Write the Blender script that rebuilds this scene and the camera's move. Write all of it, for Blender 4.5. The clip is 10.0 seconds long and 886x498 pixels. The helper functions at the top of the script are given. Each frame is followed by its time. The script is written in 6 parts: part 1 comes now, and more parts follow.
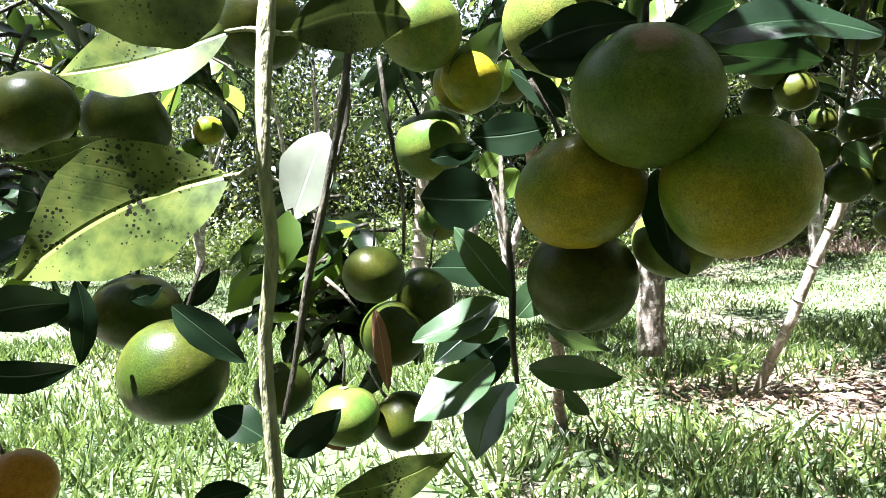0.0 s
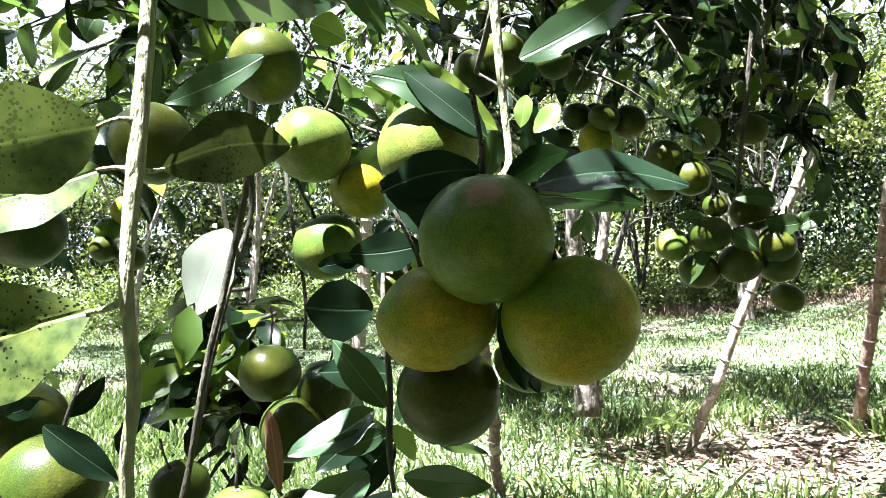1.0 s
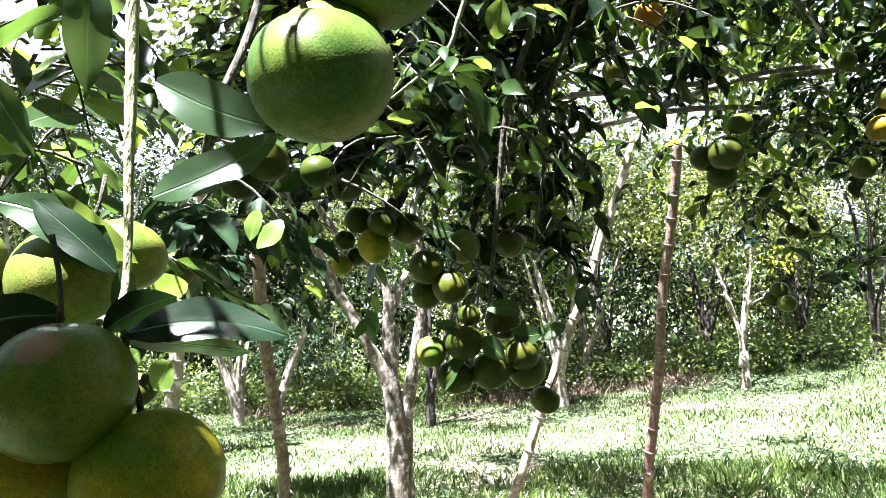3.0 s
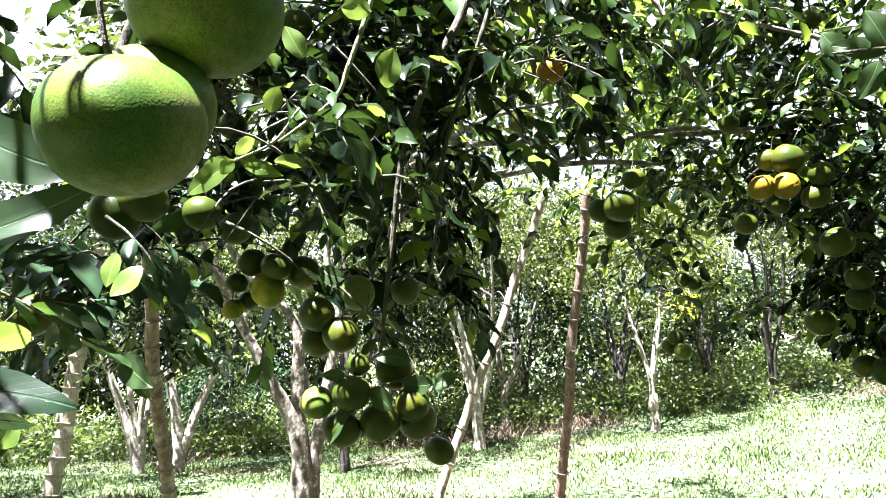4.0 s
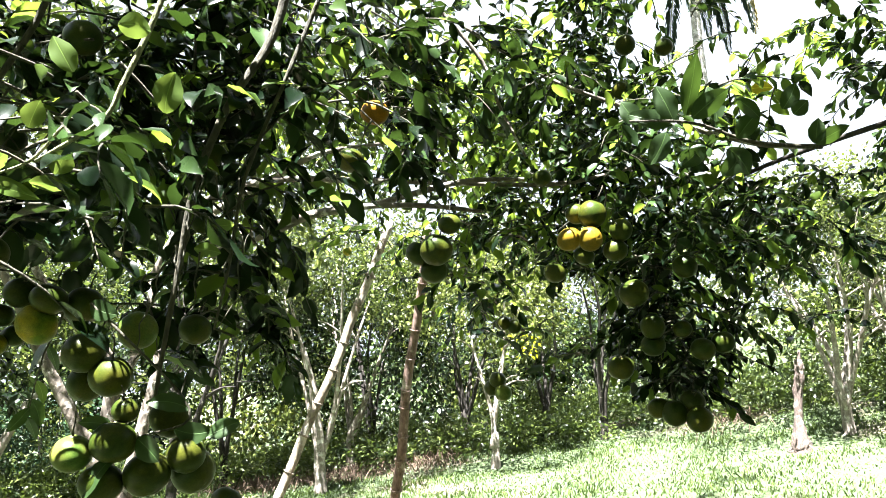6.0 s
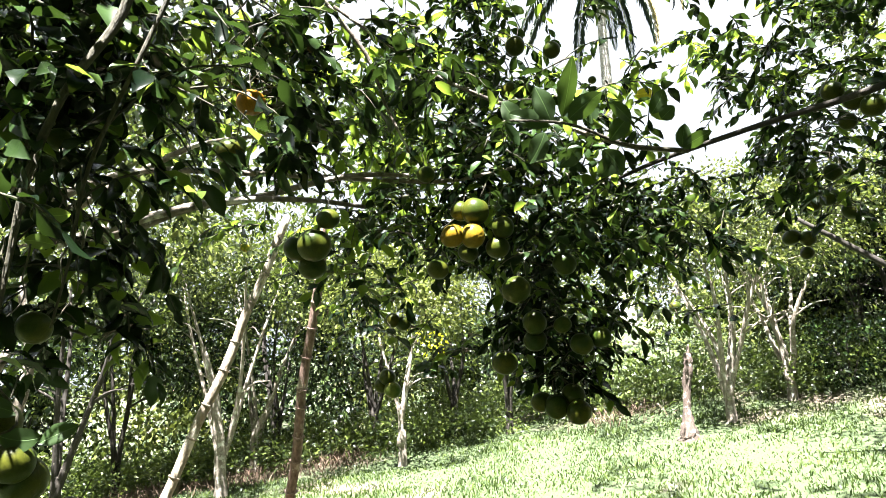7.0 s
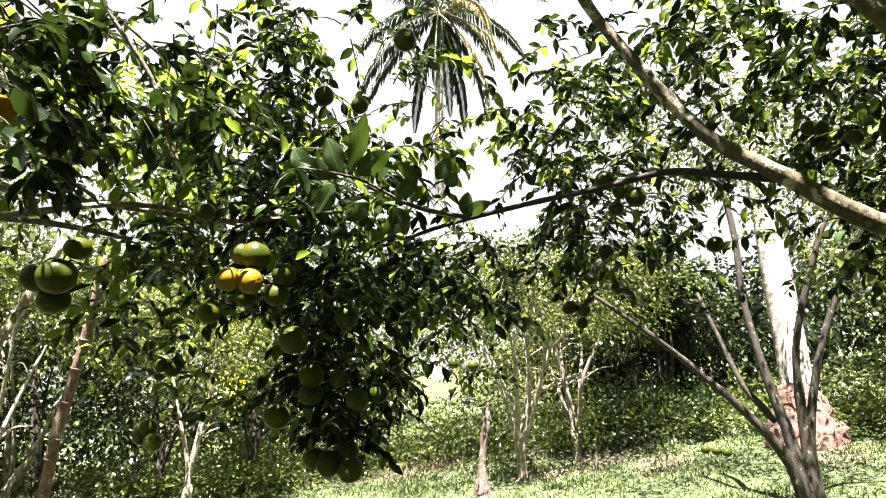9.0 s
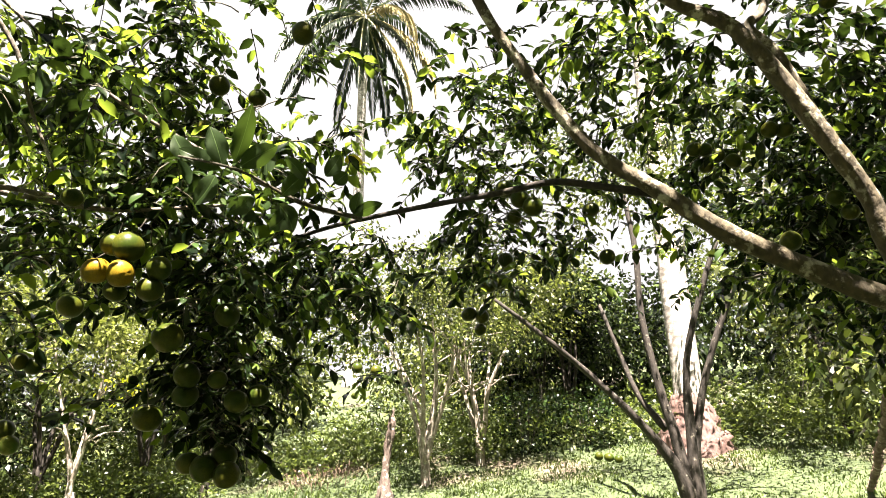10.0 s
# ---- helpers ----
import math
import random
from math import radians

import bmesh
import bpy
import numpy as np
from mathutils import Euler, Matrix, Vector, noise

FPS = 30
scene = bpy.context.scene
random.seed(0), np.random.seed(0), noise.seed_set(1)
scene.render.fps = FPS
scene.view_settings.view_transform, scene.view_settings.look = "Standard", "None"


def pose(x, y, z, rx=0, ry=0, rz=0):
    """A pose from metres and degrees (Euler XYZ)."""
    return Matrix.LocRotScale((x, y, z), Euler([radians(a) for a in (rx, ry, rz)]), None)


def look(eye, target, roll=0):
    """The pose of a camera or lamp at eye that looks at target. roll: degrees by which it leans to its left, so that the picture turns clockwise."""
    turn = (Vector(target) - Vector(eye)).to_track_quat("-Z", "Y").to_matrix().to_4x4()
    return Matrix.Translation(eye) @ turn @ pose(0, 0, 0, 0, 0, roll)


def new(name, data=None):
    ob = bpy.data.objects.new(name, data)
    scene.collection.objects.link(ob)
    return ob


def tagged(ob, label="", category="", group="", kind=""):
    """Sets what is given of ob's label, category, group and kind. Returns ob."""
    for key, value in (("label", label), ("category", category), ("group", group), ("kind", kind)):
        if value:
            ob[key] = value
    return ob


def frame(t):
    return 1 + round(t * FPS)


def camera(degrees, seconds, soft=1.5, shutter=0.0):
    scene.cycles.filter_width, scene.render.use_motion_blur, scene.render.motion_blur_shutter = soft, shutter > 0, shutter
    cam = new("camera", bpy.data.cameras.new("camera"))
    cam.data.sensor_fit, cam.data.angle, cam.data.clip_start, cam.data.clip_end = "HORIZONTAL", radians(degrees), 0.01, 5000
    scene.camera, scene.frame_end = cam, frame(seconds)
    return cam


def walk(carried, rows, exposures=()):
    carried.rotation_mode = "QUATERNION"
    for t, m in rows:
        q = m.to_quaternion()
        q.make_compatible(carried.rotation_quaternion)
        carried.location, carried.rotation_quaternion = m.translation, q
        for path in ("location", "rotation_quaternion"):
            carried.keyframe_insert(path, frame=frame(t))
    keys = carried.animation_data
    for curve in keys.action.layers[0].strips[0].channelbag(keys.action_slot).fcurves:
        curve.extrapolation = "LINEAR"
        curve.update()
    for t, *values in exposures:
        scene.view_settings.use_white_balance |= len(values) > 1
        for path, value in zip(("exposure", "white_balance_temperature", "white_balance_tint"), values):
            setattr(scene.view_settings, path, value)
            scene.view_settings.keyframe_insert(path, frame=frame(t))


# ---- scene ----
# ---- camera ----
cam = camera(68.6, 10.0, soft=0.7)
PATH = [
    (0, (-0.0527, 0.0253, 1.1894), (-0.00795, 0.99746, -0.07081), 0.05),
    (0.5, (-0.0270, 0.0046, 1.2180), (0.02655, 0.99950, -0.01735), 0.00),
    (1, (0.0051, -0.0034, 1.2392), (0.07282, 0.99725, 0.01382), -0.02),
    (1.5, (0.0407, -0.0146, 1.2500), (0.12098, 0.99136, 0.05062), -0.20),
    (2, (0.0884, -0.0065, 1.2563), (0.17523, 0.98179, 0.07336), 0.12),
    (2.5, (0.1275, -0.0162, 1.2715), (0.24745, 0.96242, 0.11190), 0.40),
    (3, (0.1595, -0.0435, 1.2832), (0.30657, 0.94093, 0.14377), 0.65),
    (3.2, (0.1755, -0.0401, 1.2890), (0.32977, 0.93051, 0.15939), 0.85),
    (4.5, (0.2558, -0.0696, 1.3088), (0.45171, 0.86410, 0.22200), 0.50),
    (5, (0.2866, -0.0898, 1.3158), (0.49504, 0.83589, 0.23710), 0.40),
    (5.5, (0.3235, -0.1046, 1.3215), (0.54317, 0.79958, 0.25620), 0.65),
    (5.7, (0.3336, -0.1008, 1.3204), (0.55867, 0.78775, 0.25951), 0.63),
    (6.8, (0.4240, -0.1389, 1.3239), (0.66230, 0.70282, 0.25963), -0.52),
    (7, (0.4444, -0.1578, 1.3193), (0.68261, 0.68358, 0.25838), -1.00),
    (7.5, (0.4773, -0.1909, 1.3235), (0.73222, 0.62223, 0.27691), -1.23),
    (8, (0.4942, -0.2349, 1.3312), (0.76353, 0.56894, 0.30550), -0.75),
    (8.5, (0.5324, -0.2480, 1.3274), (0.79471, 0.52219, 0.30943), -1.33),
    (9, (0.5488, -0.2660, 1.3305), (0.82459, 0.46083, 0.32816), -0.44),
    (9.5, (0.5693, -0.3023, 1.3285), (0.85002, 0.39938, 0.34345), -0.49),
    (10, (0.6168, -0.3452, 1.3223), (0.87523, 0.34742, 0.33656), -0.57),
]

walk(cam, [(t, look(e, Vector(e) + Vector(f), r)) for t, e, f, r in PATH],
     [(0, 3.92, 5950, 15), (0.5, 4.04, 5850, 15), (1.5, 4.1, 5850, 15), (2.5, 4.08, 5950, 14), (3, 4.05, 6000, 14), (4.5, 4.23, 6050, 12), (5.5, 4.15, 6150, 10), (8, 3.6, 6800, 11), (9, 3.54, 7250, 13), (10, 3.58, 7500, 16)])

# ---- light ----
SUN = Vector((-0.36, -0.16, 0.92)).normalized()
world = bpy.data.worlds.new("sky")
scene.world = world
world.use_nodes = True
wn = world.node_tree.nodes
sky = wn.new("ShaderNodeTexSky")
sky.sky_type, sky.sun_disc = "NISHITA", False
sky.sun_elevation = math.asin(SUN.z)
sky.altitude = 14000.0
sky.sun_rotation = math.atan2(SUN.x, SUN.y)
sky.dust_density, sky.air_density, sky.ozone_density = 1.5, 1.0, 0.6
wl = world.node_tree.links
# bright white haze low in the sky, clearer overhead
direction = wn.new("ShaderNodeTexCoord")
split = wn.new("ShaderNodeSeparateXYZ")
wl.new(direction.outputs["Generated"], split.inputs[0])
haze = wn.new("ShaderNodeMapRange")
haze.interpolation_type = "SMOOTHSTEP"
haze.inputs["From Min"].default_value, haze.inputs["From Max"].default_value = 0.68, 0.97
haze.inputs["To Min"].default_value, haze.inputs["To Max"].default_value = 0.92, 0.0
wl.new(split.outputs[2], haze.inputs["Value"])
veil = wn.new("ShaderNodeMix")
veil.data_type = "RGBA"
wl.new(haze.outputs[0], veil.inputs[0])
wl.new(sky.outputs[0], veil.inputs[6])
veil.inputs[7].default_value = (3.9, 4.2, 4.6, 1)
wl.new(veil.outputs[2], wn["Background"].inputs[0])
wn["Background"].inputs[1].default_value = 0.024
sun = new("sun", bpy.data.lights.new("sun", "SUN"))
sun.data.energy, sun.data.angle, sun.data.color = 5.0, radians(0.55), (1.0, 0.97, 0.94)
sun.matrix_world = look(SUN * 40, (0, 0, 0))

# ---- materials ----


def material(name):
    m = bpy.data.materials.new(name)
    m.use_nodes = True
    n, l = m.node_tree.nodes, m.node_tree.links
    return m, n, l, n["Principled BSDF"]


def ramp(n, l, source, stops):
    r = n.new("ShaderNodeValToRGB")
    e = r.color_ramp.elements
    while len(e) < len(stops):
        e.new(0.5)
    for k, (at, c) in enumerate(stops):
        e[k].position, e[k].color = at, (*c, 1)
    l.new(source, r.inputs[0])
    return r.outputs[0]


def noise_tex(n, l, scale, detail=4, coord="Object", rough=0.6, out="Fac"):
    c = n.new("ShaderNodeTexCoord")
    t = n.new("ShaderNodeTexNoise")
    t.inputs["Scale"].default_value, t.inputs["Detail"].default_value, t.inputs["Roughness"].default_value = scale, detail, rough
    l.new(c.outputs[coord], t.inputs["Vector"])
    return t.outputs[out]


def mixed(n, l, fac, a, b, kind="MIX"):
    m = n.new("ShaderNodeMix")
    m.data_type, m.blend_type = "RGBA", kind
    for v, s in ((fac, m.inputs[0]), (a, m.inputs[6]), (b, m.inputs[7])):
        if isinstance(v, (int, float)):
            s.default_value = v
        elif isinstance(v, tuple):
            s.default_value = (*v, 1)
        else:
            l.new(v, s)
    return m.outputs[2]


def bump(n, l, height, strength, distance, target):
    b = n.new("ShaderNodeBump")
    b.inputs["Strength"].default_value, b.inputs["Distance"].default_value = strength, distance
    l.new(height, b.inputs["Height"])
    l.new(b.outputs[0], target.inputs["Normal"])


def leaf_material(name, dark, light, through_color, spots=0.0, broad=0.0, gloss=0.34, veins=True, through_share=0.2, shine=0.22, split=0.4, peak=1.6, mottle=0.0):
    m, n, l, p = material(name)
    geo = n.new("ShaderNodeNewGeometry")
    base = ramp(n, l, geo.outputs["Random Per Island"], [(0.0, dark), (split, tuple(0.85 * d + 0.15 * c for d, c in zip(dark, light))), (0.5 * split + 0.58, light), (1.0, tuple(c * peak for c in light))])
    blotch = noise_tex(n, l, 18, 3)
    base = mixed(n, l, 0.5, base, ramp(n, l, blotch, [(0.3, (0.45, 0.45, 0.45)), (0.7, (1, 1, 1))]), "MULTIPLY")
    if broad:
        # metre-wide darkening in the colour, standing in for shade between clumps
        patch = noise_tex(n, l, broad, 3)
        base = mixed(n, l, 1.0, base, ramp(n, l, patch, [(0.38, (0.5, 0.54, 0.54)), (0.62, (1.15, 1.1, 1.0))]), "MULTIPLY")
    if mottle:
        stain = noise_tex(n, l, 46, 4, rough=0.6)
        base = mixed(n, l, mottle, base, ramp(n, l, stain, [(0.38, (0.3, 0.36, 0.4)), (0.5, (0.85, 0.9, 0.95)), (0.62, (1.4, 1.25, 1.25))]), "MULTIPLY")
    if veins:
        uv = n.new("ShaderNodeTexCoord")
        sep = n.new("ShaderNodeSeparateXYZ")
        l.new(uv.outputs["UV"], sep.inputs[0])
        away = n.new("ShaderNodeMath")
        away.operation = "ABSOLUTE"
        l.new(sep.outputs[1], away.inputs[0])
        rib = ramp(n, l, away.outputs[0], [(0.0, (1, 1, 1)), (0.055, (0, 0, 0))])
        slant = n.new("ShaderNodeMath")
        slant.operation = "MULTIPLY_ADD"
        slant.inputs[1].default_value = -0.35
        l.new(away.outputs[0], slant.inputs[0])
        l.new(sep.outputs[0], slant.inputs[2])
        wave = n.new("ShaderNodeMath")
        wave.operation = "SINE"
        times = n.new("ShaderNodeMath")
        times.operation = "MULTIPLY"
        times.inputs[1].default_value = 62.0
        l.new(slant.outputs[0], times.inputs[0])
        l.new(times.outputs[0], wave.inputs[0])
        side = ramp(n, l, wave.outputs[0], [(0.86, (0, 0, 0)), (1.0, (0.03, 0.03, 0.03))])
        lines = mixed(n, l, 1.0, rib, side, "ADD")
        base = mixed(n, l, lines, base, tuple(min(1, 1.9 * c + 0.006) for c in light))
        bump(n, l, lines, 0.35, 0.002, p)
    if spots:
        c = n.new("ShaderNodeTexCoord")
        v = n.new("ShaderNodeTexVoronoi")
        v.inputs["Scale"].default_value = 300
        l.new(c.outputs["Object"], v.inputs["Vector"])
        where = noise_tex(n, l, 28, 2)
        cut = n.new("ShaderNodeMath")
        cut.operation = "MULTIPLY_ADD"
        cut.inputs[1].default_value, cut.inputs[2].default_value = 1.5, -0.58 - 0.1 * (1 - spots)
        l.new(where, cut.inputs[0])
        less = n.new("ShaderNodeMath")
        less.operation = "LESS_THAN"
        l.new(v.outputs["Distance"], less.inputs[0])
        l.new(cut.outputs[0], less.inputs[1])
        base = mixed(n, l, less.outputs[0], base, (0.006, 0.006, 0.003))
    l.new(base, p.inputs["Base Color"])
    p.inputs["Roughness"].default_value = gloss
    p.inputs["Specular IOR Level"].default_value = shine
    t = n.new("ShaderNodeBsdfTranslucent")
    glow = mixed(n, l, 0.25 if mottle else 0.55, base, through_color)
    l.new(glow, t.inputs[0])
    s = n.new("ShaderNodeMixShader")
    s.inputs[0].default_value = through_share
    l.new(p.outputs[0], s.inputs[1])
    l.new(t.outputs[0], s.inputs[2])
    l.new(s.outputs[0], n["Material Output"].inputs[0])
    return m


LEAF = leaf_material("citrus_leaf", (0.012, 0.027, 0.010), (0.036, 0.066, 0.018), (0.18, 0.32, 0.04), shine=0.4)
# near-black copy of the leaf: deep shade is put into its colour
LEAF_DARK = leaf_material("dark_citrus_leaf", (0.0035, 0.0085, 0.0045), (0.010, 0.022, 0.009), (0.04, 0.10, 0.018), gloss=0.28, through_share=0.08, shine=0.16)
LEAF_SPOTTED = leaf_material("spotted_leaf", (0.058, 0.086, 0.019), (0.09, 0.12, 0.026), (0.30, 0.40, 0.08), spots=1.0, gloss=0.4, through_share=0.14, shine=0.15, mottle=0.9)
# same spotted leaf, its shade put into a darker base colour
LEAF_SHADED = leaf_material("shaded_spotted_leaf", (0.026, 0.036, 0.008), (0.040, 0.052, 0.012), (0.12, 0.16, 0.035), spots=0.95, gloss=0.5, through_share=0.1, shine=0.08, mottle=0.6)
LEAF_YOUNG = leaf_material("young_leaf", (0.07, 0.13, 0.025), (0.12, 0.18, 0.035), (0.38, 0.52, 0.08), gloss=0.4, through_share=0.35)
LEAF_PALE = leaf_material("pale_leaf", (0.016, 0.037, 0.017), (0.034, 0.062, 0.025), (0.2, 0.32, 0.07), gloss=0.24, shine=0.5)
LEAF_UNDER = leaf_material("pale_leaf_underside", (0.09, 0.105, 0.078), (0.13, 0.145, 0.11), (0.3, 0.38, 0.16), gloss=0.4, through_share=0.2)
LEAF_GLOSSY = leaf_material("glossy_dark_leaf", (0.005, 0.012, 0.007), (0.012, 0.026, 0.012), (0.04, 0.10, 0.018), gloss=0.2, through_share=0.08, shine=0.7)
LEAF_DEAD = leaf_material("dead_leaf", (0.16, 0.08, 0.045), (0.26, 0.14, 0.08), (0.3, 0.12, 0.04), gloss=0.7)
LEAF_YELLOW = leaf_material("yellow_leaf", (0.5, 0.42, 0.02), (0.6, 0.5, 0.03), (0.8, 0.7, 0.05), gloss=0.5)
# brighter copy of the canopy leaf, with sunlight put into its colour
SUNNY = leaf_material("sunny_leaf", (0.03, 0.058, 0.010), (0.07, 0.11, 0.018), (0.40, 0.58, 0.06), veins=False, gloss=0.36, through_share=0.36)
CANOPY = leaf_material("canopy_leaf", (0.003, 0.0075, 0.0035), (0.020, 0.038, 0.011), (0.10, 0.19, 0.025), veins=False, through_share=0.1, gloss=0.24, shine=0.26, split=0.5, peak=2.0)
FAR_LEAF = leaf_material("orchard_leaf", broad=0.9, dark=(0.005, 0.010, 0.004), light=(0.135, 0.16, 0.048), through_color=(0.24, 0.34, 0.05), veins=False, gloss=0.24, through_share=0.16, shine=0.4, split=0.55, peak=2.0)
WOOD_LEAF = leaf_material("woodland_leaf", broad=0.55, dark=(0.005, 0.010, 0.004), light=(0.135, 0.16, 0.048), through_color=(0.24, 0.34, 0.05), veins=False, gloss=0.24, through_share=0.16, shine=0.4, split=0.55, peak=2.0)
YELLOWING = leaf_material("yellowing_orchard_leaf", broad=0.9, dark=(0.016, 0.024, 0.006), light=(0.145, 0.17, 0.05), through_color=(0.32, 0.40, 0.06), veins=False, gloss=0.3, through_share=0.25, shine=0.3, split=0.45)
# far leaf darkened so that whole crowns look shaded even in sun
SHADE_TONED_LEAF = leaf_material("shade_toned_leaf", dark=(0.004, 0.009, 0.004), light=(0.05, 0.075, 0.022), through_color=(0.12, 0.20, 0.035), veins=False, gloss=0.26, through_share=0.08, shine=0.3, split=0.55)
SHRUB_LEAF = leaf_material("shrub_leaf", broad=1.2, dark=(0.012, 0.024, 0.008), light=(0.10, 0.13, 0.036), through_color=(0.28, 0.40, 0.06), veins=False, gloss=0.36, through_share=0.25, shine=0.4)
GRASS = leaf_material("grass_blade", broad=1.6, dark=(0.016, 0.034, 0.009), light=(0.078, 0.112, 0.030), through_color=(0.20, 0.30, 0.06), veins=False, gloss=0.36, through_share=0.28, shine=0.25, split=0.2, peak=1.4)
PALM_LEAF = leaf_material("palm_leaflet", (0.008, 0.018, 0.010), (0.02, 0.036, 0.016), (0.06, 0.11, 0.025), veins=False, gloss=0.35, through_share=0.12)
PALM_DRY = leaf_material("dry_palm_leaflet", (0.22, 0.19, 0.08), (0.34, 0.29, 0.14), (0.4, 0.34, 0.14), veins=False, gloss=0.7)


def peel_material(name, green, warm, share, scar_at=None):
    m, n, l, p = material(name)
    big = noise_tex(n, l, 1.1, 2)
    patch = ramp(n, l, big, [(max(0.0, 0.62 - share * 0.55), (0, 0, 0)), (min(1.0, 0.85 - share * 0.45), (1, 1, 1))])
    base = mixed(n, l, patch, green, warm)
    fine = noise_tex(n, l, 14, 5)
    base = mixed(n, l, 0.55, base, ramp(n, l, fine, [(0.3, (0.5, 0.52, 0.5)), (0.65, (1.05, 1.05, 1.0))]), "MULTIPLY")
    grain = noise_tex(n, l, 70, 4, rough=0.7)
    base = mixed(n, l, 0.8, base, ramp(n, l, grain, [(0.36, (0.55, 0.57, 0.5)), (0.5, (1.0, 1.0, 1.0)), (0.68, (1.4, 1.32, 1.2))]), "MULTIPLY")
    own = n.new("ShaderNodeObjectInfo")
    base = mixed(n, l, 1.0, base, ramp(n, l, own.outputs["Random"], [(0.0, (0.78, 0.86, 0.8)), (0.5, (1.0, 1.0, 1.0)), (1.0, (1.22, 1.1, 1.0))]), "MULTIPLY")
    scar = noise_tex(n, l, 2.6, 6, rough=0.75)
    base = mixed(n, l, ramp(n, l, scar, [(0.63, (0, 0, 0)), (0.76, (0.7, 0.7, 0.7))]), base, (0.15, 0.095, 0.06))
    speck = n.new("ShaderNodeTexVoronoi")
    speck.inputs["Scale"].default_value = 9
    c = n.new("ShaderNodeTexCoord")
    l.new(c.outputs["Object"], speck.inputs["Vector"])
    base = mixed(n, l, ramp(n, l, speck.outputs["Distance"], [(0.05, (0.8, 0.8, 0.8)), (0.09, (0, 0, 0))]), base, (0.05, 0.045, 0.015))
    if scar_at:
        apart = n.new("ShaderNodeVectorMath")
        apart.operation = "DISTANCE"
        apart.inputs[1].default_value = scar_at
        l.new(c.outputs["Object"], apart.inputs[0])
        ragged = n.new("ShaderNodeMath")
        ragged.operation = "MULTIPLY_ADD"
        ragged.inputs[1].default_value = 0.26
        l.new(noise_tex(n, l, 13, 6, rough=0.75), ragged.inputs[0])
        l.new(apart.outputs["Value"], ragged.inputs[2])
        base = mixed(n, l, ramp(n, l, ragged.outputs[0], [(0.2, (0.85, 0.85, 0.85)), (0.3, (0, 0, 0))]), base, (0.26, 0.15, 0.11))
    l.new(base, p.inputs["Base Color"])
    l.new(ramp(n, l, fine, [(0.3, (0.4, 0.4, 0.4)), (0.7, (0.28, 0.28, 0.28))]), p.inputs["Roughness"])
    p.inputs["Specular IOR Level"].default_value = 0.14
    pore = n.new("ShaderNodeTexVoronoi")
    pore.inputs["Scale"].default_value = 55
    l.new(c.outputs["Object"], pore.inputs["Vector"])
    bump(n, l, pore.outputs["Distance"], 0.06, 0.015, p)
    return m


# ripeness steps; the dark green one also holds the shade of the bunches
PEELS = [
    peel_material("green_peel", (0.028, 0.046, 0.007), (0.060, 0.064, 0.009), 0.4),
    peel_material("olive_peel", (0.058, 0.112, 0.020), (0.145, 0.158, 0.034), 0.42),
    peel_material("turning_peel", (0.100, 0.150, 0.010), (0.34, 0.25, 0.016), 0.40),
    peel_material("yellow_peel", (0.14, 0.105, 0.012), (0.24, 0.15, 0.014), 0.55),
    peel_material("orange_peel", (0.24, 0.125, 0.012), (0.36, 0.155, 0.013), 0.7),
]

SCARRED_PEEL = peel_material("scarred_green_peel", (0.054, 0.102, 0.011), (0.125, 0.145, 0.018), 0.4, (-0.16, -0.30, 0.36))


def bark_material(name, low, high, lichen, lichen_at, scale=14.0, stretch=3.0, mottle=9.0):
    m, n, l, p = material(name)
    c = n.new("ShaderNodeTexCoord")
    map_ = n.new("ShaderNodeMapping")
    map_.inputs["Scale"].default_value = (stretch, stretch, 1.0)
    l.new(c.outputs["Object"], map_.inputs[0])
    t = n.new("ShaderNodeTexNoise")
    t.inputs["Scale"].default_value, t.inputs["Detail"].default_value = scale, 7
    l.new(map_.outputs[0], t.inputs["Vector"])
    base = ramp(n, l, t.outputs["Fac"], [(0.3, low), (0.7, high)])
    patch = noise_tex(n, l, mottle, 5, rough=0.65)
    base = mixed(n, l, ramp(n, l, patch, [(lichen_at, (0, 0, 0)), (lichen_at + 0.09, (0.85, 0.85, 0.85))]), base, lichen)
    l.new(base, p.inputs["Base Color"])
    p.inputs["Roughness"].default_value = 0.85
    bump(n, l, t.outputs["Fac"], 0.6, 0.02, p)
    return m


BARK = bark_material("citrus_bark", (0.008, 0.006, 0.004), (0.026, 0.020, 0.014), (0.2, 0.18, 0.14), 0.6, mottle=16)
BARK_WHITE = bark_material("pale_mottled_bark", (0.12, 0.095, 0.075), (0.3, 0.26, 0.22), (0.5, 0.48, 0.42), 0.53, 16, 2.0)
BARK_PALE = bark_material("lichened_bark", (0.03, 0.024, 0.012), (0.10, 0.08, 0.044), (0.42, 0.40, 0.30), 0.55, 26, 2.0, 15)
STUMP_WOOD = bark_material("weathered_stump_wood", (0.035, 0.024, 0.019), (0.11, 0.08, 0.064), (0.32, 0.28, 0.24), 0.54, 24, 2.5, 12)
BARK_GREY = bark_material("mottled_grey_bark", (0.05, 0.04, 0.03), (0.19, 0.16, 0.125), (0.55, 0.52, 0.46), 0.54, 22, 2.0, 17)
TWIG = bark_material("twig_bark", (0.022, 0.02, 0.011), (0.065, 0.058, 0.033), (0.1, 0.1, 0.055), 0.62, 40)
STEM_GREEN = bark_material("green_stem", (0.15, 0.16, 0.075), (0.30, 0.30, 0.15), (0.42, 0.39, 0.26), 0.58, 60, 4)
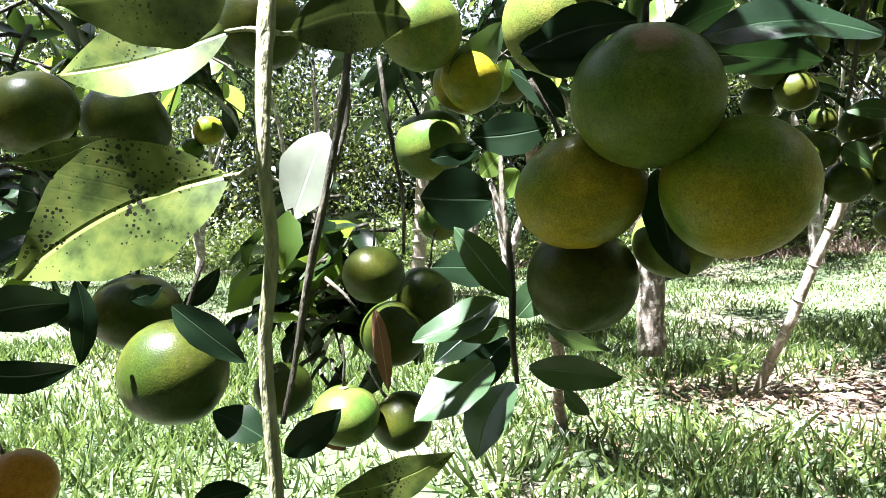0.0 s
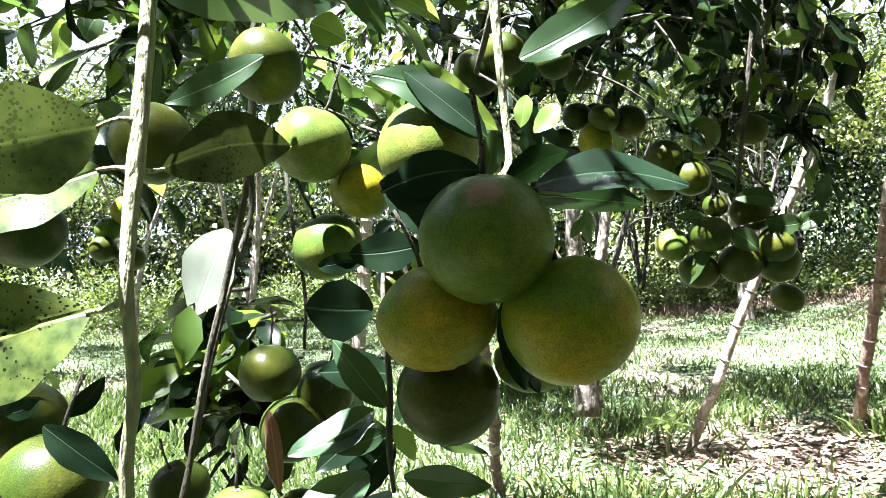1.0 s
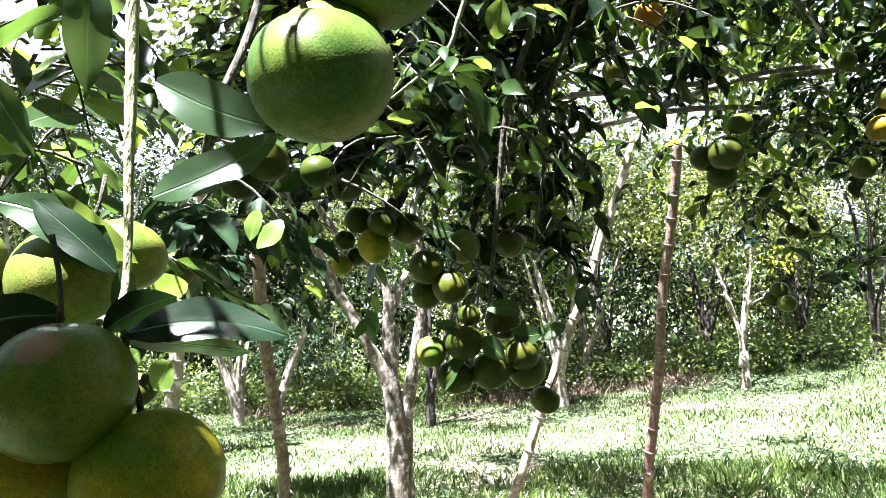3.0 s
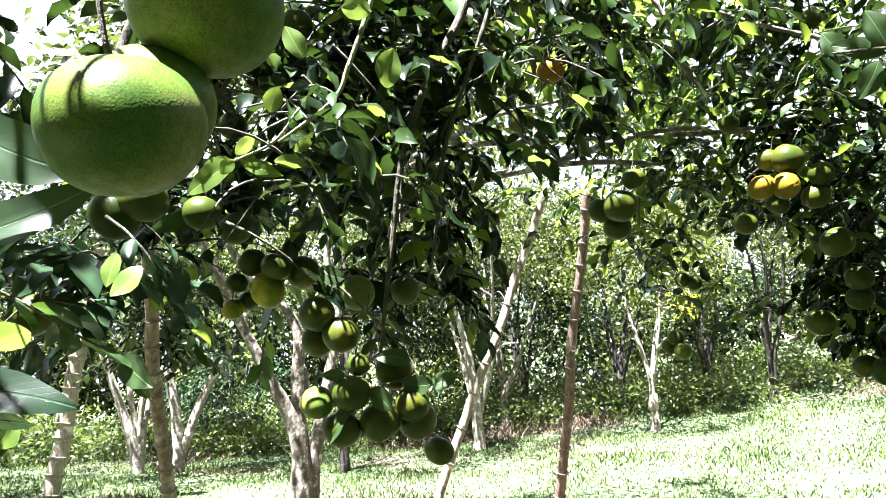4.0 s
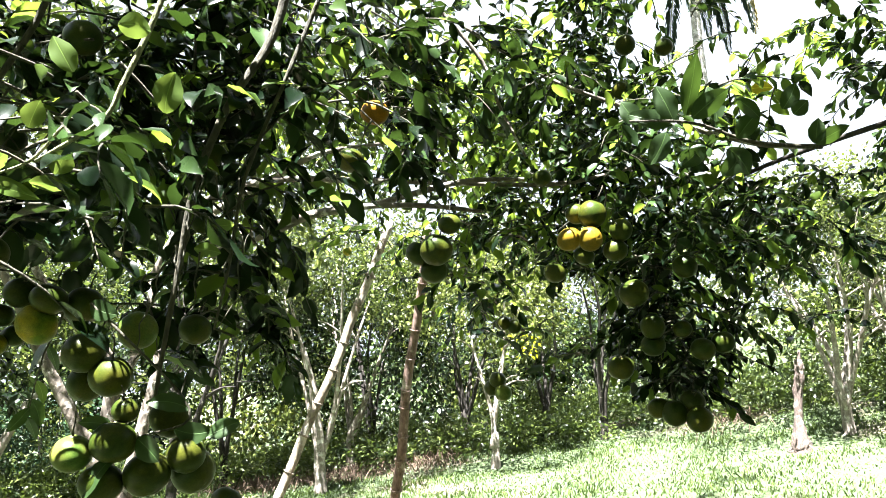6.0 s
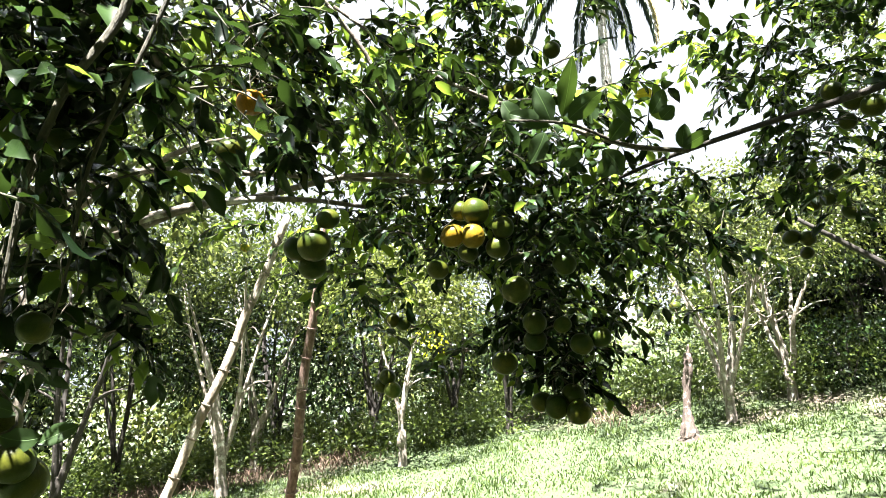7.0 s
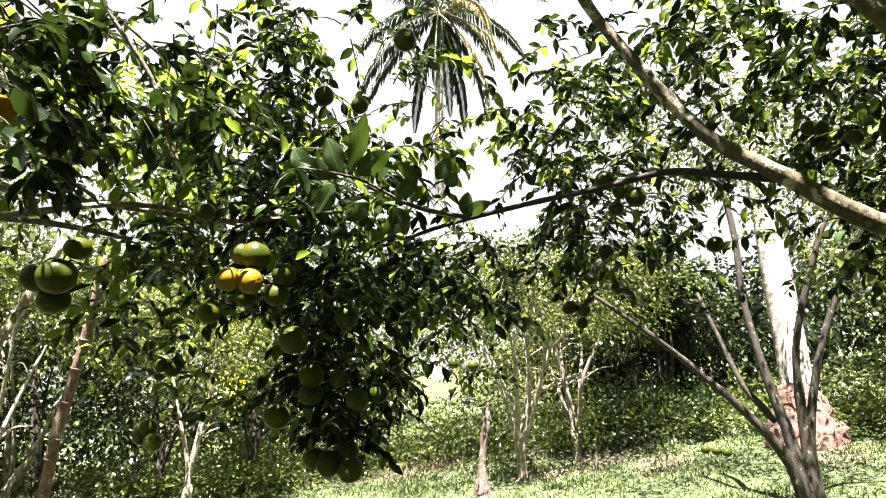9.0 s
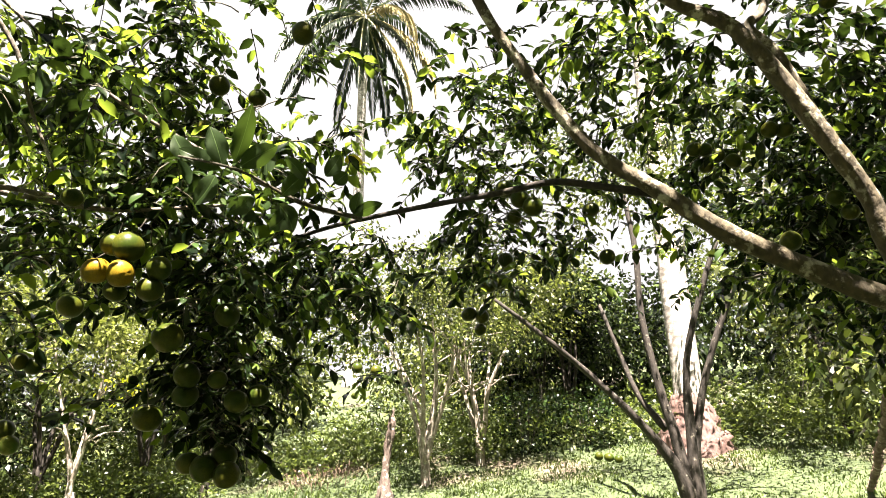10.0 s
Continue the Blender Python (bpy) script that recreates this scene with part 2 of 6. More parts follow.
POLE_BROWN = bark_material("ringed_pole_bark", (0.10, 0.06, 0.045), (0.24, 0.165, 0.13), (0.5, 0.43, 0.37), 0.55, 22, mottle=7)
POLE_PALE = bark_material("pale_pole_bark", (0.14, 0.11, 0.08), (0.32, 0.27, 0.21), (0.56, 0.52, 0.45), 0.54, 22, mottle=7)
POLE_PINK = bark_material("pinkish_pole_bark", (0.13, 0.08, 0.06), (0.3, 0.22, 0.18), (0.5, 0.43, 0.37), 0.55, 22, mottle=7)
PALM_BARK = bark_material("palm_bark", (0.12, 0.105, 0.09), (0.34, 0.32, 0.29), (0.5, 0.48, 0.45), 0.5, 9, 0.5)
ROOT_BARK = bark_material("palm_root_bark", (0.05, 0.03, 0.026), (0.17, 0.10, 0.085), (0.3, 0.24, 0.21), 0.6, 12, 1.5)
DRY_STALK = bark_material("dry_stalk", (0.06, 0.038, 0.026), (0.17, 0.115, 0.08), (0.25, 0.19, 0.14), 0.6, 30)


def ground_material():
    m, n, l, p = material("orchard_ground")
    broad = noise_tex(n, l, 0.55, 5)
    fine = noise_tex(n, l, 26, 6)
    green = ramp(n, l, fine, [(0.3, (0.02, 0.036, 0.012)), (0.7, (0.06, 0.085, 0.03))])
    soil = ramp(n, l, noise_tex(n, l, 40, 6), [(0.3, (0.05, 0.036, 0.026)), (0.7, (0.17, 0.13, 0.10))])
    base = mixed(n, l, ramp(n, l, broad, [(0.52, (0, 0, 0)), (0.64, (0.85, 0.85, 0.85))]), green, soil)
    # the trodden, littered patch under the leaning prop
    place = n.new("ShaderNodeTexCoord")
    shift = n.new("ShaderNodeMapping")
    shift.vector_type = "POINT"
    shift.inputs["Location"].default_value, shift.inputs["Scale"].default_value = (-1.45, -3.7, 0), (0.62, 1.0, 0)
    l.new(place.outputs["Object"], shift.inputs[0])
    reach = n.new("ShaderNodeVectorMath")
    reach.operation = "LENGTH"
    l.new(shift.outputs[0], reach.inputs[0])
    rag = n.new("ShaderNodeMath")
    rag.operation = "MULTIPLY_ADD"
    rag.inputs[1].default_value = 1.2
    l.new(noise_tex(n, l, 2.2, 5), rag.inputs[0])
    l.new(reach.outputs["Value"], rag.inputs[2])
    base = mixed(n, l, ramp(n, l, rag.outputs[0], [(0.0, (1, 1, 1)), (0.95, (1, 1, 1)), (1.0, (0, 0, 0))]), base, soil)
    l.new(base, p.inputs["Base Color"])
    p.inputs["Roughness"].default_value = 0.95
    bump(n, l, fine, 0.7, 0.03, p)
    return m


GROUND = ground_material()
LITTER = bark_material("leaf_litter", (0.12, 0.07, 0.04), (0.36, 0.26, 0.17), (0.45, 0.36, 0.25), 0.55, 60)

# ---- building helpers ----


def mesh_of(name, verts, faces, mat, smooth=True, uv=None):
    me = bpy.data.meshes.new(name)
    me.from_pydata([tuple(v) for v in verts], [], faces)
    if smooth:
        me.shade_smooth()
    if uv is not None:
        layer = me.uv_layers.new(name="UVMap")
        idx = np.empty(len(me.loops), np.int32)
        me.loops.foreach_get("vertex_index", idx)
        layer.data.foreach_set("uv", np.asarray(uv, np.float32)[idx].ravel())
    me.materials.append(mat)
    return me


def part(name, me, parent, label=""):
    ob = new(name, me)
    ob.parent = parent
    return tagged(ob, label)


def thing(name, at, label, category, group="", kind=""):
    ob = new(name)
    ob.location = at
    ob.empty_display_size = 0.05
    return tagged(ob, label, category, group, kind)


def smooth_line(points, steps=4):
    """Catmull-Rom through rows of numbers."""
    p = np.array(points, float)
    q = np.vstack([2 * p[0] - p[1], p, 2 * p[-1] - p[-2]])
    out = []
    for i in range(1, len(q) - 2):
        a, b, c, d = q[i - 1], q[i], q[i + 1], q[i + 2]
        for k in range(steps):
            t = k / steps
            out.append(0.5 * (2 * b + (c - a) * t + (2 * a - 5 * b + 4 * c - d) * t * t + (3 * b - a - 3 * c + d) * t ** 3))
    out.append(p[-1])
    return np.array(out)


def tube(line, sides=8, rough=0.06, seed=0):
    """Verts and faces of a tapered, slightly knobbly limb along rows x, y, z, radius."""
    line = np.asarray(line, float)
    rng = np.random.default_rng(seed)
    verts, faces = [], []
    side = np.array([0.31, 0.95, 0.1])
    n = len(line)
    for i in range(n):
        d = line[min(i + 1, n - 1), :3] - line[max(i - 1, 0), :3]
        d /= np.linalg.norm(d) + 1e-9
        side = side - side.dot(d) * d
        side /= np.linalg.norm(side) + 1e-9
        up = np.cross(d, side)
        r = max(line[i, 3], 0.0006)
        for k in range(sides):
            a = 2 * math.pi * k / sides
            rr = r * (1 + rough * rng.normal())
            verts.append(line[i, :3] + rr * (math.cos(a) * side + math.sin(a) * up))
    for i in range(n - 1):
        for k in range(sides):
            a, b = i * sides + k, i * sides + (k + 1) % sides
            faces.append((a, b, b + sides, a + sides))
    faces.append(tuple(range(sides))[::-1])
    faces.append(tuple(range((n - 1) * sides, n * sides)))
    return verts, faces


def limb(name, points, mat, parent, sides=8, rough=0.05, steps=4, label="", seed=0):
    v, f = tube(smooth_line(points, steps), sides, rough, seed)
    o = np.array(parent.location)
    return part(name, mesh_of(name, np.array(v) - o, f, mat), parent, label)


def joined(pieces):
    verts, faces = [], []
    for v, f in pieces:
        k = len(verts)
        verts.extend(v)
        faces.extend([tuple(i + k for i in g) for g in f])
    return verts, faces


def unit(a):
    return a / (np.linalg.norm(a, axis=-1, keepdims=True) + 1e-9)


# blade templates: rows of along, across, out; and their faces
FINE_T = np.array([(0, 0, 0), (0.25, -0.75, 0.05), (0.25, 0, -0.02), (0.25, 0.75, 0.05), (0.6, -0.95, 0.05), (0.6, 0, -0.05), (0.6, 0.95, 0.05),
                   (0.85, -0.5, -0.08), (0.85, 0, -0.13), (0.85, 0.5, -0.08), (1, 0, -0.24)])
FINE_F = [(0, 2, 1), (0, 3, 2), (1, 2, 5, 4), (2, 3, 6, 5), (4, 5, 8, 7), (5, 6, 9, 8), (7, 8, 10), (8, 9, 10)]
PLAIN_T = np.array([(0, 0, 0), (0.45, -1, 0.08), (0.45, 1, 0.08), (0.5, 0, -0.02), (1, 0, -0.15)])
PLAIN_F = [(0, 3, 1), (0, 2, 3), (1, 3, 4), (3, 2, 4)]
DIAMOND_T = np.array([(0, 0, 0), (0.45, -1, 0.1), (0.45, 1, 0.1), (1, 0, -0.12)])
DIAMOND_F = [(0, 2, 1), (1, 2, 3)]
GRASS_T = np.array([(0, -1, 0), (0, 1, 0), (0.5, -0.8, 0.12), (0.5, 0.8, 0.12), (0.85, 0, 0.42)])
GRASS_F = [(0, 1, 3, 2), (2, 3, 4)]


def leaves(name, pos, way, face, length, width, mat, template=FINE_T, faces=FINE_F, origin=(0, 0, 0)):
    """One mesh of many blades: base places, directions, facing normals, lengths and half widths."""
    pos, way = np.asarray(pos, float) - np.asarray(origin), unit(np.asarray(way, float))
    face = np.asarray(face, float)
    face = unit(face - (face * way).sum(1)[:, None] * way)
    side = np.cross(way, face)
    length, width = np.asarray(length, float)[:, None, None], np.asarray(width, float)[:, None, None]
    t = template[None]
    v = pos[:, None] + length * (t[..., :1] * way[:, None] + t[..., 2:] * face[:, None]) + width * t[..., 1:2] * side[:, None]
    n, k = len(pos), len(template)
    loops = np.concatenate([np.array(f, np.int64) for f in faces])
    size = np.array([len(f) for f in faces])
    all_loops = (loops[None] + k * np.arange(n)[:, None]).ravel()
    sizes = np.tile(size, n)
    me = bpy.data.meshes.new(name)
    me.vertices.add(n * k)
    me.vertices.foreach_set("co", v.astype(np.float32).ravel())
    me.loops.add(len(all_loops))
    me.loops.foreach_set("vertex_index", all_loops.astype(np.int32))
    me.polygons.add(len(sizes))
    me.polygons.foreach_set("loop_start", np.r_[0, np.cumsum(sizes)[:-1]].astype(np.int32))
    me.update(calc_edges=True)
    me.shade_smooth()
    me.materials.append(mat)
    return me


def leaf_sheet(name, length, width, mat, curl=0.12, fold=0.10, wave=0.03, seed=0, point=0.68, a=12, b=6):
    """A single broad leaf along +x with its face to +z: midrib trough, wavy rim, drooping tip."""
    rng = np.random.default_rng(seed)
    verts, uv, faces = [], [], []
    ph = rng.uniform(0, 6.28, 3)
    bend = rng.normal(0, 0.05)
    for i in range(a + 1):
        s = i / a
        w = 0.5 * width * max(0.012, math.sin(math.pi * min(1, s * 0.985 + 0.012) ** 0.92) ** point) * (1 - 0.15 * s ** 6)
        for j in range(b + 1):
            c = 2 * j / b - 1
            ragged = 1 + 0.03 * math.sin(23 * s + ph[0]) * abs(c)
            x = length * s
            y = c * w * ragged + bend * length * math.sin(math.pi * s)
            z = -curl * length * s * s + fold * abs(c) * w * 2 + wave * length * abs(c) * math.sin(9 * s + ph[1] + (1.3 if c > 0 else 0))
            verts.append((x, y, z))
            uv.append((s, c * w / (0.5 * width)))
    for i in range(a):
        for j in range(b):
            q = i * (b + 1) + j
            faces.append((q, q + 1, q + b + 2, q + b + 1))
    return mesh_of(name, verts, faces, mat, True, uv)


def stand_leaf(row, mat, parent, seed, label=""):
    """A leaf from base to tip, of that width, with its face to the given normal."""
    a, b, w, nrm = Vector(row[:3]), Vector(row[3:6]), row[6], Vector(row[7:10])
    d = b - a
    x = d.normalized()
    y = nrm.cross(x).normalized()
    z = x.cross(y)
    ob = part("leaf", leaf_sheet("leaf", d.length * 1.02, w, mat, 0.08 + 0.05 * random.random(), 0.07, 0.02, seed, *((0.92, 24, 10) if mat in (LEAF_SPOTTED, LEAF_SHADED) else ())), parent, label)
    m = Matrix((x, y, z)).transposed().to_4x4()
    m.translation = a - Vector(parent.location)
    ob.matrix_basis = m
    return ob


def height(x, y):
    """The orchard floor: level under the near trees, rising to the east."""
    x = np.asarray(x, float)
    up = np.where(x < 0, 0, np.where(x < 13, 0.0118 * x * x, 1.994 + 0.307 * (x - 13)))
    up = np.where(x > 20, 4.14 + 6 * (1 - np.exp(-(x - 20) * 0.307 / 6)), up)
    return up + 0.02 * np.sin(1.7 * x + 0.6) * np.cos(1.3 * np.asarray(y, float)) + 0.012 * np.sin(4.1 * x + 2.2 * np.asarray(y, float))

# ---- ground and grass ----
rng = np.random.default_rng(5)


def spaced(limit):
    a = np.r_[np.arange(0, 16, 0.4), 16 * 1.35 ** np.arange(0, 11)]
    a = a[a < limit]
    return np.r_[-a[:0:-1], a]


axis = spaced(320)
gx, gy = np.meshgrid(axis, axis, indexing="ij")
gz = height(gx, gy)
n = len(axis)
quads = [(i * n + j, (i + 1) * n + j, (i + 1) * n + j + 1, i * n + j + 1) for i in range(n - 1) for j in range(n - 1)]
ground = new("ground", mesh_of("ground", np.c_[gx.ravel(), gy.ravel(), gz.ravel()], quads, GROUND))
tagged(ground, "grassy orchard floor with bare soil and dry litter", "ground", kind="structure")


def bare(x, y):
    """How bare the floor is: litter under the near props and in scattered patches."""
    a = np.exp(-(((x - 2.3) / 1.3) ** 2 + ((y - 3.7) / 0.8) ** 2) ** 2)
    b = np.exp(-(((x - 0.3) / 0.8) ** 2 + ((y - 5.6) / 0.6) ** 2))
    return np.clip(1.1 * a + 0.6 * b, 0, 1)


def sector(count, near, far, power):
    az = np.radians(rng.uniform(-52, 116, count))
    d = near + (far - near) * rng.uniform(0, 1, count) ** power
    return d * np.sin(az), d * np.cos(az)


def grass_patch(name, count, near, far, tall, label):
    x, y = sector(count, near, far, 0.62)
    tuft = 0.5 + 0.5 * np.sin(2.1 * x + 1.2 * np.sin(1.7 * y)) * np.sin(2.4 * y + 0.8)
    keep = rng.uniform(0, 1, count) > 0.93 * bare(x, y)
    keep &= rng.uniform(0, 1, count) < 0.45 + 0.6 * tuft
    x, y, tuft = x[keep], y[keep], tuft[keep]
    k = len(x)
    way = np.c_[rng.normal(0, 0.42, k), rng.normal(0, 0.42, k), np.ones(k)]
    face = np.c_[rng.normal(0, 1, (k, 2)), rng.normal(0, 0.3, k)]
    size = tall * rng.uniform(0.35, 1.1, k) * (0.6 + 0.6 * tuft)
    me = leaves(name, np.c_[x, y, height(x, y) - 0.01], way, face, size, rng.uniform(0.003, 0.0075, k) * (1 + 0.05 * np.hypot(x, y)), GRASS, GRASS_T, GRASS_F)
    tagged(new(name, me), label, "grass", kind="stuff")


grass_patch("grass", 72000, 2.0, 6.5, 0.17, "long green grass in uneven tufts on the orchard floor")
grass_patch("grass", 185000, 5.5, 15.0, 0.085, "short sunlit grass over the rising orchard floor")

for k, (x, y) in enumerate([(3.96, 4.25), (4.63, 4.29), (3.21, 3.93), (3.11, 3.85), (1.19, 3.07), (0.21, 2.80)]):
    q = np.random.default_rng(210 + k)
    m = 70
    bx, by = x + q.normal(0, 0.13, m), y + q.normal(0, 0.13, m)
    way = np.c_[(bx - x) * 3 + q.normal(0, 0.3, m), (by - y) * 3 + q.normal(0, 0.3, m), np.ones(m)]
    me = leaves("grass_clump", np.c_[bx, by, height(bx, by) - 0.01], way, np.c_[q.normal(0, 1, (m, 2)), q.normal(0, 0.3, m)], q.uniform(0.14, 0.3, m), q.uniform(0.006, 0.013, m), GRASS, GRASS_T, GRASS_F)
    tagged(new("grass_clump", me), "clump of broad-bladed green grass on the orchard floor", "grass clump", kind="stuff")

k = 3600
lx, ly = rng.normal(2.3, 0.95, k), rng.normal(3.7, 0.6, k)
me = leaves("leaf_litter", np.c_[lx, ly, height(lx, ly) + 0.008], np.c_[rng.normal(0, 1, (k, 2)), rng.normal(0, 0.12, k)], np.c_[rng.normal(0, 0.25, (k, 2)), np.ones(k)],
            rng.uniform(0.04, 0.1, k), rng.uniform(0.008, 0.02, k), LITTER, PLAIN_T, PLAIN_F)
tagged(new("leaf_litter", me), "dry brown fallen leaves on bare soil", "leaf litter", kind="stuff")

# ---- trees ----


def crown_cloud(count, centre, radii, clumps, spread, seed, hollow=0.45, sag=0.5, skirt=False):
    """Leaf bases, ways and faces of an uneven crown made of clumps."""
    r = np.random.default_rng(seed)
    d = unit(r.normal(0, 1, (clumps, 3)))
    if not skirt:
        d[:, 2] = np.where(d[:, 2] < -0.45, -d[:, 2] * 0.5, d[:, 2])
    lump = 1 + 0.28 * np.sin(3 * d[:, 0] + seed) * np.cos(4 * d[:, 1] + 2 * d[:, 2] + seed)
    c = np.asarray(centre) + d * np.asarray(radii) * (lump * (hollow + (1 - hollow) * r.uniform(0, 1, clumps) ** 0.5))[:, None]
    pick = r.integers(0, clumps, count)
    size = r.uniform(0.6, 1.5, clumps)[pick][:, None]
    pos = c[pick] + r.normal(0, spread, (count, 3)) * size * np.array([1, 1, 0.8])
    way = unit(pos - c[pick]) * 0.8 + unit(pos - np.asarray(centre)) * 0.5 + r.normal(0, 0.55, (count, 3))
    way[:, 2] -= sag
    face = r.normal(0, 1.2, (count, 3)) + np.array([0, 0, 0.7])
    return pos, way, face


def orchard_tree(x, y, tall, wide, count, seed, stems=4, leaf=0.085, bark=BARK, label="", low=0.36, lean=0.0, fill=FAR_LEAF):
    r = np.random.default_rng(seed)
    z = float(height(x, y))
    ob = thing("orange_tree", (x, y, z - 0.03), label or "leafy orange tree with several pale stems on the grass", "tree", "orchard trees")
    fork = tall * r.uniform(0.08, 0.16)
    limb("trunk", [(x, y, z - 0.1, 0.1), (x + 0.01, y, z + 0.08, 0.075), (x + lean * 0.1, y, z + fork + 0.06, 0.062)], bark, ob, 10, 0.08, 4, seed=seed)
    start = r.uniform(0, 6.28)
    for k in range(stems):
        a = start + 6.28 * k / stems + r.normal(0, 0.3)
        reach = wide * r.uniform(0.3, 0.62)
        pts = []
        for s in (0, 0.15, 0.35, 0.6, 0.85, 1.0):
            b = a + 0.5 * math.sin(3 * s + k)
            out = reach * s ** 1.15
            pts.append((x + lean * s * 0.5 + out * math.cos(b) + r.normal(0, 0.02), y + out * math.sin(b) + r.normal(0, 0.02), z + fork * 0.6 + (tall * 0.86 - fork) * s, 0.046 * (1 - 0.82 * s)))
        limb("limb", pts, bark, ob, 7, 0.06, 4, seed=seed + k)
        for q in range(3):
            s = pts[2 + q % 3]
            b = a + r.normal(0, 1.0)
            e = r.uniform(0.35, 0.8) * wide * 0.55
            limb("twig", [(*s[:3], s[3] * 0.6), (s[0] + e * 0.5 * math.cos(b), s[1] + e * 0.5 * math.sin(b), s[2] + e * 0.3, s[3] * 0.4),
                          (s[0] + e * math.cos(b), s[1] + e * math.sin(b), s[2] + e * 0.35, 0.006)], bark, ob, 5, 0.05, 3, seed=seed + q)
    c = np.array([x + lean * 0.3, y, z + tall * (low + (1 - low) * 0.5)])
    pos, way, face = crown_cloud(int(1.4 * count), c, (wide, wide, tall * (1 - low) * 0.55), 130, 0.15, seed)
    n = len(pos)
    me = leaves("foliage", pos, way, face, leaf * r.uniform(0.7, 1.25, n), leaf * r.uniform(0.2, 0.3, n), fill, DIAMOND_T, DIAMOND_F, np.array(ob.location))
    tagged(part("foliage", me, ob), kind="stuff")
    return ob


ORCHARD = [
    (7.62, 8.03, 3.6, 1.5, 5200, 3), (8.53, 9.88, 4.4, 1.8, 5200, 4), (10.33, 3.84, 3.7, 2.1, 6500, 7), (11.6, 3.37, 3.7, 2.0, 5600, 6),
    (5.28, 9.5, 4.6, 1.9, 6500, 4), (9.66, 7.48, 4.2, 1.7, 5200, 4), (9.7, 8.9, 4.4, 1.8, 5000, 3), (0.4, 11.3, 4.4, 2.0, 6500, 4),
    (-4.2, 10.8, 4.4, 2.0, 6500, 4), (-1.9, 8.4, 4.2, 1.8, 6500, 4), (-5.6, 7.4, 4.2, 1.9, 6000, 4), (6.8, 11.2, 4.8, 2.0, 6000, 4), (3.0, 9.2, 4.6, 1.9, 6500, 4), (12.6, -2.3, 4.2, 1.8, 6500, 4), (11.2, -2.9, 3.6, 1.4, 4000, 4),
]
far_trees = []
for k, (x, y, tall, wide, count, stems) in enumerate(ORCHARD):
    far_trees.append(orchard_tree(x, y, tall, wide, count, 40 + k, stems, fill=YELLOWING if k in (0, 3) else SHADE_TONED_LEAF if k in (7, 9) else FAR_LEAF, bark=BARK_WHITE if k in (0, 2, 3, 4, 7, 8, 9, 11) else BARK))

# a yellowing twig on the nearest of them
yellow = far_trees[0]
k = 46
q = np.random.default_rng(15)
at = np.array([(7.22, 6.95, 2.52)]) + q.normal(0, 0.16, (k, 3)) * np.array([1, 1, 0.7])
me = leaves("yellow_foliage", at, q.normal(0, 1, (k, 3)) - np.array([0, 0, 0.4]), q.normal(0, 0.6, (k, 3)) + np.array([0, 0, 1.0]), q.uniform(0.05, 0.1, k), q.uniform(0.014, 0.024, k), LEAF_YELLOW, PLAIN_T, PLAIN_F, np.array(yellow.location))
tagged(part("yellow_foliage", me, yellow, "bright yellow leaves"), kind="stuff")

DARK_TREES = [
    (13.58, 2.14, 3.6, 1.3),
    (14.83, 2.99, 3.4, 1.3),
    (4.55, 11.66, 4.4, 1.5),
    (7.39, 11.51, 4.2, 1.6),
]
for k, (x, y, tall, wide) in enumerate(DARK_TREES):
    orchard_tree(x, y, tall, wide, 5200, 140 + k, 4, leaf=0.12, label="dense dark green tree at the edge of the orchard", low=0.12, fill=SHADE_TONED_LEAF)

# trees added mostly unseen behind and beside the path, closing it to sky light
for k, (x, y) in enumerate([(-3.4, -2.9), (-1.2, -3.9), (1.2, -3.8), (3.4, -5.0), (6.4, -2.9), (-5.8, -0.8), (-7.2, 3.0), (8.4, -4.4)]):
    orchard_tree(x, y, 4.4, 1.9, 3600, 80 + k, 4, leaf=0.13, low=0.1, label="full orange tree added beside the path to cut sky light")

# far woods and the scrub along the edge of the grass
r = np.random.default_rng(9)
woods = {"dense green trees beyond the edge of the orchard": (WOOD_LEAF, []), "dark green trees beyond the orchard, shade put into leaf colour": (SHADE_TONED_LEAF, []), "yellowish green trees beyond the orchard": (YELLOWING, [])}
for k in range(72):
    az = math.radians(-80 + 215 * (k % 36) / 35 + r.normal(0, 1.2))
    d = r.uniform(15.8, 18) if k < 36 else r.uniform(18.5, 22)
    x, y = d * math.sin(az), d * math.cos(az)
    deg = math.degrees(az)
    top = r.uniform(4.2, 6.2) if deg < 28 else r.uniform(2.6, 3.8) if deg < 42 else r.uniform(1.5, 2.8) if deg < 86 else r.uniform(2.6, 4.2)
    cloud = crown_cloud((2900 if k < 36 else 2100) + (1500 if deg < 15 else 0), (x, y, float(height(x, y)) + top * 0.44), (1.7, 1.7, top * 0.54), 60, 0.22, 300 + k, 0.3, skirt=True)
    tone = r.uniform(0, 1)
    if abs(deg - 61.7) < 4.5:
        continue
    list(woods.values())[0 if tone < 0.45 else 1 if tone < 0.85 else 2][1].append(cloud)
for label, (mat, clouds) in woods.items():
    pos, way, face = (np.vstack(c) for c in zip(*clouds))
    k = len(pos)
    me = leaves("woodland", pos, way, face, 0.17 * r.uniform(0.5, 1.4, k), 0.048 * r.uniform(0.7, 1.3, k), mat, DIAMOND_T, DIAMOND_F)
    tagged(new("woodland", me), label, "woodland", kind="stuff")

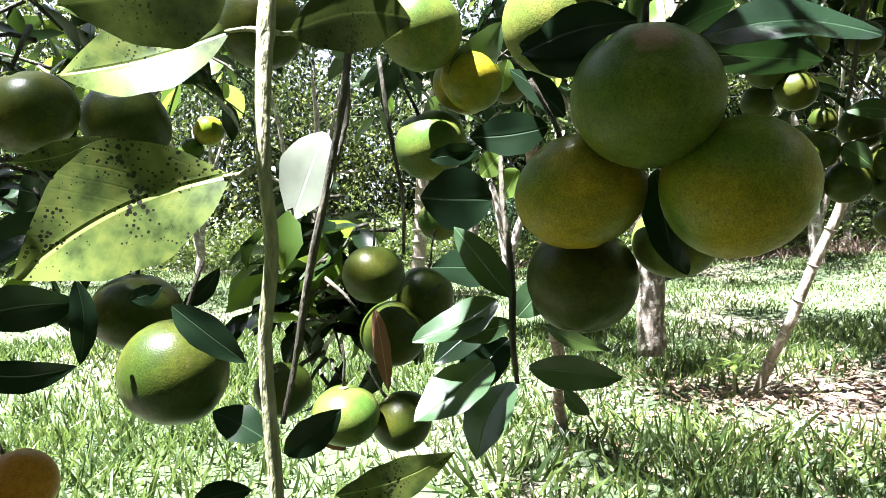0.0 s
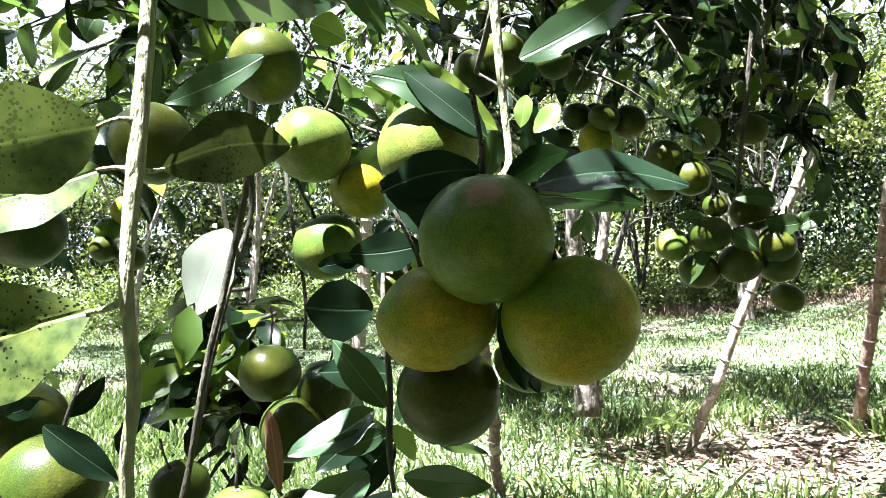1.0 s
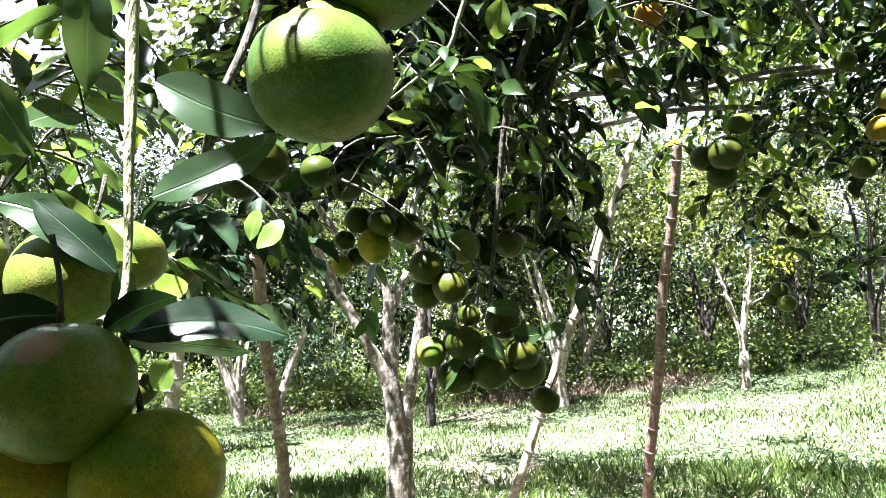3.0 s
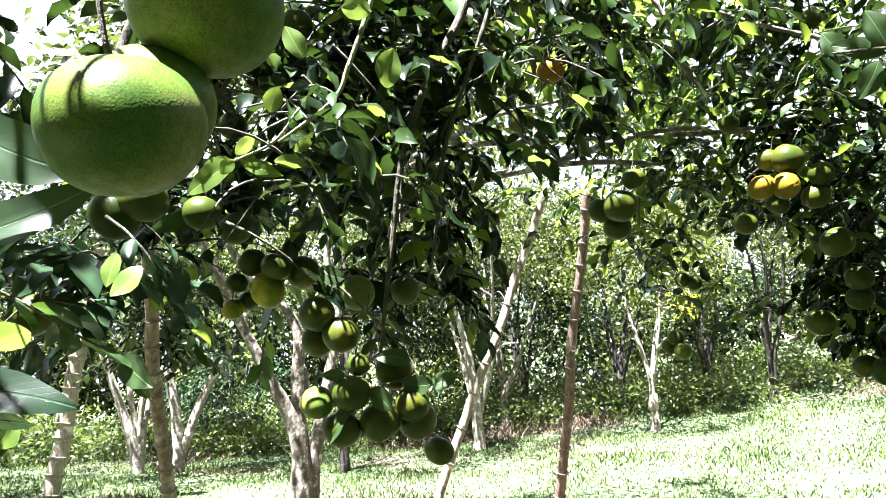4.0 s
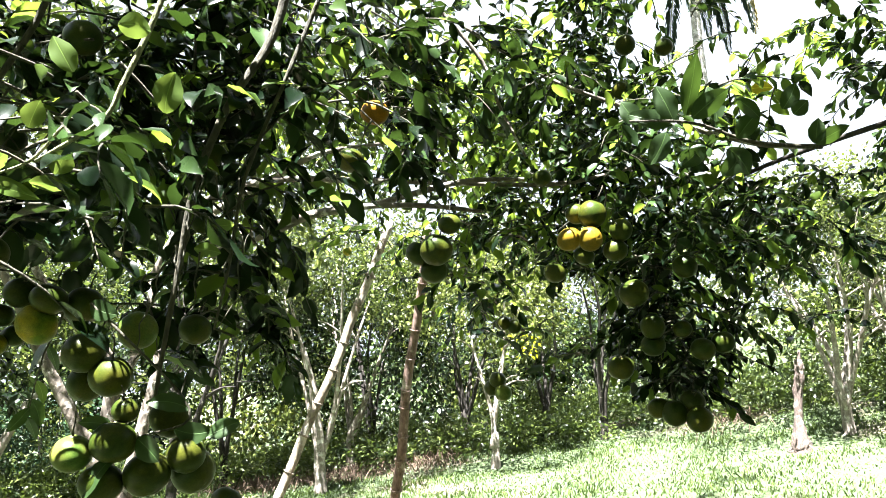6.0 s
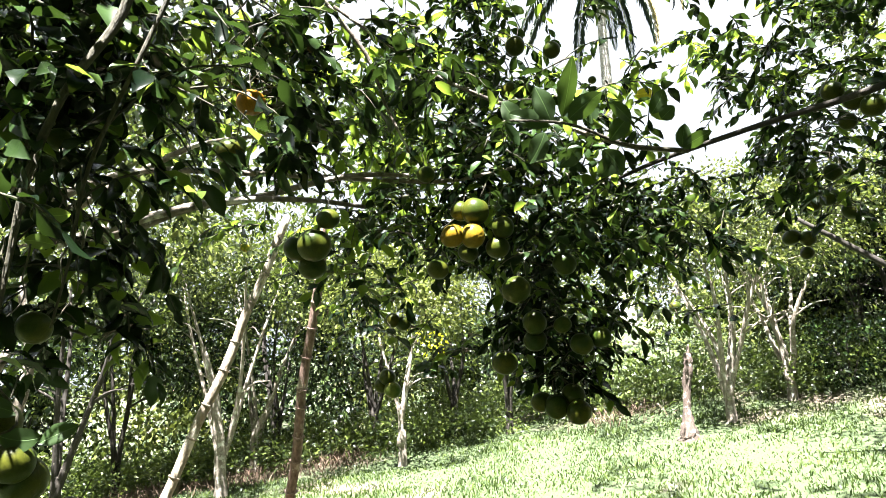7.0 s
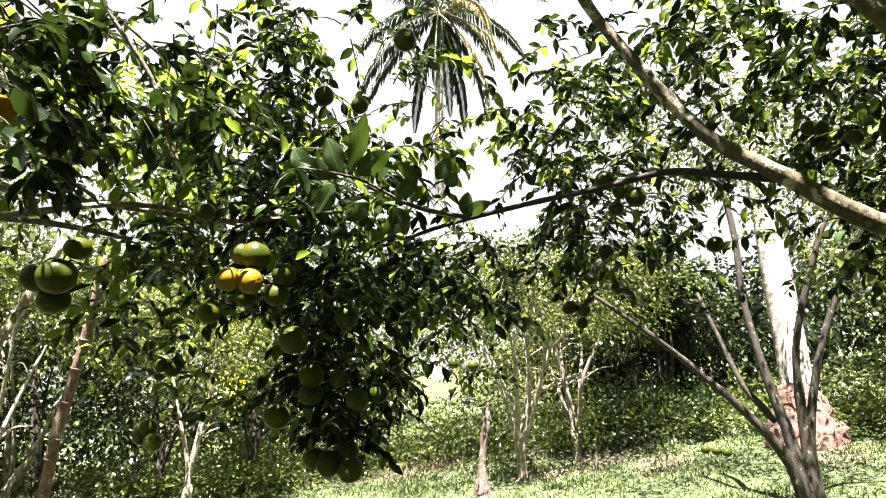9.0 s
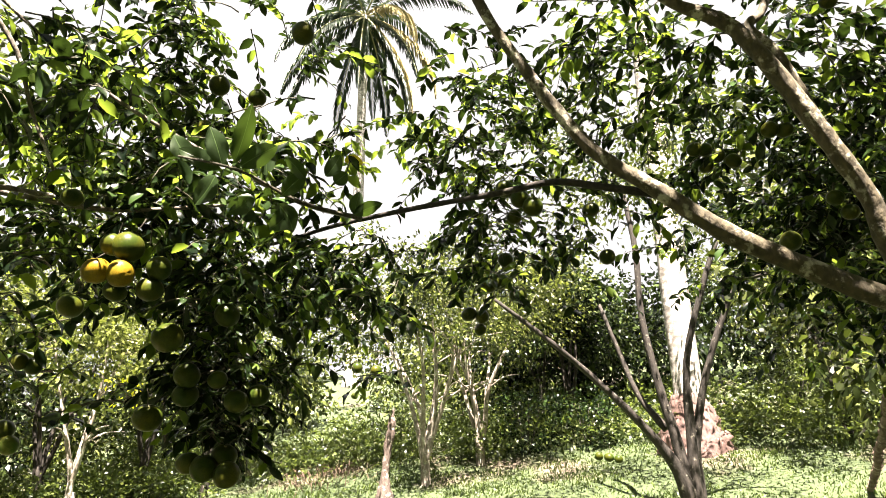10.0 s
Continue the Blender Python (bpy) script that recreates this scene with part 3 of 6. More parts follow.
# tall dense trees added out of sight behind the path to block sky light
pos, way, face = [], [], []
for k in range(34):
    az = math.radians(140 + 125 * (k % 17) / 16 + r.normal(0, 2))
    d = r.uniform(5.6, 7.0) if k < 17 else r.uniform(7.5, 9.5)
    x, y = d * math.sin(az), d * math.cos(az)
    p, w, f = crown_cloud(2300, (x, y, float(height(x, y)) + 3.6), (1.9, 1.9, 3.8), 70, 0.3, 700 + k, 0.3, skirt=True)
    pos.append(p), way.append(w), face.append(f)
pos, way, face = np.vstack(pos), np.vstack(way), np.vstack(face)
k = len(pos)
me = leaves("thicket", pos, way, face, 0.22 * r.uniform(0.5, 1.4, k), 0.066 * r.uniform(0.7, 1.3, k), WOOD_LEAF, DIAMOND_T, DIAMOND_F)
tagged(new("thicket", me), "tall dense thicket of dark trees added behind to block sky light", "thicket", kind="stuff")

pos, way, face = [], [], []
for k in range(170):
    az = math.radians(-60 + 180 * (k % 85) / 84 + r.normal(0, 0.6))
    d = r.uniform(12.2, 13.2) if k < 85 else r.uniform(13.0, 15.0)
    x, y = d * math.sin(az), d * math.cos(az)
    p, w, f = crown_cloud(int(r.uniform(180, 860)), (x, y, float(height(x, y)) + 0.2), (0.6, 0.6, r.uniform(0.1, 1.0) ** 2 * (0.7 if k < 85 else 1.3) + 0.1), 26, 0.13, 500 + k, 0.3, 0.1)
    pos.append(p), way.append(w), face.append(f)
pos, way, face = np.vstack(pos), np.vstack(way), np.vstack(face)
k = len(pos)
me = leaves("undergrowth", pos, way, face, 0.11 * r.uniform(0.5, 1.4, k), 0.022 * r.uniform(0.7, 1.3, k), SHRUB_LEAF, DIAMOND_T, DIAMOND_F)
tagged(new("undergrowth", me), "low tangled shrubs along the edge of the grass", "shrubs", kind="stuff")

# ---- limbs, props, sprays, fruit and leaves ----
FRONT_CLUSTER = [
    (0.064, 0.414, 1.252, 0.089, 0.25),
    (0.035, 0.458, 1.197, 0.086, 0.45),
    (0.118, 0.413, 1.199, 0.088, 0.42),
    (0.046, 0.503, 1.133, 0.081, 0.15),
    (0.112, 0.496, 1.163, 0.063, 0.30),
]

LIT_FRUIT = [
    (-0.079, 0.658, 1.353, 0.080, 0.34),
    (0.033, 0.549, 1.331, 0.086, 0.36),
    (-0.138, 0.721, 1.450, 0.082, 0.09),
    (-0.072, 0.741, 1.252, 0.081, 0.26),
    (-0.030, 0.680, 1.311, 0.063, 0.49),
    (0.051, 0.701, 1.370, 0.088, 0.30),
    (-0.035, 0.736, 1.317, 0.068, 0.41),
    (-0.066, 0.876, 1.165, 0.053, 0.38),
    (-0.219, 0.613, 1.345, 0.075, 0.15),
    (-0.550, 1.385, 1.338, 0.065, 0.50),
    (-0.587, 1.383, 1.298, 0.052, 0.30),
    (-0.592, 1.373, 1.258, 0.056, 0.12),
    (-0.543, 1.393, 1.240, 0.058, 0.12),
]

LOW_FRUIT = [
    (-0.135, 0.736, 1.111, 0.070, 0.08),
    (-0.163, 0.710, 0.961, 0.075, 0.20),
    (-0.105, 0.749, 0.942, 0.072, 0.16),
    (-0.288, 0.574, 1.044, 0.090, 0.18),
    (-0.359, 0.657, 1.082, 0.088, 0.05),
    (-0.451, 0.650, 1.275, 0.088, 0.04),
    (-0.399, 0.730, 1.273, 0.093, 0.04),
    (-0.465, 0.624, 0.919, 0.074, 0.85),
    (-0.083, 0.819, 1.074, 0.075, 0.08),
    (-0.119, 0.796, 1.033, 0.080, 0.07),
    (-0.256, 0.809, 0.960, 0.071, 0.07),
]

HIGH_FRUIT = [
    (0.207, 0.358, 1.451, 0.095, 0.30),
    (0.247, 0.400, 1.569, 0.109, 0.32),
    (0.220, 0.419, 1.493, 0.085, 0.34),
]

BUNCH_FRUIT = [
    (0.564, 1.273, 1.266, 0.071, 0.300),
    (0.621, 1.230, 1.286, 0.079, 0.190),
    (0.619, 1.273, 1.213, 0.078, 0.190),
    (0.687, 1.238, 1.229, 0.083, 0.190),
    (0.775, 1.252, 1.232, 0.085, 0.190),
    (0.921, 1.456, 1.146, 0.075, 0.060),
    (0.728, 1.273, 1.331, 0.081, 0.070),
    (0.747, 1.213, 1.265, 0.073, 0.110),
    (0.636, 1.238, 1.342, 0.048, 0.190),
    (0.615, 1.299, 1.406, 0.081, 0.190),
    (0.563, 1.309, 1.448, 0.076, 0.190),
    (0.589, 1.393, 1.396, 0.072, 0.080),
    (0.664, 1.353, 1.505, 0.080, 0.260),
    (0.783, 1.365, 1.520, 0.071, 0.060),
]

REAR_BUNCH_FRUIT = [
    (0.517, 1.558, 1.584, 0.080, 0.190),
    (0.505, 1.592, 1.529, 0.093, 0.500),
    (0.471, 1.634, 1.603, 0.076, 0.080),
    (0.438, 1.653, 1.551, 0.057, 0.110),
    (0.435, 1.664, 1.485, 0.057, 0.420),
    (0.593, 1.598, 1.583, 0.089, 0.080),
    (0.474, 1.679, 1.511, 0.058, 0.190),
    (0.210, 1.206, 1.624, 0.087, 0.190),
    (0.164, 1.256, 1.602, 0.094, 0.190),
    (0.312, 1.237, 1.620, 0.074, 0.080),
    (0.386, 1.320, 1.616, 0.070, 0.080),
    (0.059, 1.245, 1.410, 0.080, 0.170),
    (-0.006, 1.407, 1.185, 0.078, 0.170),
]

MID_FRUIT = [
    (1.468, 1.399, 1.826, 0.097, 0.190),
    (1.490, 1.364, 1.902, 0.069, 0.070),
    (1.465, 1.483, 1.832, 0.082, 0.070),
    (1.512, 1.469, 1.781, 0.086, 0.030),
    (1.272, 1.458, 2.237, 0.085, 0.860),
    (1.388, 1.811, 2.228, 0.096, 0.190),
    (1.838, 1.312, 2.119, 0.064, 0.030),
    (0.758, 1.262, 1.893, 0.051, 0.070),
    (0.757, 1.305, 1.743, 0.048, 0.110),
    (2.308, 2.066, 1.516, 0.076, 0.190),
    (2.317, 2.041, 1.460, 0.075, 0.250),
    (2.317, 2.110, 1.484, 0.078, 0.060),
    (2.190, 1.894, 1.734, 0.062, 0.030),
    (2.232, 1.873, 1.723, 0.062, 0.030),
    (0.288, 1.648, 1.937, 0.068, 0.190),
    (0.389, 1.586, 1.942, 0.074, 0.190),
    (0.247, 1.688, 1.880, 0.064, 0.190),
    (0.470, 1.262, 2.071, 0.075, 0.080),
]

RIGHT_BUNCH_FRUIT = [
    (1.952, 1.304, 1.925, 0.086, 0.650),
    (1.993, 1.250, 1.922, 0.084, 0.620),
    (2.002, 1.244, 2.009, 0.093, 0.190),
    (1.999, 1.309, 2.025, 0.074, 0.170),
    (2.085, 1.195, 1.958, 0.078, 0.110),
    (2.089, 1.225, 1.894, 0.082, 0.110),
    (1.930, 1.356, 1.817, 0.075, 0.170),
    (2.052, 1.329, 1.890, 0.075, 0.170),
    (2.227, 1.264, 1.771, 0.102, 0.190),
    (2.343, 1.131, 1.860, 0.087, 0.140),
    (2.364, 1.293, 1.670, 0.089, 0.110),
    (2.395, 1.318, 1.609, 0.089, 0.110),
    (2.426, 1.214, 1.659, 0.066, 0.170),
    (2.500, 1.187, 1.591, 0.085, 0.190),
    (2.562, 1.143, 1.617, 0.081, 0.190),
]

RIGHT_LOW_FRUIT = [
    (2.606, 1.390, 1.373, 0.100, 0.11),
    (2.637, 1.309, 1.351, 0.098, 0.11),
    (2.661, 1.347, 1.416, 0.096, 0.14),
    (2.593, 1.451, 1.392, 0.092, 0.08),
    (2.368, 1.447, 1.536, 0.100, 0.06),
    (2.433, 1.372, 2.887, 0.087, 0.11),
    (2.533, 1.254, 2.857, 0.076, 0.08),
    (2.389, 1.493, 2.871, 0.067, 0.11),
    (2.410, 1.394, 2.673, 0.075, 0.06),
    (2.237, 0.832, 2.846, 0.085, 0.08),
    (3.929, 1.891, 3.518, 0.056, 0.06),
    (4.060, 4.639, 2.982, 0.064, 0.11),
    (2.901, 4.578, 2.719, 0.080, 0.43),
]

HANGING_FRUIT = [
    (3.439, 0.445, 2.674, 0.097, 0.190),
    (3.437, 0.371, 2.609, 0.095, 0.110),
    (3.427, 0.307, 2.552, 0.099, 0.110),
    (3.500, 0.420, 2.543, 0.074, 0.060),
    (3.629, 0.066, 2.573, 0.085, 0.060),
    (3.926, 0.043, 2.420, 0.084, 0.060),
    (4.100, 0.642, 2.537, 0.094, 0.060),
    (4.127, 0.689, 2.418, 0.101, 0.060),
    (4.191, 0.602, 2.344, 0.105, 0.060),
    (4.160, 0.777, 2.414, 0.102, 0.060),
    (4.225, 0.922, 2.268, 0.097, 0.080),
    (4.258, 0.850, 2.254, 0.090, 0.060),
    (4.279, 0.871, 2.180, 0.076, 0.060),
    (5.881, 2.605, 2.308, 0.105, 0.170),
    (5.955, 2.446, 2.284, 0.105, 0.110),
    (6.543, 2.994, 2.148, 0.071, 0.060),
]

SIDE_FRUIT = [
    (3.532, -0.440, 2.754, 0.069, 0.110),
    (3.550, -0.486, 2.753, 0.069, 0.110),
    (3.581, -0.538, 2.728, 0.069, 0.110),
    (3.516, -0.594, 2.657, 0.072, 0.110),
    (3.577, -0.483, 2.679, 0.069, 0.140),
    (3.398, -0.177, 2.830, 0.069, 0.060),
    (3.187, -0.709, 2.146, 0.077, 0.170),
    (3.332, -0.734, 2.685, 0.072, 0.190),
    (3.355, -0.790, 2.684, 0.072, 0.170),
    (3.413, -0.927, 2.376, 0.069, 0.110),
    (3.453, -0.976, 2.323, 0.069, 0.190),
    (7.528, 0.741, 1.541, 0.087, 0.170),
    (7.570, 0.648, 1.529, 0.098, 0.190),
    (7.611, 0.561, 1.512, 0.087, 0.170),
    (2.962, -0.954, 2.982, 0.064, 0.060),
]

SPOTTED_LEAF = [
    (-0.187, 0.421, 1.206, -0.296, 0.381, 1.149, 0.078, 0.26, -0.95, 0.16),
    (-0.194, 0.450, 1.299, -0.298, 0.430, 1.275, 0.056, 0.10, -0.94, 0.33),
    (-0.187, 0.433, 1.325, -0.249, 0.365, 1.292, 0.066, 0.20, -0.93, -0.20),
    (-0.156, 0.607, 0.919, -0.048, 0.610, 0.956, 0.040, 0.02, -1.00, 0.02),
    (-0.374, 0.629, 1.250, -0.423, 0.576, 1.225, 0.025, 0.67, -0.72, 0.19),
]

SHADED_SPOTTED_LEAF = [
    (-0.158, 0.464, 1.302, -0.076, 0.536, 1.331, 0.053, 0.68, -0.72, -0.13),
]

LEAF_STALKS = [
    [(-0.189, 0.420, 1.205, 0.0015), (-0.177, 0.421, 1.207, 0.0019), (-0.166, 0.422, 1.213, 0.0030)],
    [(-0.196, 0.450, 1.299, 0.0013), (-0.181, 0.447, 1.300, 0.0016), (-0.168, 0.441, 1.297, 0.0026)],
    [(-0.189, 0.432, 1.324, 0.0014), (-0.178, 0.439, 1.331, 0.0018), (-0.168, 0.444, 1.331, 0.0028)],
    [(-0.156, 0.465, 1.302, 0.0013), (-0.161, 0.455, 1.299, 0.0016), (-0.167, 0.443, 1.298, 0.0026)],
]

LEFT_LEAF = [
    (-0.415, 0.517, 1.102, -0.343, 0.518, 1.109, 0.039, 0.04, -0.97, -0.24),
    (-0.339, 0.520, 1.129, -0.337, 0.515, 1.065, 0.020, 0.34, -0.94, 0.08),
    (-0.439, 0.534, 1.056, -0.347, 0.515, 1.061, 0.027, -0.20, -0.98, -0.01),
    (-0.265, 0.519, 1.110, -0.211, 0.517, 1.067, 0.027, 0.09, -0.98, 0.18),
    (-0.322, 0.569, 1.108, -0.296, 0.570, 1.118, 0.017, 0.05, -1.00, -0.03),
    (-0.297, 0.618, 1.093, -0.264, 0.621, 1.127, 0.019, 0.40, -0.86, -0.31),
    (-0.209, 0.561, 0.991, -0.251, 0.563, 1.014, 0.034, 0.32, -0.71, 0.63),
    (-0.190, 0.560, 0.977, -0.144, 0.563, 1.011, 0.032, 0.15, -0.98, -0.12),
]

LEFT_LEAF += [
    (-0.289, 0.605, 0.912, -0.237, 0.607, 0.924, 0.026, -0.06, -0.94, 0.34),
]

ROSETTE_LEAF = [
    (-0.013, 0.551, 1.111, -0.079, 0.519, 1.088, 0.035, 0.02, -0.60, 0.80),
    (-0.003, 0.540, 1.094, -0.050, 0.520, 1.091, 0.021, 0.34, -0.85, 0.40),
    (-0.003, 0.542, 1.115, -0.046, 0.545, 1.170, 0.028, 0.12, -0.98, 0.15),
    (-0.018, 0.538, 1.063, -0.077, 0.495, 1.033, 0.044, -0.08, -0.49, 0.87),
    (-0.001, 0.547, 1.044, -0.033, 0.503, 1.002, 0.044, -0.41, -0.46, 0.79),
    (0.012, 0.538, 1.058, 0.080, 0.518, 1.053, 0.029, -0.29, -0.95, -0.09),
    (0.046, 0.566, 1.032, 0.068, 0.565, 1.010, 0.014, 0.02, -1.00, 0.09),
    (0.030, 0.590, 1.083, 0.089, 0.589, 1.065, 0.019, 0.17, 0.85, 0.51),
]

ROSETTE_LEAF += [
    (0.008, 0.590, 1.090, 0.033, 0.593, 1.125, 0.030, -0.12, -0.98, 0.16),
]

ROSETTE_BACK_LEAF = [
    (-0.014, 0.600, 1.088, -0.064, 0.577, 1.053, 0.030, 0.06, -0.88, 0.48),
    (-0.023, 0.617, 1.054, -0.033, 0.616, 1.030, 0.031, -0.10, -0.99, 0.12),
    (-0.000, 0.643, 1.125, -0.065, 0.623, 1.132, 0.040, 0.31, -0.86, 0.40),
    (0.003, 0.618, 1.064, -0.034, 0.585, 1.021, 0.036, 0.15, -0.84, 0.52),
    (-0.015, 0.587, 1.193, -0.076, 0.587, 1.194, 0.056, 0.01, -1.00, -0.01),
    (0.027, 0.552, 1.250, -0.034, 0.551, 1.243, 0.035, 0.01, -1.00, 0.08),
    (0.037, 0.532, 1.256, -0.004, 0.534, 1.293, 0.023, 0.06, -0.99, 0.13),
    (-0.070, 0.630, 1.231, -0.023, 0.631, 1.239, 0.021, 0.03, -1.00, -0.07),
]

CROWN_LEAF = [
    (0.045, 0.434, 1.281, -0.007, 0.454, 1.293, 0.034, -0.37, -0.93, -0.01),
    (0.096, 0.418, 1.287, 0.194, 0.400, 1.293, 0.033, -0.19, -0.84, 0.50),
    (0.094, 0.439, 1.283, 0.174, 0.434, 1.285, 0.046, 0.00, 0.45, 0.89),
    (0.060, 0.423, 1.298, -0.007, 0.446, 1.286, 0.031, -0.33, -0.95, 0.00),
    (0.081, 0.441, 1.289, 0.121, 0.442, 1.316, 0.030, -0.41, 0.72, 0.56),
    (0.076, 0.499, 1.334, 0.011, 0.506, 1.392, 0.028, 0.04, -0.98, 0.18),
    (0.088, 0.469, 1.212, 0.091, 0.445, 1.149, 0.030, -0.77, -0.61, 0.20),
    (0.097, 0.466, 1.166, 0.111, 0.464, 1.143, 0.020, 0.72, 0.58, 0.39),
]

UPPER_LEAF = [
    (0.099, 0.481, 1.390, 0.184, 0.468, 1.450, 0.037, -0.31, -0.92, 0.24),
    (0.098, 0.457, 1.472, 0.183, 0.438, 1.446, 0.047, -0.13, -0.95, 0.27),
    (0.043, 0.482, 1.568, 0.044, 0.496, 1.475, 0.035, 0.03, -0.99, -0.15),
    (-0.192, 0.538, 1.458, -0.026, 0.460, 1.424, 0.055, 0.45, 0.78, 0.44),
    (-0.046, 0.559, 1.502, -0.007, 0.557, 1.434, 0.031, -0.32, -0.93, -0.16),
    (0.074, 0.508, 1.335, -0.015, 0.507, 1.388, 0.039, 0.09, -0.99, 0.15),
    (0.082, 0.504, 1.340, 0.076, 0.512, 1.301, 0.019, -0.22, -0.96, -0.16),
    (-0.117, 0.605, 1.426, -0.211, 0.612, 1.386, 0.032, -0.10, -0.99, 0.05),
]

UPPER_LEAF += [
    (-0.052, 0.662, 1.312, -0.001, 0.657, 1.361, 0.034, 0.05, -0.99, -0.14),
]

PALE_LEAF = [
    (-0.203, 0.822, 1.275, -0.251, 0.814, 1.172, 0.085, -0.40, -0.88, 0.25),
    (0.025, 0.514, 1.396, 0.084, 0.511, 1.342, 0.028, -0.31, -0.91, -0.27),
    (0.015, 0.546, 1.355, 0.046, 0.543, 1.386, 0.024, 0.17, -0.95, -0.26),
    (-0.024, 0.598, 1.399, 0.005, 0.596, 1.384, 0.026, -0.15, -0.98, -0.16),
    (-0.000, 0.597, 1.366, 0.013, 0.596, 1.394, 0.016, 0.07, -0.99, -0.08),
    (-0.086, 0.702, 1.493, -0.050, 0.699, 1.475, 0.037, -0.17, -0.96, -0.21),
    (0.100, 0.920, 1.363, 0.055, 0.938, 1.345, 0.045, 0.04, 0.76, 0.65),
    (0.029, 0.940, 1.387, 0.023, 0.948, 1.345, 0.030, -0.23, -0.96, -0.16),
]

PALE_LEAF += [
    (0.067, 1.161, 1.248, 0.041, 1.177, 1.200, 0.055, -0.52, -0.86, 0.00),
    (0.030, 1.064, 1.266, -0.002, 1.080, 1.233, 0.042, -0.41, -0.91, -0.04),
    (0.220, 0.848, 1.446, 0.188, 0.845, 1.408, 0.031, -0.34, -0.88, 0.34),
    (0.189, 0.899, 1.469, 0.178, 0.896, 1.425, 0.029, -0.56, -0.81, 0.20),
]

DEAD_LEAF = [
    (-0.129, 0.698, 1.078, -0.115, 0.673, 1.000, 0.018, -0.09, -0.95, 0.29),
    (-0.194, 0.709, 0.946, -0.164, 0.707, 0.922, 0.021, -0.11, -0.99, -0.08),
]

BUNCH_LEAF = [
    (0.558, 1.275, 1.540, 0.599, 1.244, 1.519, 0.039, -0.62, -0.78, -0.04),
    (0.738, 1.193, 1.347, 0.665, 1.215, 1.357, 0.036, -0.27, -0.96, 0.11),
    (0.655, 1.207, 1.293, 0.684, 1.172, 1.254, 0.044, -0.78, -0.63, -0.00),
    (0.775, 1.177, 1.306, 0.714, 1.196, 1.311, 0.042, -0.30, -0.95, -0.03),
    (0.838, 1.196, 1.325, 0.782, 1.218, 1.297, 0.038, -0.49, -0.81, 0.33),
    (0.629, 1.219, 1.270, 0.579, 1.248, 1.189, 0.036, -0.80, -0.51, 0.32),
    (0.614, 1.228, 1.316, 0.563, 1.243, 1.321, 0.027, -0.25, -0.92, 0.31),
]

STEM_A = [(-0.172, 0.500, 1.640, 0.0062), (-0.168, 0.478, 1.520, 0.0060), (-0.167, 0.461, 1.411, 0.0058), (-0.167, 0.444, 1.317, 0.0059), (-0.167, 0.431, 1.262, 0.0052), (-0.165, 0.422, 1.215, 0.0045), (-0.164, 0.433, 1.157, 0.0046), (-0.171, 0.439, 1.102, 0.0046), (-0.170, 0.445, 1.040, 0.0049), (-0.168, 0.451, 0.983, 0.0050), (-0.170, 0.463, 0.874, 0.0040)]

STEM_B = [(0.068, 0.500, 1.611, 0.0050), (0.077, 0.488, 1.484, 0.0048), (0.081, 0.482, 1.416, 0.0038), (0.086, 0.476, 1.350, 0.0031), (0.086, 0.459, 1.306, 0.0028), (0.067, 0.433, 1.288, 0.0026)]

STEM_C = [(0.187, 0.823, 1.814, 0.0063), (0.163, 0.798, 1.681, 0.0059), (0.128, 0.774, 1.561, 0.0049), (0.111, 0.845, 1.483, 0.0037)]

STEM_D = [(-0.162, 0.805, 1.662, 0.0049), (-0.164, 0.787, 1.509, 0.0048), (-0.167, 0.770, 1.343, 0.0043), (-0.190, 0.763, 1.211, 0.0039), (-0.210, 0.756, 1.115, 0.0039), (-0.232, 0.760, 0.986, 0.0032)]

STEM_E = [(-0.180, 0.839, 1.369, 0.0035), (-0.177, 0.834, 1.300, 0.0035), (-0.191, 0.809, 1.229, 0.0034), (-0.210, 0.782, 1.129, 0.0040), (-0.224, 0.765, 1.033, 0.0036), (-0.241, 0.748, 0.938, 0.0032)]

STEM_F = [(-0.141, 0.860, 1.374, 0.0029), (-0.125, 0.833, 1.279, 0.0028), (-0.109, 0.827, 1.196, 0.0024), (-0.106, 0.802, 1.128, 0.0020)]

STEM_G = [(-0.006, 0.611, 1.244, 0.0020), (-0.006, 0.587, 1.194, 0.0024), (-0.000, 0.563, 1.133, 0.0028), (0.000, 0.549, 1.079, 0.0028), (0.004, 0.547, 1.042, 0.0018)]

DROOP_A = [(0.819, 1.027, 2.383, 0.0114), (0.789, 1.062, 2.109, 0.0097), (0.723, 1.102, 1.937, 0.0083), (0.694, 1.166, 1.775, 0.0077), (0.693, 1.209, 1.626, 0.0059), (0.689, 1.237, 1.451, 0.0047), (0.691, 1.261, 1.361, 0.0035)]

DROOP_B = [(0.558, 0.894, 2.132, 0.0050), (0.536, 0.918, 1.968, 0.0049), (0.506, 0.949, 1.836, 0.0043), (0.488, 0.975, 1.780, 0.0038), (0.417, 1.058, 1.721, 0.0029)]

DROOP_C = [(0.913, 1.039, 2.357, 0.0059), (0.852, 1.105, 2.082, 0.0051), (0.793, 1.166, 1.820, 0.0043), (0.788, 1.197, 1.636, 0.0030), (0.777, 1.218, 1.503, 0.0024)]

DROOP_D = [(0.411, 1.137, 2.215, 0.0068), (0.386, 1.202, 2.039, 0.0062), (0.314, 1.300, 1.840, 0.0051), (0.304, 1.294, 1.672, 0.0033)]

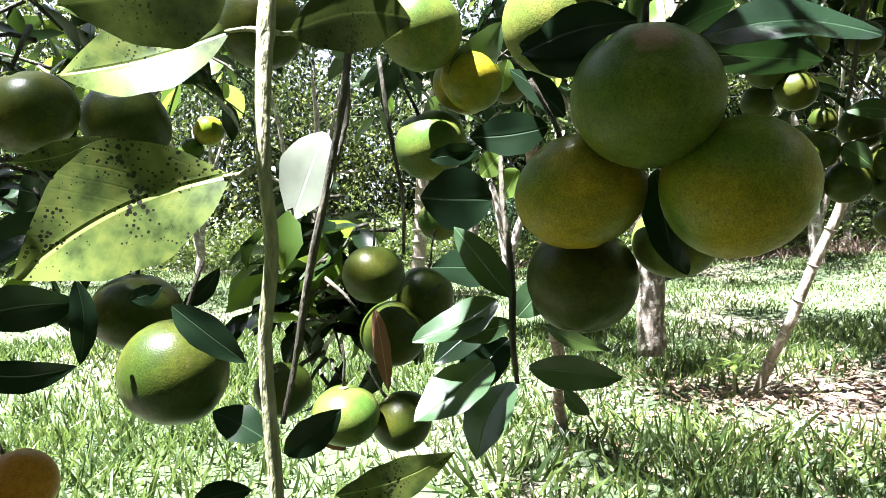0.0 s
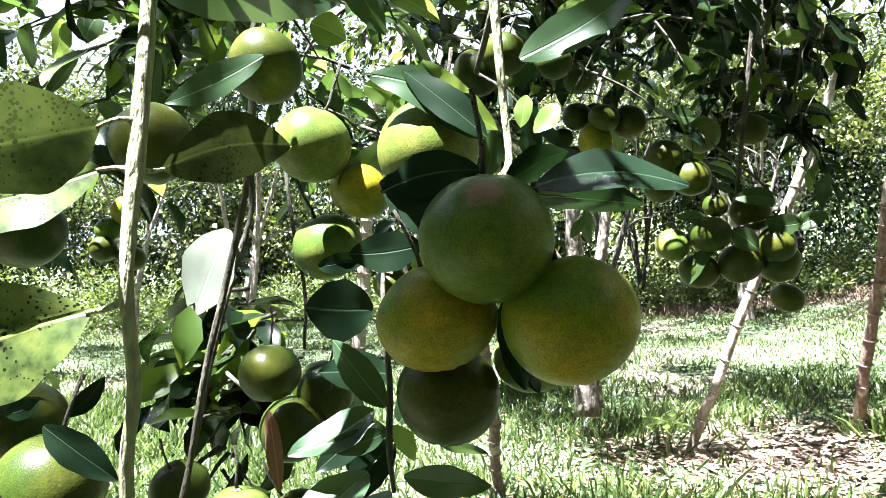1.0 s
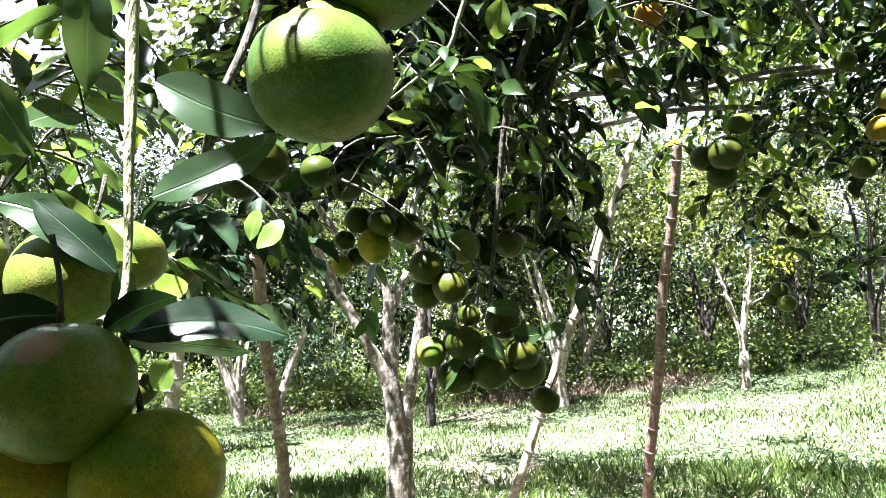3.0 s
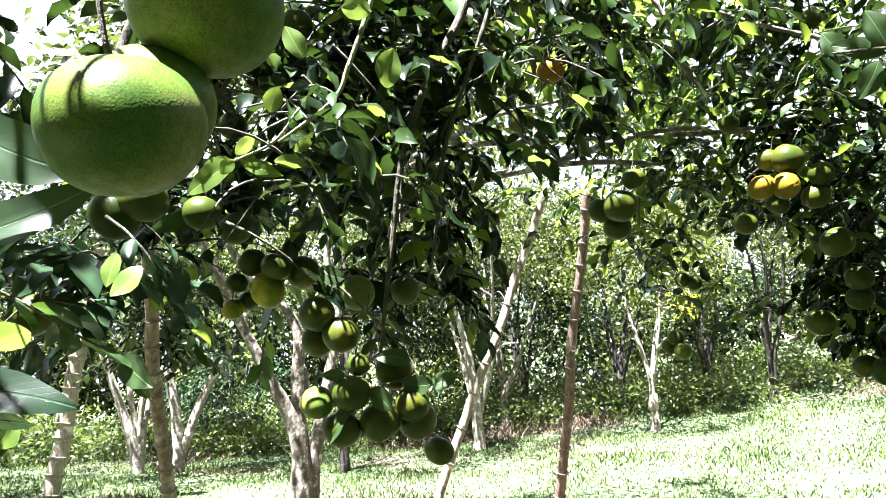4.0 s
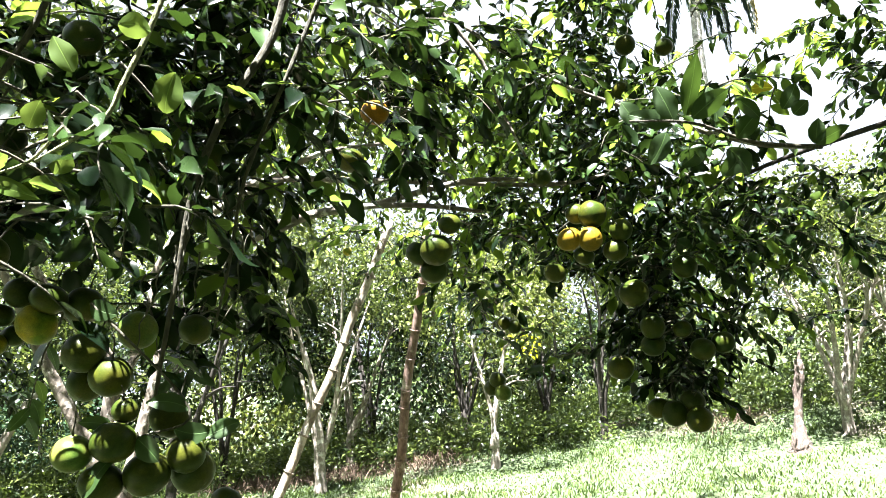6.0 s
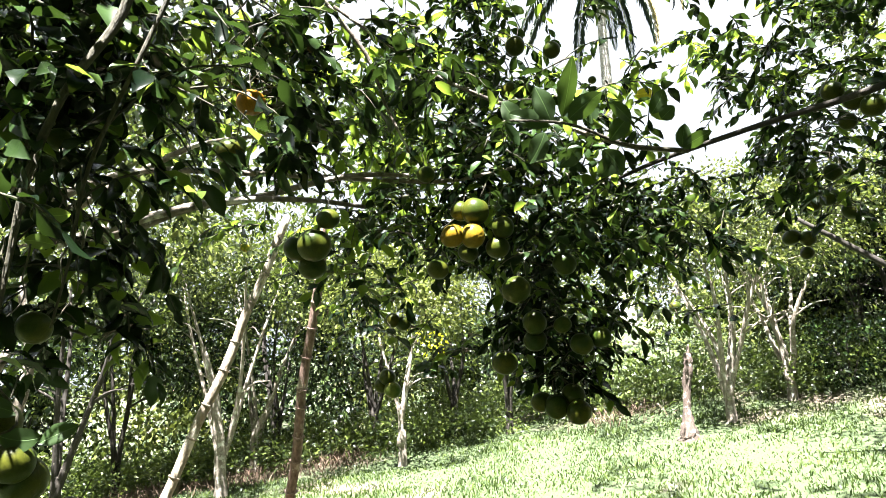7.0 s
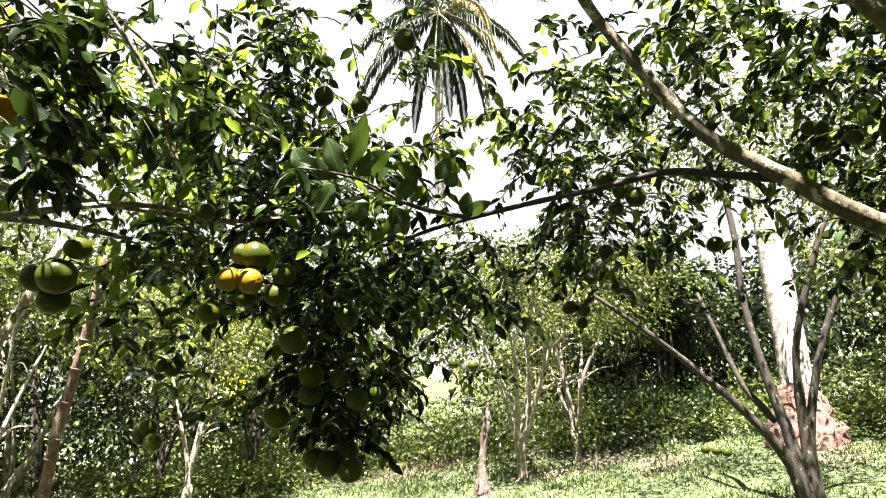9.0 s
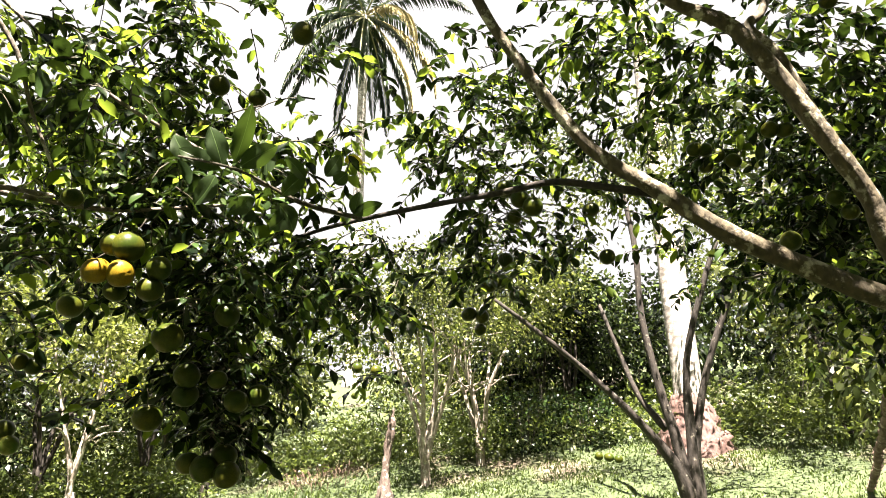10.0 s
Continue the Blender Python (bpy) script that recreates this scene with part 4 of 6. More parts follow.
RAIL_BRANCH = [(0.968, 2.098, 1.879, 0.0160), (1.098, 2.004, 1.942, 0.0160), (1.294, 1.865, 2.022, 0.0130), (1.436, 1.715, 2.042, 0.0108), (1.574, 1.576, 2.034, 0.0086), (1.724, 1.490, 2.024, 0.0067)]

CROSS_BRANCH = [(0.939, 2.311, 2.033, 0.0174), (1.057, 2.214, 2.129, 0.0163), (1.198, 2.056, 2.180, 0.0128), (1.465, 1.839, 2.179, 0.0104), (1.823, 1.624, 2.188, 0.0094), (2.070, 1.418, 2.188, 0.0082), (2.329, 1.182, 2.269, 0.0060)]

THIN_BRANCH_A = [(1.341, 1.483, 2.890, 0.0064), (1.485, 1.412, 2.662, 0.0064), (1.605, 1.345, 2.487, 0.0073), (1.677, 1.333, 2.329, 0.0055), (1.760, 1.306, 2.172, 0.0046)]

THIN_BRANCH_B = [(1.608, 1.541, 2.769, 0.0060), (1.766, 1.412, 2.614, 0.0060), (1.919, 1.279, 2.479, 0.0070), (2.147, 1.052, 2.332, 0.0080), (2.342, 0.849, 2.223, 0.0080), (2.469, 0.695, 2.192, 0.0090)]

LEFT_BRANCH_A = [(1.057, 2.212, 1.914, 0.0226), (1.216, 2.046, 1.990, 0.0196), (1.331, 1.946, 2.051, 0.0164), (1.459, 1.768, 2.064, 0.0128), (1.671, 1.535, 2.132, 0.0094), (1.838, 1.395, 2.139, 0.0077)]

LEFT_BRANCH_B = [(1.108, 2.552, 2.135, 0.0180), (1.258, 2.287, 2.255, 0.0140), (1.359, 2.112, 2.327, 0.0110), (1.426, 2.012, 2.347, 0.0080), (1.592, 1.786, 2.353, 0.0070)]

LIMB_A = [(2.959, -1.486, 1.608, 0.0384), (2.856, -1.166, 1.693, 0.0362), (2.749, -0.855, 1.801, 0.0327), (2.648, -0.623, 1.913, 0.0298), (2.568, -0.453, 2.005, 0.0289), (2.495, -0.299, 2.126, 0.0247), (2.457, -0.135, 2.263, 0.0219), (2.409, -0.024, 2.422, 0.0200), (2.333, 0.101, 2.640, 0.0179), (2.286, 0.186, 2.822, 0.0170), (2.209, 0.263, 3.092, 0.0147), (2.109, 0.412, 3.494, 0.0112)]

LIMB_B = [(2.508, -0.301, 2.122, 0.0154), (2.501, -0.154, 2.168, 0.0122), (2.521, 0.023, 2.230, 0.0115), (2.553, 0.223, 2.238, 0.0107), (2.594, 0.535, 2.255, 0.0093), (2.611, 0.873, 2.248, 0.0083), (2.644, 1.150, 2.231, 0.0071), (2.632, 1.333, 2.224, 0.0048)]

LIMB_C = [(3.201, -1.296, 1.230, 0.0463), (3.006, -1.065, 1.646, 0.0313), (2.878, -0.927, 1.984, 0.0290), (2.830, -0.898, 2.140, 0.0292), (2.767, -0.817, 2.308, 0.0298), (2.719, -0.731, 2.493, 0.0293), (2.633, -0.591, 2.722, 0.0256), (2.563, -0.397, 2.851, 0.0182), (2.499, -0.182, 3.092, 0.0143), (2.394, 0.085, 3.388, 0.0099)]

LIMB_D = [(2.795, -0.804, 2.372, 0.0217), (2.785, -0.766, 2.535, 0.0210), (2.752, -0.712, 2.685, 0.0188), (2.742, -0.649, 2.794, 0.0164), (2.788, -0.711, 2.889, 0.0154), (2.836, -0.792, 3.143, 0.0102)]

SIDE_STEM_A = [(9.111, -0.036, 0.942, 0.1208), (9.006, 0.081, 1.431, 0.0802), (8.779, 0.443, 1.969, 0.0478), (8.512, 0.944, 2.526, 0.0365), (8.247, 1.273, 2.846, 0.0316), (7.884, 1.879, 3.380, 0.0221)]

SIDE_STEM_B = [(9.111, -0.032, 1.002, 0.0932), (9.107, 0.055, 1.686, 0.0675), (9.100, 0.193, 2.421, 0.0500), (9.092, 0.300, 3.283, 0.0416), (9.094, 0.282, 4.123, 0.0376), (9.087, 0.364, 5.120, 0.0280)]

SIDE_STEM_C = [(9.112, -0.070, 0.972, 0.0929), (9.113, -0.102, 1.682, 0.0622), (9.015, -0.169, 2.659, 0.0419), (8.916, -0.489, 3.591, 0.0375), (8.908, -0.729, 4.146, 0.0253)]

SIDE_STEM_D = [(9.163, -0.099, 0.970, 0.0933), (9.214, -0.143, 1.685, 0.0580), (9.217, -0.373, 2.538, 0.0422), (9.211, -0.662, 3.214, 0.0378), (9.198, -0.915, 3.618, 0.0279), (9.140, -1.494, 3.710, 0.0197)]

SIDE_STEM_E = [(9.302, 0.170, 1.896, 0.0500), (9.379, 0.468, 2.330, 0.0364), (9.456, 0.694, 3.018, 0.0299), (9.533, 0.878, 3.600, 0.0254)]

NEAR_STEM_A = [(1.281, 4.263, 0.196, 0.0848), (1.258, 4.269, 0.570, 0.0710), (1.206, 4.282, 0.972, 0.0567), (1.003, 4.275, 1.344, 0.0377), (0.808, 4.309, 1.679, 0.0322), (0.598, 4.234, 2.037, 0.0279), (0.366, 4.252, 2.402, 0.0186)]

NEAR_STEM_B = [(1.314, 4.306, 0.237, 0.0673), (1.279, 4.315, 0.709, 0.0531), (1.205, 4.334, 1.233, 0.0424), (1.164, 4.343, 1.696, 0.0352), (0.865, 4.502, 2.019, 0.0280), (0.639, 4.532, 2.334, 0.0200)]

NEAR_STEM_C = [(1.335, 4.300, 0.237, 0.0673), (1.326, 4.303, 0.746, 0.0494), (1.380, 4.288, 1.235, 0.0387), (1.429, 4.274, 1.701, 0.0294), (1.345, 4.298, 2.179, 0.0239), (1.454, 4.266, 2.592, 0.0161)]

NEAR_STEM_D = [(1.219, 4.330, 0.931, 0.0344), (1.272, 4.420, 1.311, 0.0316), (1.253, 4.527, 1.472, 0.0304), (1.365, 4.499, 1.800, 0.0246)]

TALL_POLE = ((3.003, 4.041, 0.106), (2.659, 3.096, 2.535), 0.036, 0.028)

LEANING_POLE = ((1.837, 3.959, 0.039), (2.549, 3.332, 2.614), 0.031, 0.026)

SHORT_POLE = ((0.549, 3.341, 0.004), (0.20, 2.35, 1.86), 0.028, 0.024)

PALE_POLE = ((-0.45, 8.0, 0.0), (-0.25, 8.0, 3.4), 0.085, 0.07)

SPRAYS_LEFT = [
    (0.69, 1.31, 2.20, 16, 0.15, 0.30),
    (0.78, 1.38, 1.99, 14, 0.13, 0.30),
    (0.81, 1.41, 1.80, 6, 0.09, 0.20),
    (0.89, 1.46, 1.67, 4, 0.05, 0.15),
    (0.66, 1.55, 1.84, 5, 0.10, 0.20),
    (0.38, 1.60, 2.25, 14, 0.20, 0.30),
    (0.20, 1.85, 2.17, 10, 0.19, 0.30),
    (0.40, 1.65, 1.81, 6, 0.11, 0.20),
    (0.62, 1.59, 2.22, 14, 0.19, 0.30),
    (0.23, 1.52, 1.57, 6, 0.08, 0.25),
    (0.93, 1.39, 2.26, 10, 0.14, 0.30),
    (0.14, 1.84, 1.91, 8, 0.12, 0.25),
    (0.77, 1.60, 1.44, 2, 0.04, 0.12),
]

SPRAYS_MID = [
    (1.480, 1.670, 2.650, 12, 0.310, 0.350),
    (2.010, 1.810, 2.730, 6, 0.360, 0.350),
    (2.480, 1.770, 2.760, 6, 0.410, 0.350),
    (1.440, 1.540, 2.350, 6, 0.080, 0.250),
    (2.600, 1.540, 2.890, 6, 0.380, 0.350),
    (1.900, 1.630, 1.930, 7, 0.170, 0.250),
    (2.360, 1.900, 1.700, 4, 0.150, 0.250),
    (2.220, 1.500, 2.140, 9, 0.220, 0.250),
    (1.890, 1.780, 1.820, 6, 0.150, 0.250),
    (1.530, 2.140, 2.590, 9, 0.310, 0.300),
    (2.580, 1.290, 2.550, 4, 0.270, 0.350),
    (1.510, 2.410, 2.500, 6, 0.260, 0.300),
    (1.810, 1.960, 2.200, 6, 0.280, 0.200),
]

SPRAYS_BUNCH = [
    (2.39, 1.30, 2.17, 14, 0.20, 0.30),
    (2.57, 1.27, 1.96, 17, 0.18, 0.30),
    (2.64, 1.39, 1.71, 25, 0.14, 0.25),
    (2.70, 1.40, 1.53, 24, 0.10, 0.18),
    (2.65, 1.15, 2.13, 9, 0.26, 0.30),
    (2.87, 1.04, 2.11, 6, 0.22, 0.30),
    (2.21, 1.50, 2.25, 10, 0.20, 0.25),
    (2.08, 1.58, 2.12, 8, 0.17, 0.25),
    (2.51, 1.58, 1.69, 5, 0.09, 0.20),
    (2.86, 1.24, 1.77, 5, 0.12, 0.20),
    (2.21, 1.39, 2.47, 12, 0.25, 0.30),
    (2.01, 1.71, 2.04, 6, 0.15, 0.20),
    (3.10, 0.85, 2.23, 6, 0.23, 0.30),
]

SPRAYS_HIGH = [
    (1.270, 1.850, 2.710, 9, 0.310, 0.350),
    (1.470, 1.630, 2.300, 5, 0.110, 0.250),
    (1.320, 2.210, 2.560, 7, 0.250, 0.300),
    (1.970, 1.770, 3.080, 6, 0.370, 0.350),
    (2.350, 1.460, 3.040, 9, 0.280, 0.350),
    (2.360, 1.430, 2.730, 6, 0.190, 0.300),
    (2.180, 0.970, 2.400, 5, 0.160, 0.250),
    (2.320, 0.880, 2.200, 4, 0.160, 0.250),
    (3.440, 0.700, 3.350, 6, 0.330, 0.350),
    (3.550, 0.610, 2.930, 7, 0.290, 0.350),
    (3.750, 0.340, 3.260, 7, 0.380, 0.350),
    (2.390, 1.870, 3.140, 5, 0.280, 0.300),
    (1.840, 1.790, 2.700, 4, 0.230, 0.300),
]

SPRAYS_SIDE = [
    (3.34, 0.68, 2.98, 14, 0.26, 0.35),
    (3.51, 0.50, 2.73, 14, 0.23, 0.35),
    (3.62, 0.55, 2.41, 16, 0.17, 0.30),
    (3.40, 0.51, 3.30, 14, 0.27, 0.35),
    (3.91, 0.25, 2.55, 12, 0.27, 0.30),
    (3.41, -0.13, 3.34, 16, 0.33, 0.35),
    (3.51, -0.35, 3.02, 16, 0.32, 0.35),
    (3.47, -0.62, 2.81, 16, 0.25, 0.30),
    (3.11, -0.54, 3.06, 8, 0.23, 0.30),
    (3.34, -0.96, 2.90, 16, 0.26, 0.35),
    (3.61, -1.04, 2.57, 16, 0.22, 0.35),
    (3.74, -0.84, 2.61, 14, 0.26, 0.30),
    (3.67, 0.01, 2.81, 12, 0.26, 0.30),
    (3.77, -1.07, 3.38, 18, 0.31, 0.35),
]

SPRAYS_SIDE += [
    (3.87, -1.25, 3.01, 18, 0.24, 0.35),
    (3.88, -0.81, 3.12, 16, 0.29, 0.35),
    (4.15, -1.09, 2.41, 16, 0.25, 0.30),
    (4.15, -0.91, 2.53, 14, 0.26, 0.30),
    (3.99, -0.46, 2.76, 12, 0.27, 0.30),
    (3.68, -0.40, 3.52, 12, 0.33, 0.35),
    (4.48, -0.72, 2.34, 8, 0.28, 0.30),
    (4.69, -1.07, 2.16, 8, 0.25, 0.30),
]

SPRAYS_FAR = [
    (3.450, 1.500, 2.140, 12, 0.330, 0.350),
    (3.700, 1.320, 1.990, 4, 0.180, 0.300),
    (2.980, 1.450, 2.240, 12, 0.260, 0.350),
    (3.280, 1.200, 2.300, 10, 0.280, 0.350),
    (3.530, 1.020, 2.440, 9, 0.270, 0.350),
    (4.360, -0.880, 2.230, 7, 0.270, 0.300),
    (3.550, -1.020, 2.120, 7, 0.140, 0.300),
    (2.520, 1.610, 2.980, 10, 0.300, 0.350),
    (2.320, 1.750, 2.450, 7, 0.270, 0.300),
    (2.080, 1.840, 2.980, 10, 0.320, 0.350),
    (2.690, 1.180, 3.270, 7, 0.210, 0.300),
    (2.740, 0.980, 2.750, 6, 0.190, 0.300),
    (2.400, 1.000, 2.430, 7, 0.150, 0.250),
    (2.370, 2.030, 2.340, 12, 0.260, 0.300),
]

SPRAYS_FAR += [
    (2.49, 1.63, 2.15, 14, 0.20, 0.30),
    (2.50, 2.30, 2.01, 10, 0.19, 0.30),
    (2.19, 2.16, 2.67, 12, 0.26, 0.30),
    (2.71, 1.44, 2.37, 12, 0.22, 0.30),
    (1.93, 2.45, 2.28, 7, 0.21, 0.30),
    (2.06, 2.17, 2.34, 6, 0.21, 0.30),
]

SPRAYS_DARK = [
    (0.12, 1.25, 1.62, 5, 0.06, 0.20),
    (0.12, 1.27, 1.53, 7, 0.06, 0.20),
    (0.13, 1.35, 1.45, 7, 0.06, 0.20),
    (0.35, 1.61, 2.15, 7, 0.13, 0.28),
    (0.34, 1.71, 1.86, 5, 0.11, 0.25),
]

SPRAYS_TOP_LEFT = [
    (-0.15, 0.97, 1.73, 7, 0.10, 0.16),
    (-0.13, 1.12, 1.78, 6, 0.10, 0.16),
    (-0.25, 1.03, 1.71, 6, 0.10, 0.16),
    (-0.47, 0.99, 1.65, 7, 0.10, 0.16),
    (-0.48, 1.20, 1.72, 6, 0.10, 0.16),
    (-0.20, 1.32, 1.87, 6, 0.10, 0.16),
]

SPRAYS_UPPER_LEFT = [
    (-0.50, 0.73, 1.37, 4, 0.05, 0.10),
    (-0.53, 0.84, 1.27, 4, 0.05, 0.10),
    (-0.53, 0.74, 1.21, 4, 0.05, 0.10),
    (-0.57, 0.82, 1.16, 3, 0.05, 0.10),
    (-0.15, 1.18, 1.48, 4, 0.05, 0.10),
    (-0.25, 1.21, 1.25, 4, 0.05, 0.10),
]

SPRAYS_NEAR = [
    (-0.18, 1.13, 1.64, 14, 0.19, 0.30),
    (-0.41, 1.27, 1.74, 12, 0.17, 0.30),
    (0.60, 1.77, 1.92, 7, 0.18, 0.30),
    (0.86, 1.52, 1.91, 8, 0.16, 0.35),
    (0.90, 1.58, 1.67, 8, 0.11, 0.30),
    (0.26, 1.43, 1.85, 8, 0.14, 0.25),
    (-0.26, 1.04, 1.15, 6, 0.05, 0.11),
    (-0.19, 1.03, 1.04, 8, 0.06, 0.12),
    (0.53, 1.79, 1.76, 5, 0.13, 0.25),
    (0.82, 1.65, 1.61, 6, 0.12, 0.25),
    (-0.20, 0.87, 1.07, 9, 0.04, 0.09),
    (-0.18, 0.92, 1.14, 6, 0.05, 0.10),
    (-0.21, 0.86, 0.99, 6, 0.03, 0.08),
    (-0.69, 1.04, 1.42, 9, 0.08, 0.25),
]

SPRAYS_NEAR += [
    (-0.54, 1.24, 1.38, 4, 0.08, 0.20),
    (-0.70, 1.12, 1.13, 4, 0.06, 0.20),
]

SPRAYS_HOST_DARK = [
    (1.20, 1.42, 2.45, 9, 0.13, 0.25),
    (1.07, 1.38, 2.42, 8, 0.13, 0.25),
    (1.39, 1.44, 2.48, 8, 0.12, 0.25),
    (1.56, 1.47, 2.68, 7, 0.13, 0.25),
    (0.32, 1.31, 2.08, 8, 0.10, 0.2),
    (0.31, 1.38, 1.92, 7, 0.10, 0.2),
    (0.50, 1.40, 2.10, 7, 0.10, 0.2),
    (0.32, 1.44, 1.72, 5, 0.10, 0.2),
    (0.68, 1.41, 2.23, 6, 0.10, 0.2),
    (0.85, 1.23, 2.17, 7, 0.14, 0.25),
    (0.87, 1.30, 2.04, 7, 0.14, 0.25),
    (1.01, 1.26, 2.14, 7, 0.13, 0.25),
    (1.35, 1.41, 2.26, 8, 0.03, 0.10),
    (1.40, 1.45, 2.13, 8, 0.03, 0.10),
]

SPRAYS_COLUMN = [
    (2.32, 1.49, 3.16, 13, 0.16, 0.25),
    (2.42, 1.55, 2.99, 14, 0.16, 0.25),
    (2.52, 1.59, 2.83, 13, 0.15, 0.25),
    (2.52, 1.61, 2.58, 11, 0.16, 0.25),
    (3.16, 1.32, 2.31, 13, 0.16, 0.25),
    (3.49, 1.19, 2.30, 13, 0.16, 0.25),
    (2.91, 1.39, 2.16, 11, 0.15, 0.25),
    (2.73, 1.57, 2.08, 14, 0.10, 0.22),
    (2.81, 1.53, 1.93, 17, 0.10, 0.22),
    (2.82, 1.57, 1.76, 20, 0.09, 0.20),
    (2.85, 1.55, 1.62, 20, 0.08, 0.18),
    (2.84, 1.58, 1.51, 14, 0.06, 0.15),
]

SPRAYS_SIDE_DARK = [
    (4.14, 0.79, 3.14, 16, 0.20, 0.25),
    (4.09, 0.56, 3.32, 14, 0.20, 0.25),
    (4.24, 0.83, 2.89, 14, 0.18, 0.25),
    (4.07, 0.40, 3.41, 12, 0.20, 0.25),
    (4.10, -0.96, 2.72, 26, 0.22, 0.28),
    (4.15, -1.10, 2.50, 26, 0.22, 0.28),
    (4.08, -1.17, 2.92, 24, 0.22, 0.28),
    (4.31, -0.81, 2.47, 22, 0.20, 0.28),
    (4.33, -1.17, 2.19, 20, 0.20, 0.28),
    (3.81, -1.32, 3.14, 20, 0.22, 0.28),
    (4.12, 0.73, 2.66, 20, 0.14, 0.25),
    (4.19, 0.72, 2.47, 20, 0.12, 0.22),
]

SPRAYS_LEFT_FAR = [
    (0.45, 5.47, 1.96, 26, 0.30, 0.35),
    (0.61, 5.49, 1.64, 26, 0.30, 0.35),
    (0.30, 5.50, 1.71, 26, 0.30, 0.35),
    (0.11, 5.45, 2.10, 26, 0.30, 0.35),
]

SPRAYS_LIME = [
    (7.71, -0.13, 3.74, 4, 0.12, 0.20),
    (2.37, 2.15, 2.82, 9, 0.20, 0.28),
    (2.56, 2.04, 2.77, 9, 0.20, 0.28),
    (2.22, 2.20, 2.91, 8, 0.20, 0.28),
    (3.95, 0.03, 3.84, 10, 0.25, 0.30),
    (4.09, -0.20, 3.67, 8, 0.22, 0.30),
    (3.93, 1.70, 3.38, 7, 0.20, 0.25),
    (4.19, 1.42, 3.62, 8, 0.20, 0.25),
    (2.63, 2.31, 3.11, 9, 0.20, 0.28),
    (2.53, 2.58, 3.07, 8, 0.20, 0.28),
    (2.71, 2.55, 2.86, 8, 0.20, 0.25),
    (2.68, 2.16, 3.67, 6, 0.20, 0.30),
]

YOUNG_LEAF = [
    (0.351, 1.138, 1.702, 0.277, 1.165, 1.635, 0.042, -0.30, -0.95, -0.06),
    (0.351, 1.138, 1.702, 0.332, 1.134, 1.672, 0.026, 0.16, -0.99, 0.02),
    (0.360, 1.133, 1.704, 0.426, 1.080, 1.667, 0.028, -0.68, -0.70, -0.23),
    (0.354, 1.134, 1.712, 0.380, 1.109, 1.746, 0.026, 0.18, 0.85, 0.49),
    (0.414, 1.080, 1.691, 0.472, 1.035, 1.688, 0.027, 0.50, 0.59, 0.63),
    (0.369, 1.119, 1.689, 0.411, 1.076, 1.669, 0.022, -0.75, -0.61, -0.26),
    (0.342, 1.153, 1.710, 0.300, 1.178, 1.668, 0.028, -0.49, -0.87, -0.03),
    (0.400, 1.075, 1.781, 0.407, 1.059, 1.825, 0.036, -0.09, 0.93, 0.37),
]

YOUNG_LEAF += [
    (0.443, 1.023, 1.873, 0.407, 1.018, 1.925, 0.040, -0.11, -0.98, -0.18),
]

YOUNG_LEAF_HIGH = [
    (0.485, 0.934, 1.933, 0.531, 0.909, 1.924, 0.042, 0.49, 0.73, 0.48),
    (0.696, 1.131, 1.640, 0.740, 1.107, 1.635, 0.028, 0.48, 0.78, 0.39),
    (0.714, 1.108, 1.684, 0.752, 1.084, 1.690, 0.028, 0.42, 0.78, 0.46),
    (0.289, 1.325, 1.807, 0.240, 1.352, 1.812, 0.041, -0.49, -0.81, -0.33),
    (0.202, 1.253, 1.819, 0.154, 1.276, 1.839, 0.048, -0.48, -0.86, -0.19),
    (0.573, 0.941, 1.808, 0.577, 0.920, 1.874, 0.047, -0.07, -0.95, -0.30),
    (0.452, 1.032, 1.740, 0.445, 1.047, 1.702, 0.040, -0.30, -0.90, -0.30),
]

SPRIG_STEM = [(0.443, 1.026, 1.778, 0.0024), (0.410, 1.073, 1.725, 0.0025), (0.355, 1.136, 1.702, 0.0025), (0.299, 1.188, 1.676, 0.0020)]

SKY_LEAF = [
    (1.988, 0.905, 2.219, 1.935, 0.920, 2.321, 0.068, -0.780, -0.540, -0.320),
    (2.007, 0.875, 2.227, 1.974, 0.813, 2.392, 0.061, 0.480, 0.790, 0.390),
    (2.020, 0.862, 2.218, 2.062, 0.769, 2.285, 0.068, 0.710, 0.600, 0.380),
    (2.014, 0.902, 2.223, 1.918, 1.010, 2.263, 0.066, -0.760, -0.640, -0.090),
    (2.098, 0.828, 2.217, 2.061, 0.822, 2.321, 0.060, -0.700, -0.650, -0.290),
    (2.144, 0.795, 2.164, 2.165, 0.730, 2.233, 0.059, -0.760, -0.570, -0.310),
    (2.369, 0.668, 2.164, 2.357, 0.645, 2.237, 0.048, -0.860, -0.430, -0.280),
    (1.962, 1.000, 2.237, 1.912, 1.030, 2.307, 0.063, -0.710, -0.670, -0.220),
]

SKY_LEAF += [
    (2.169, 0.733, 2.215, 2.116, 0.772, 2.277, 0.043, 0.79, 0.45, 0.41),
]

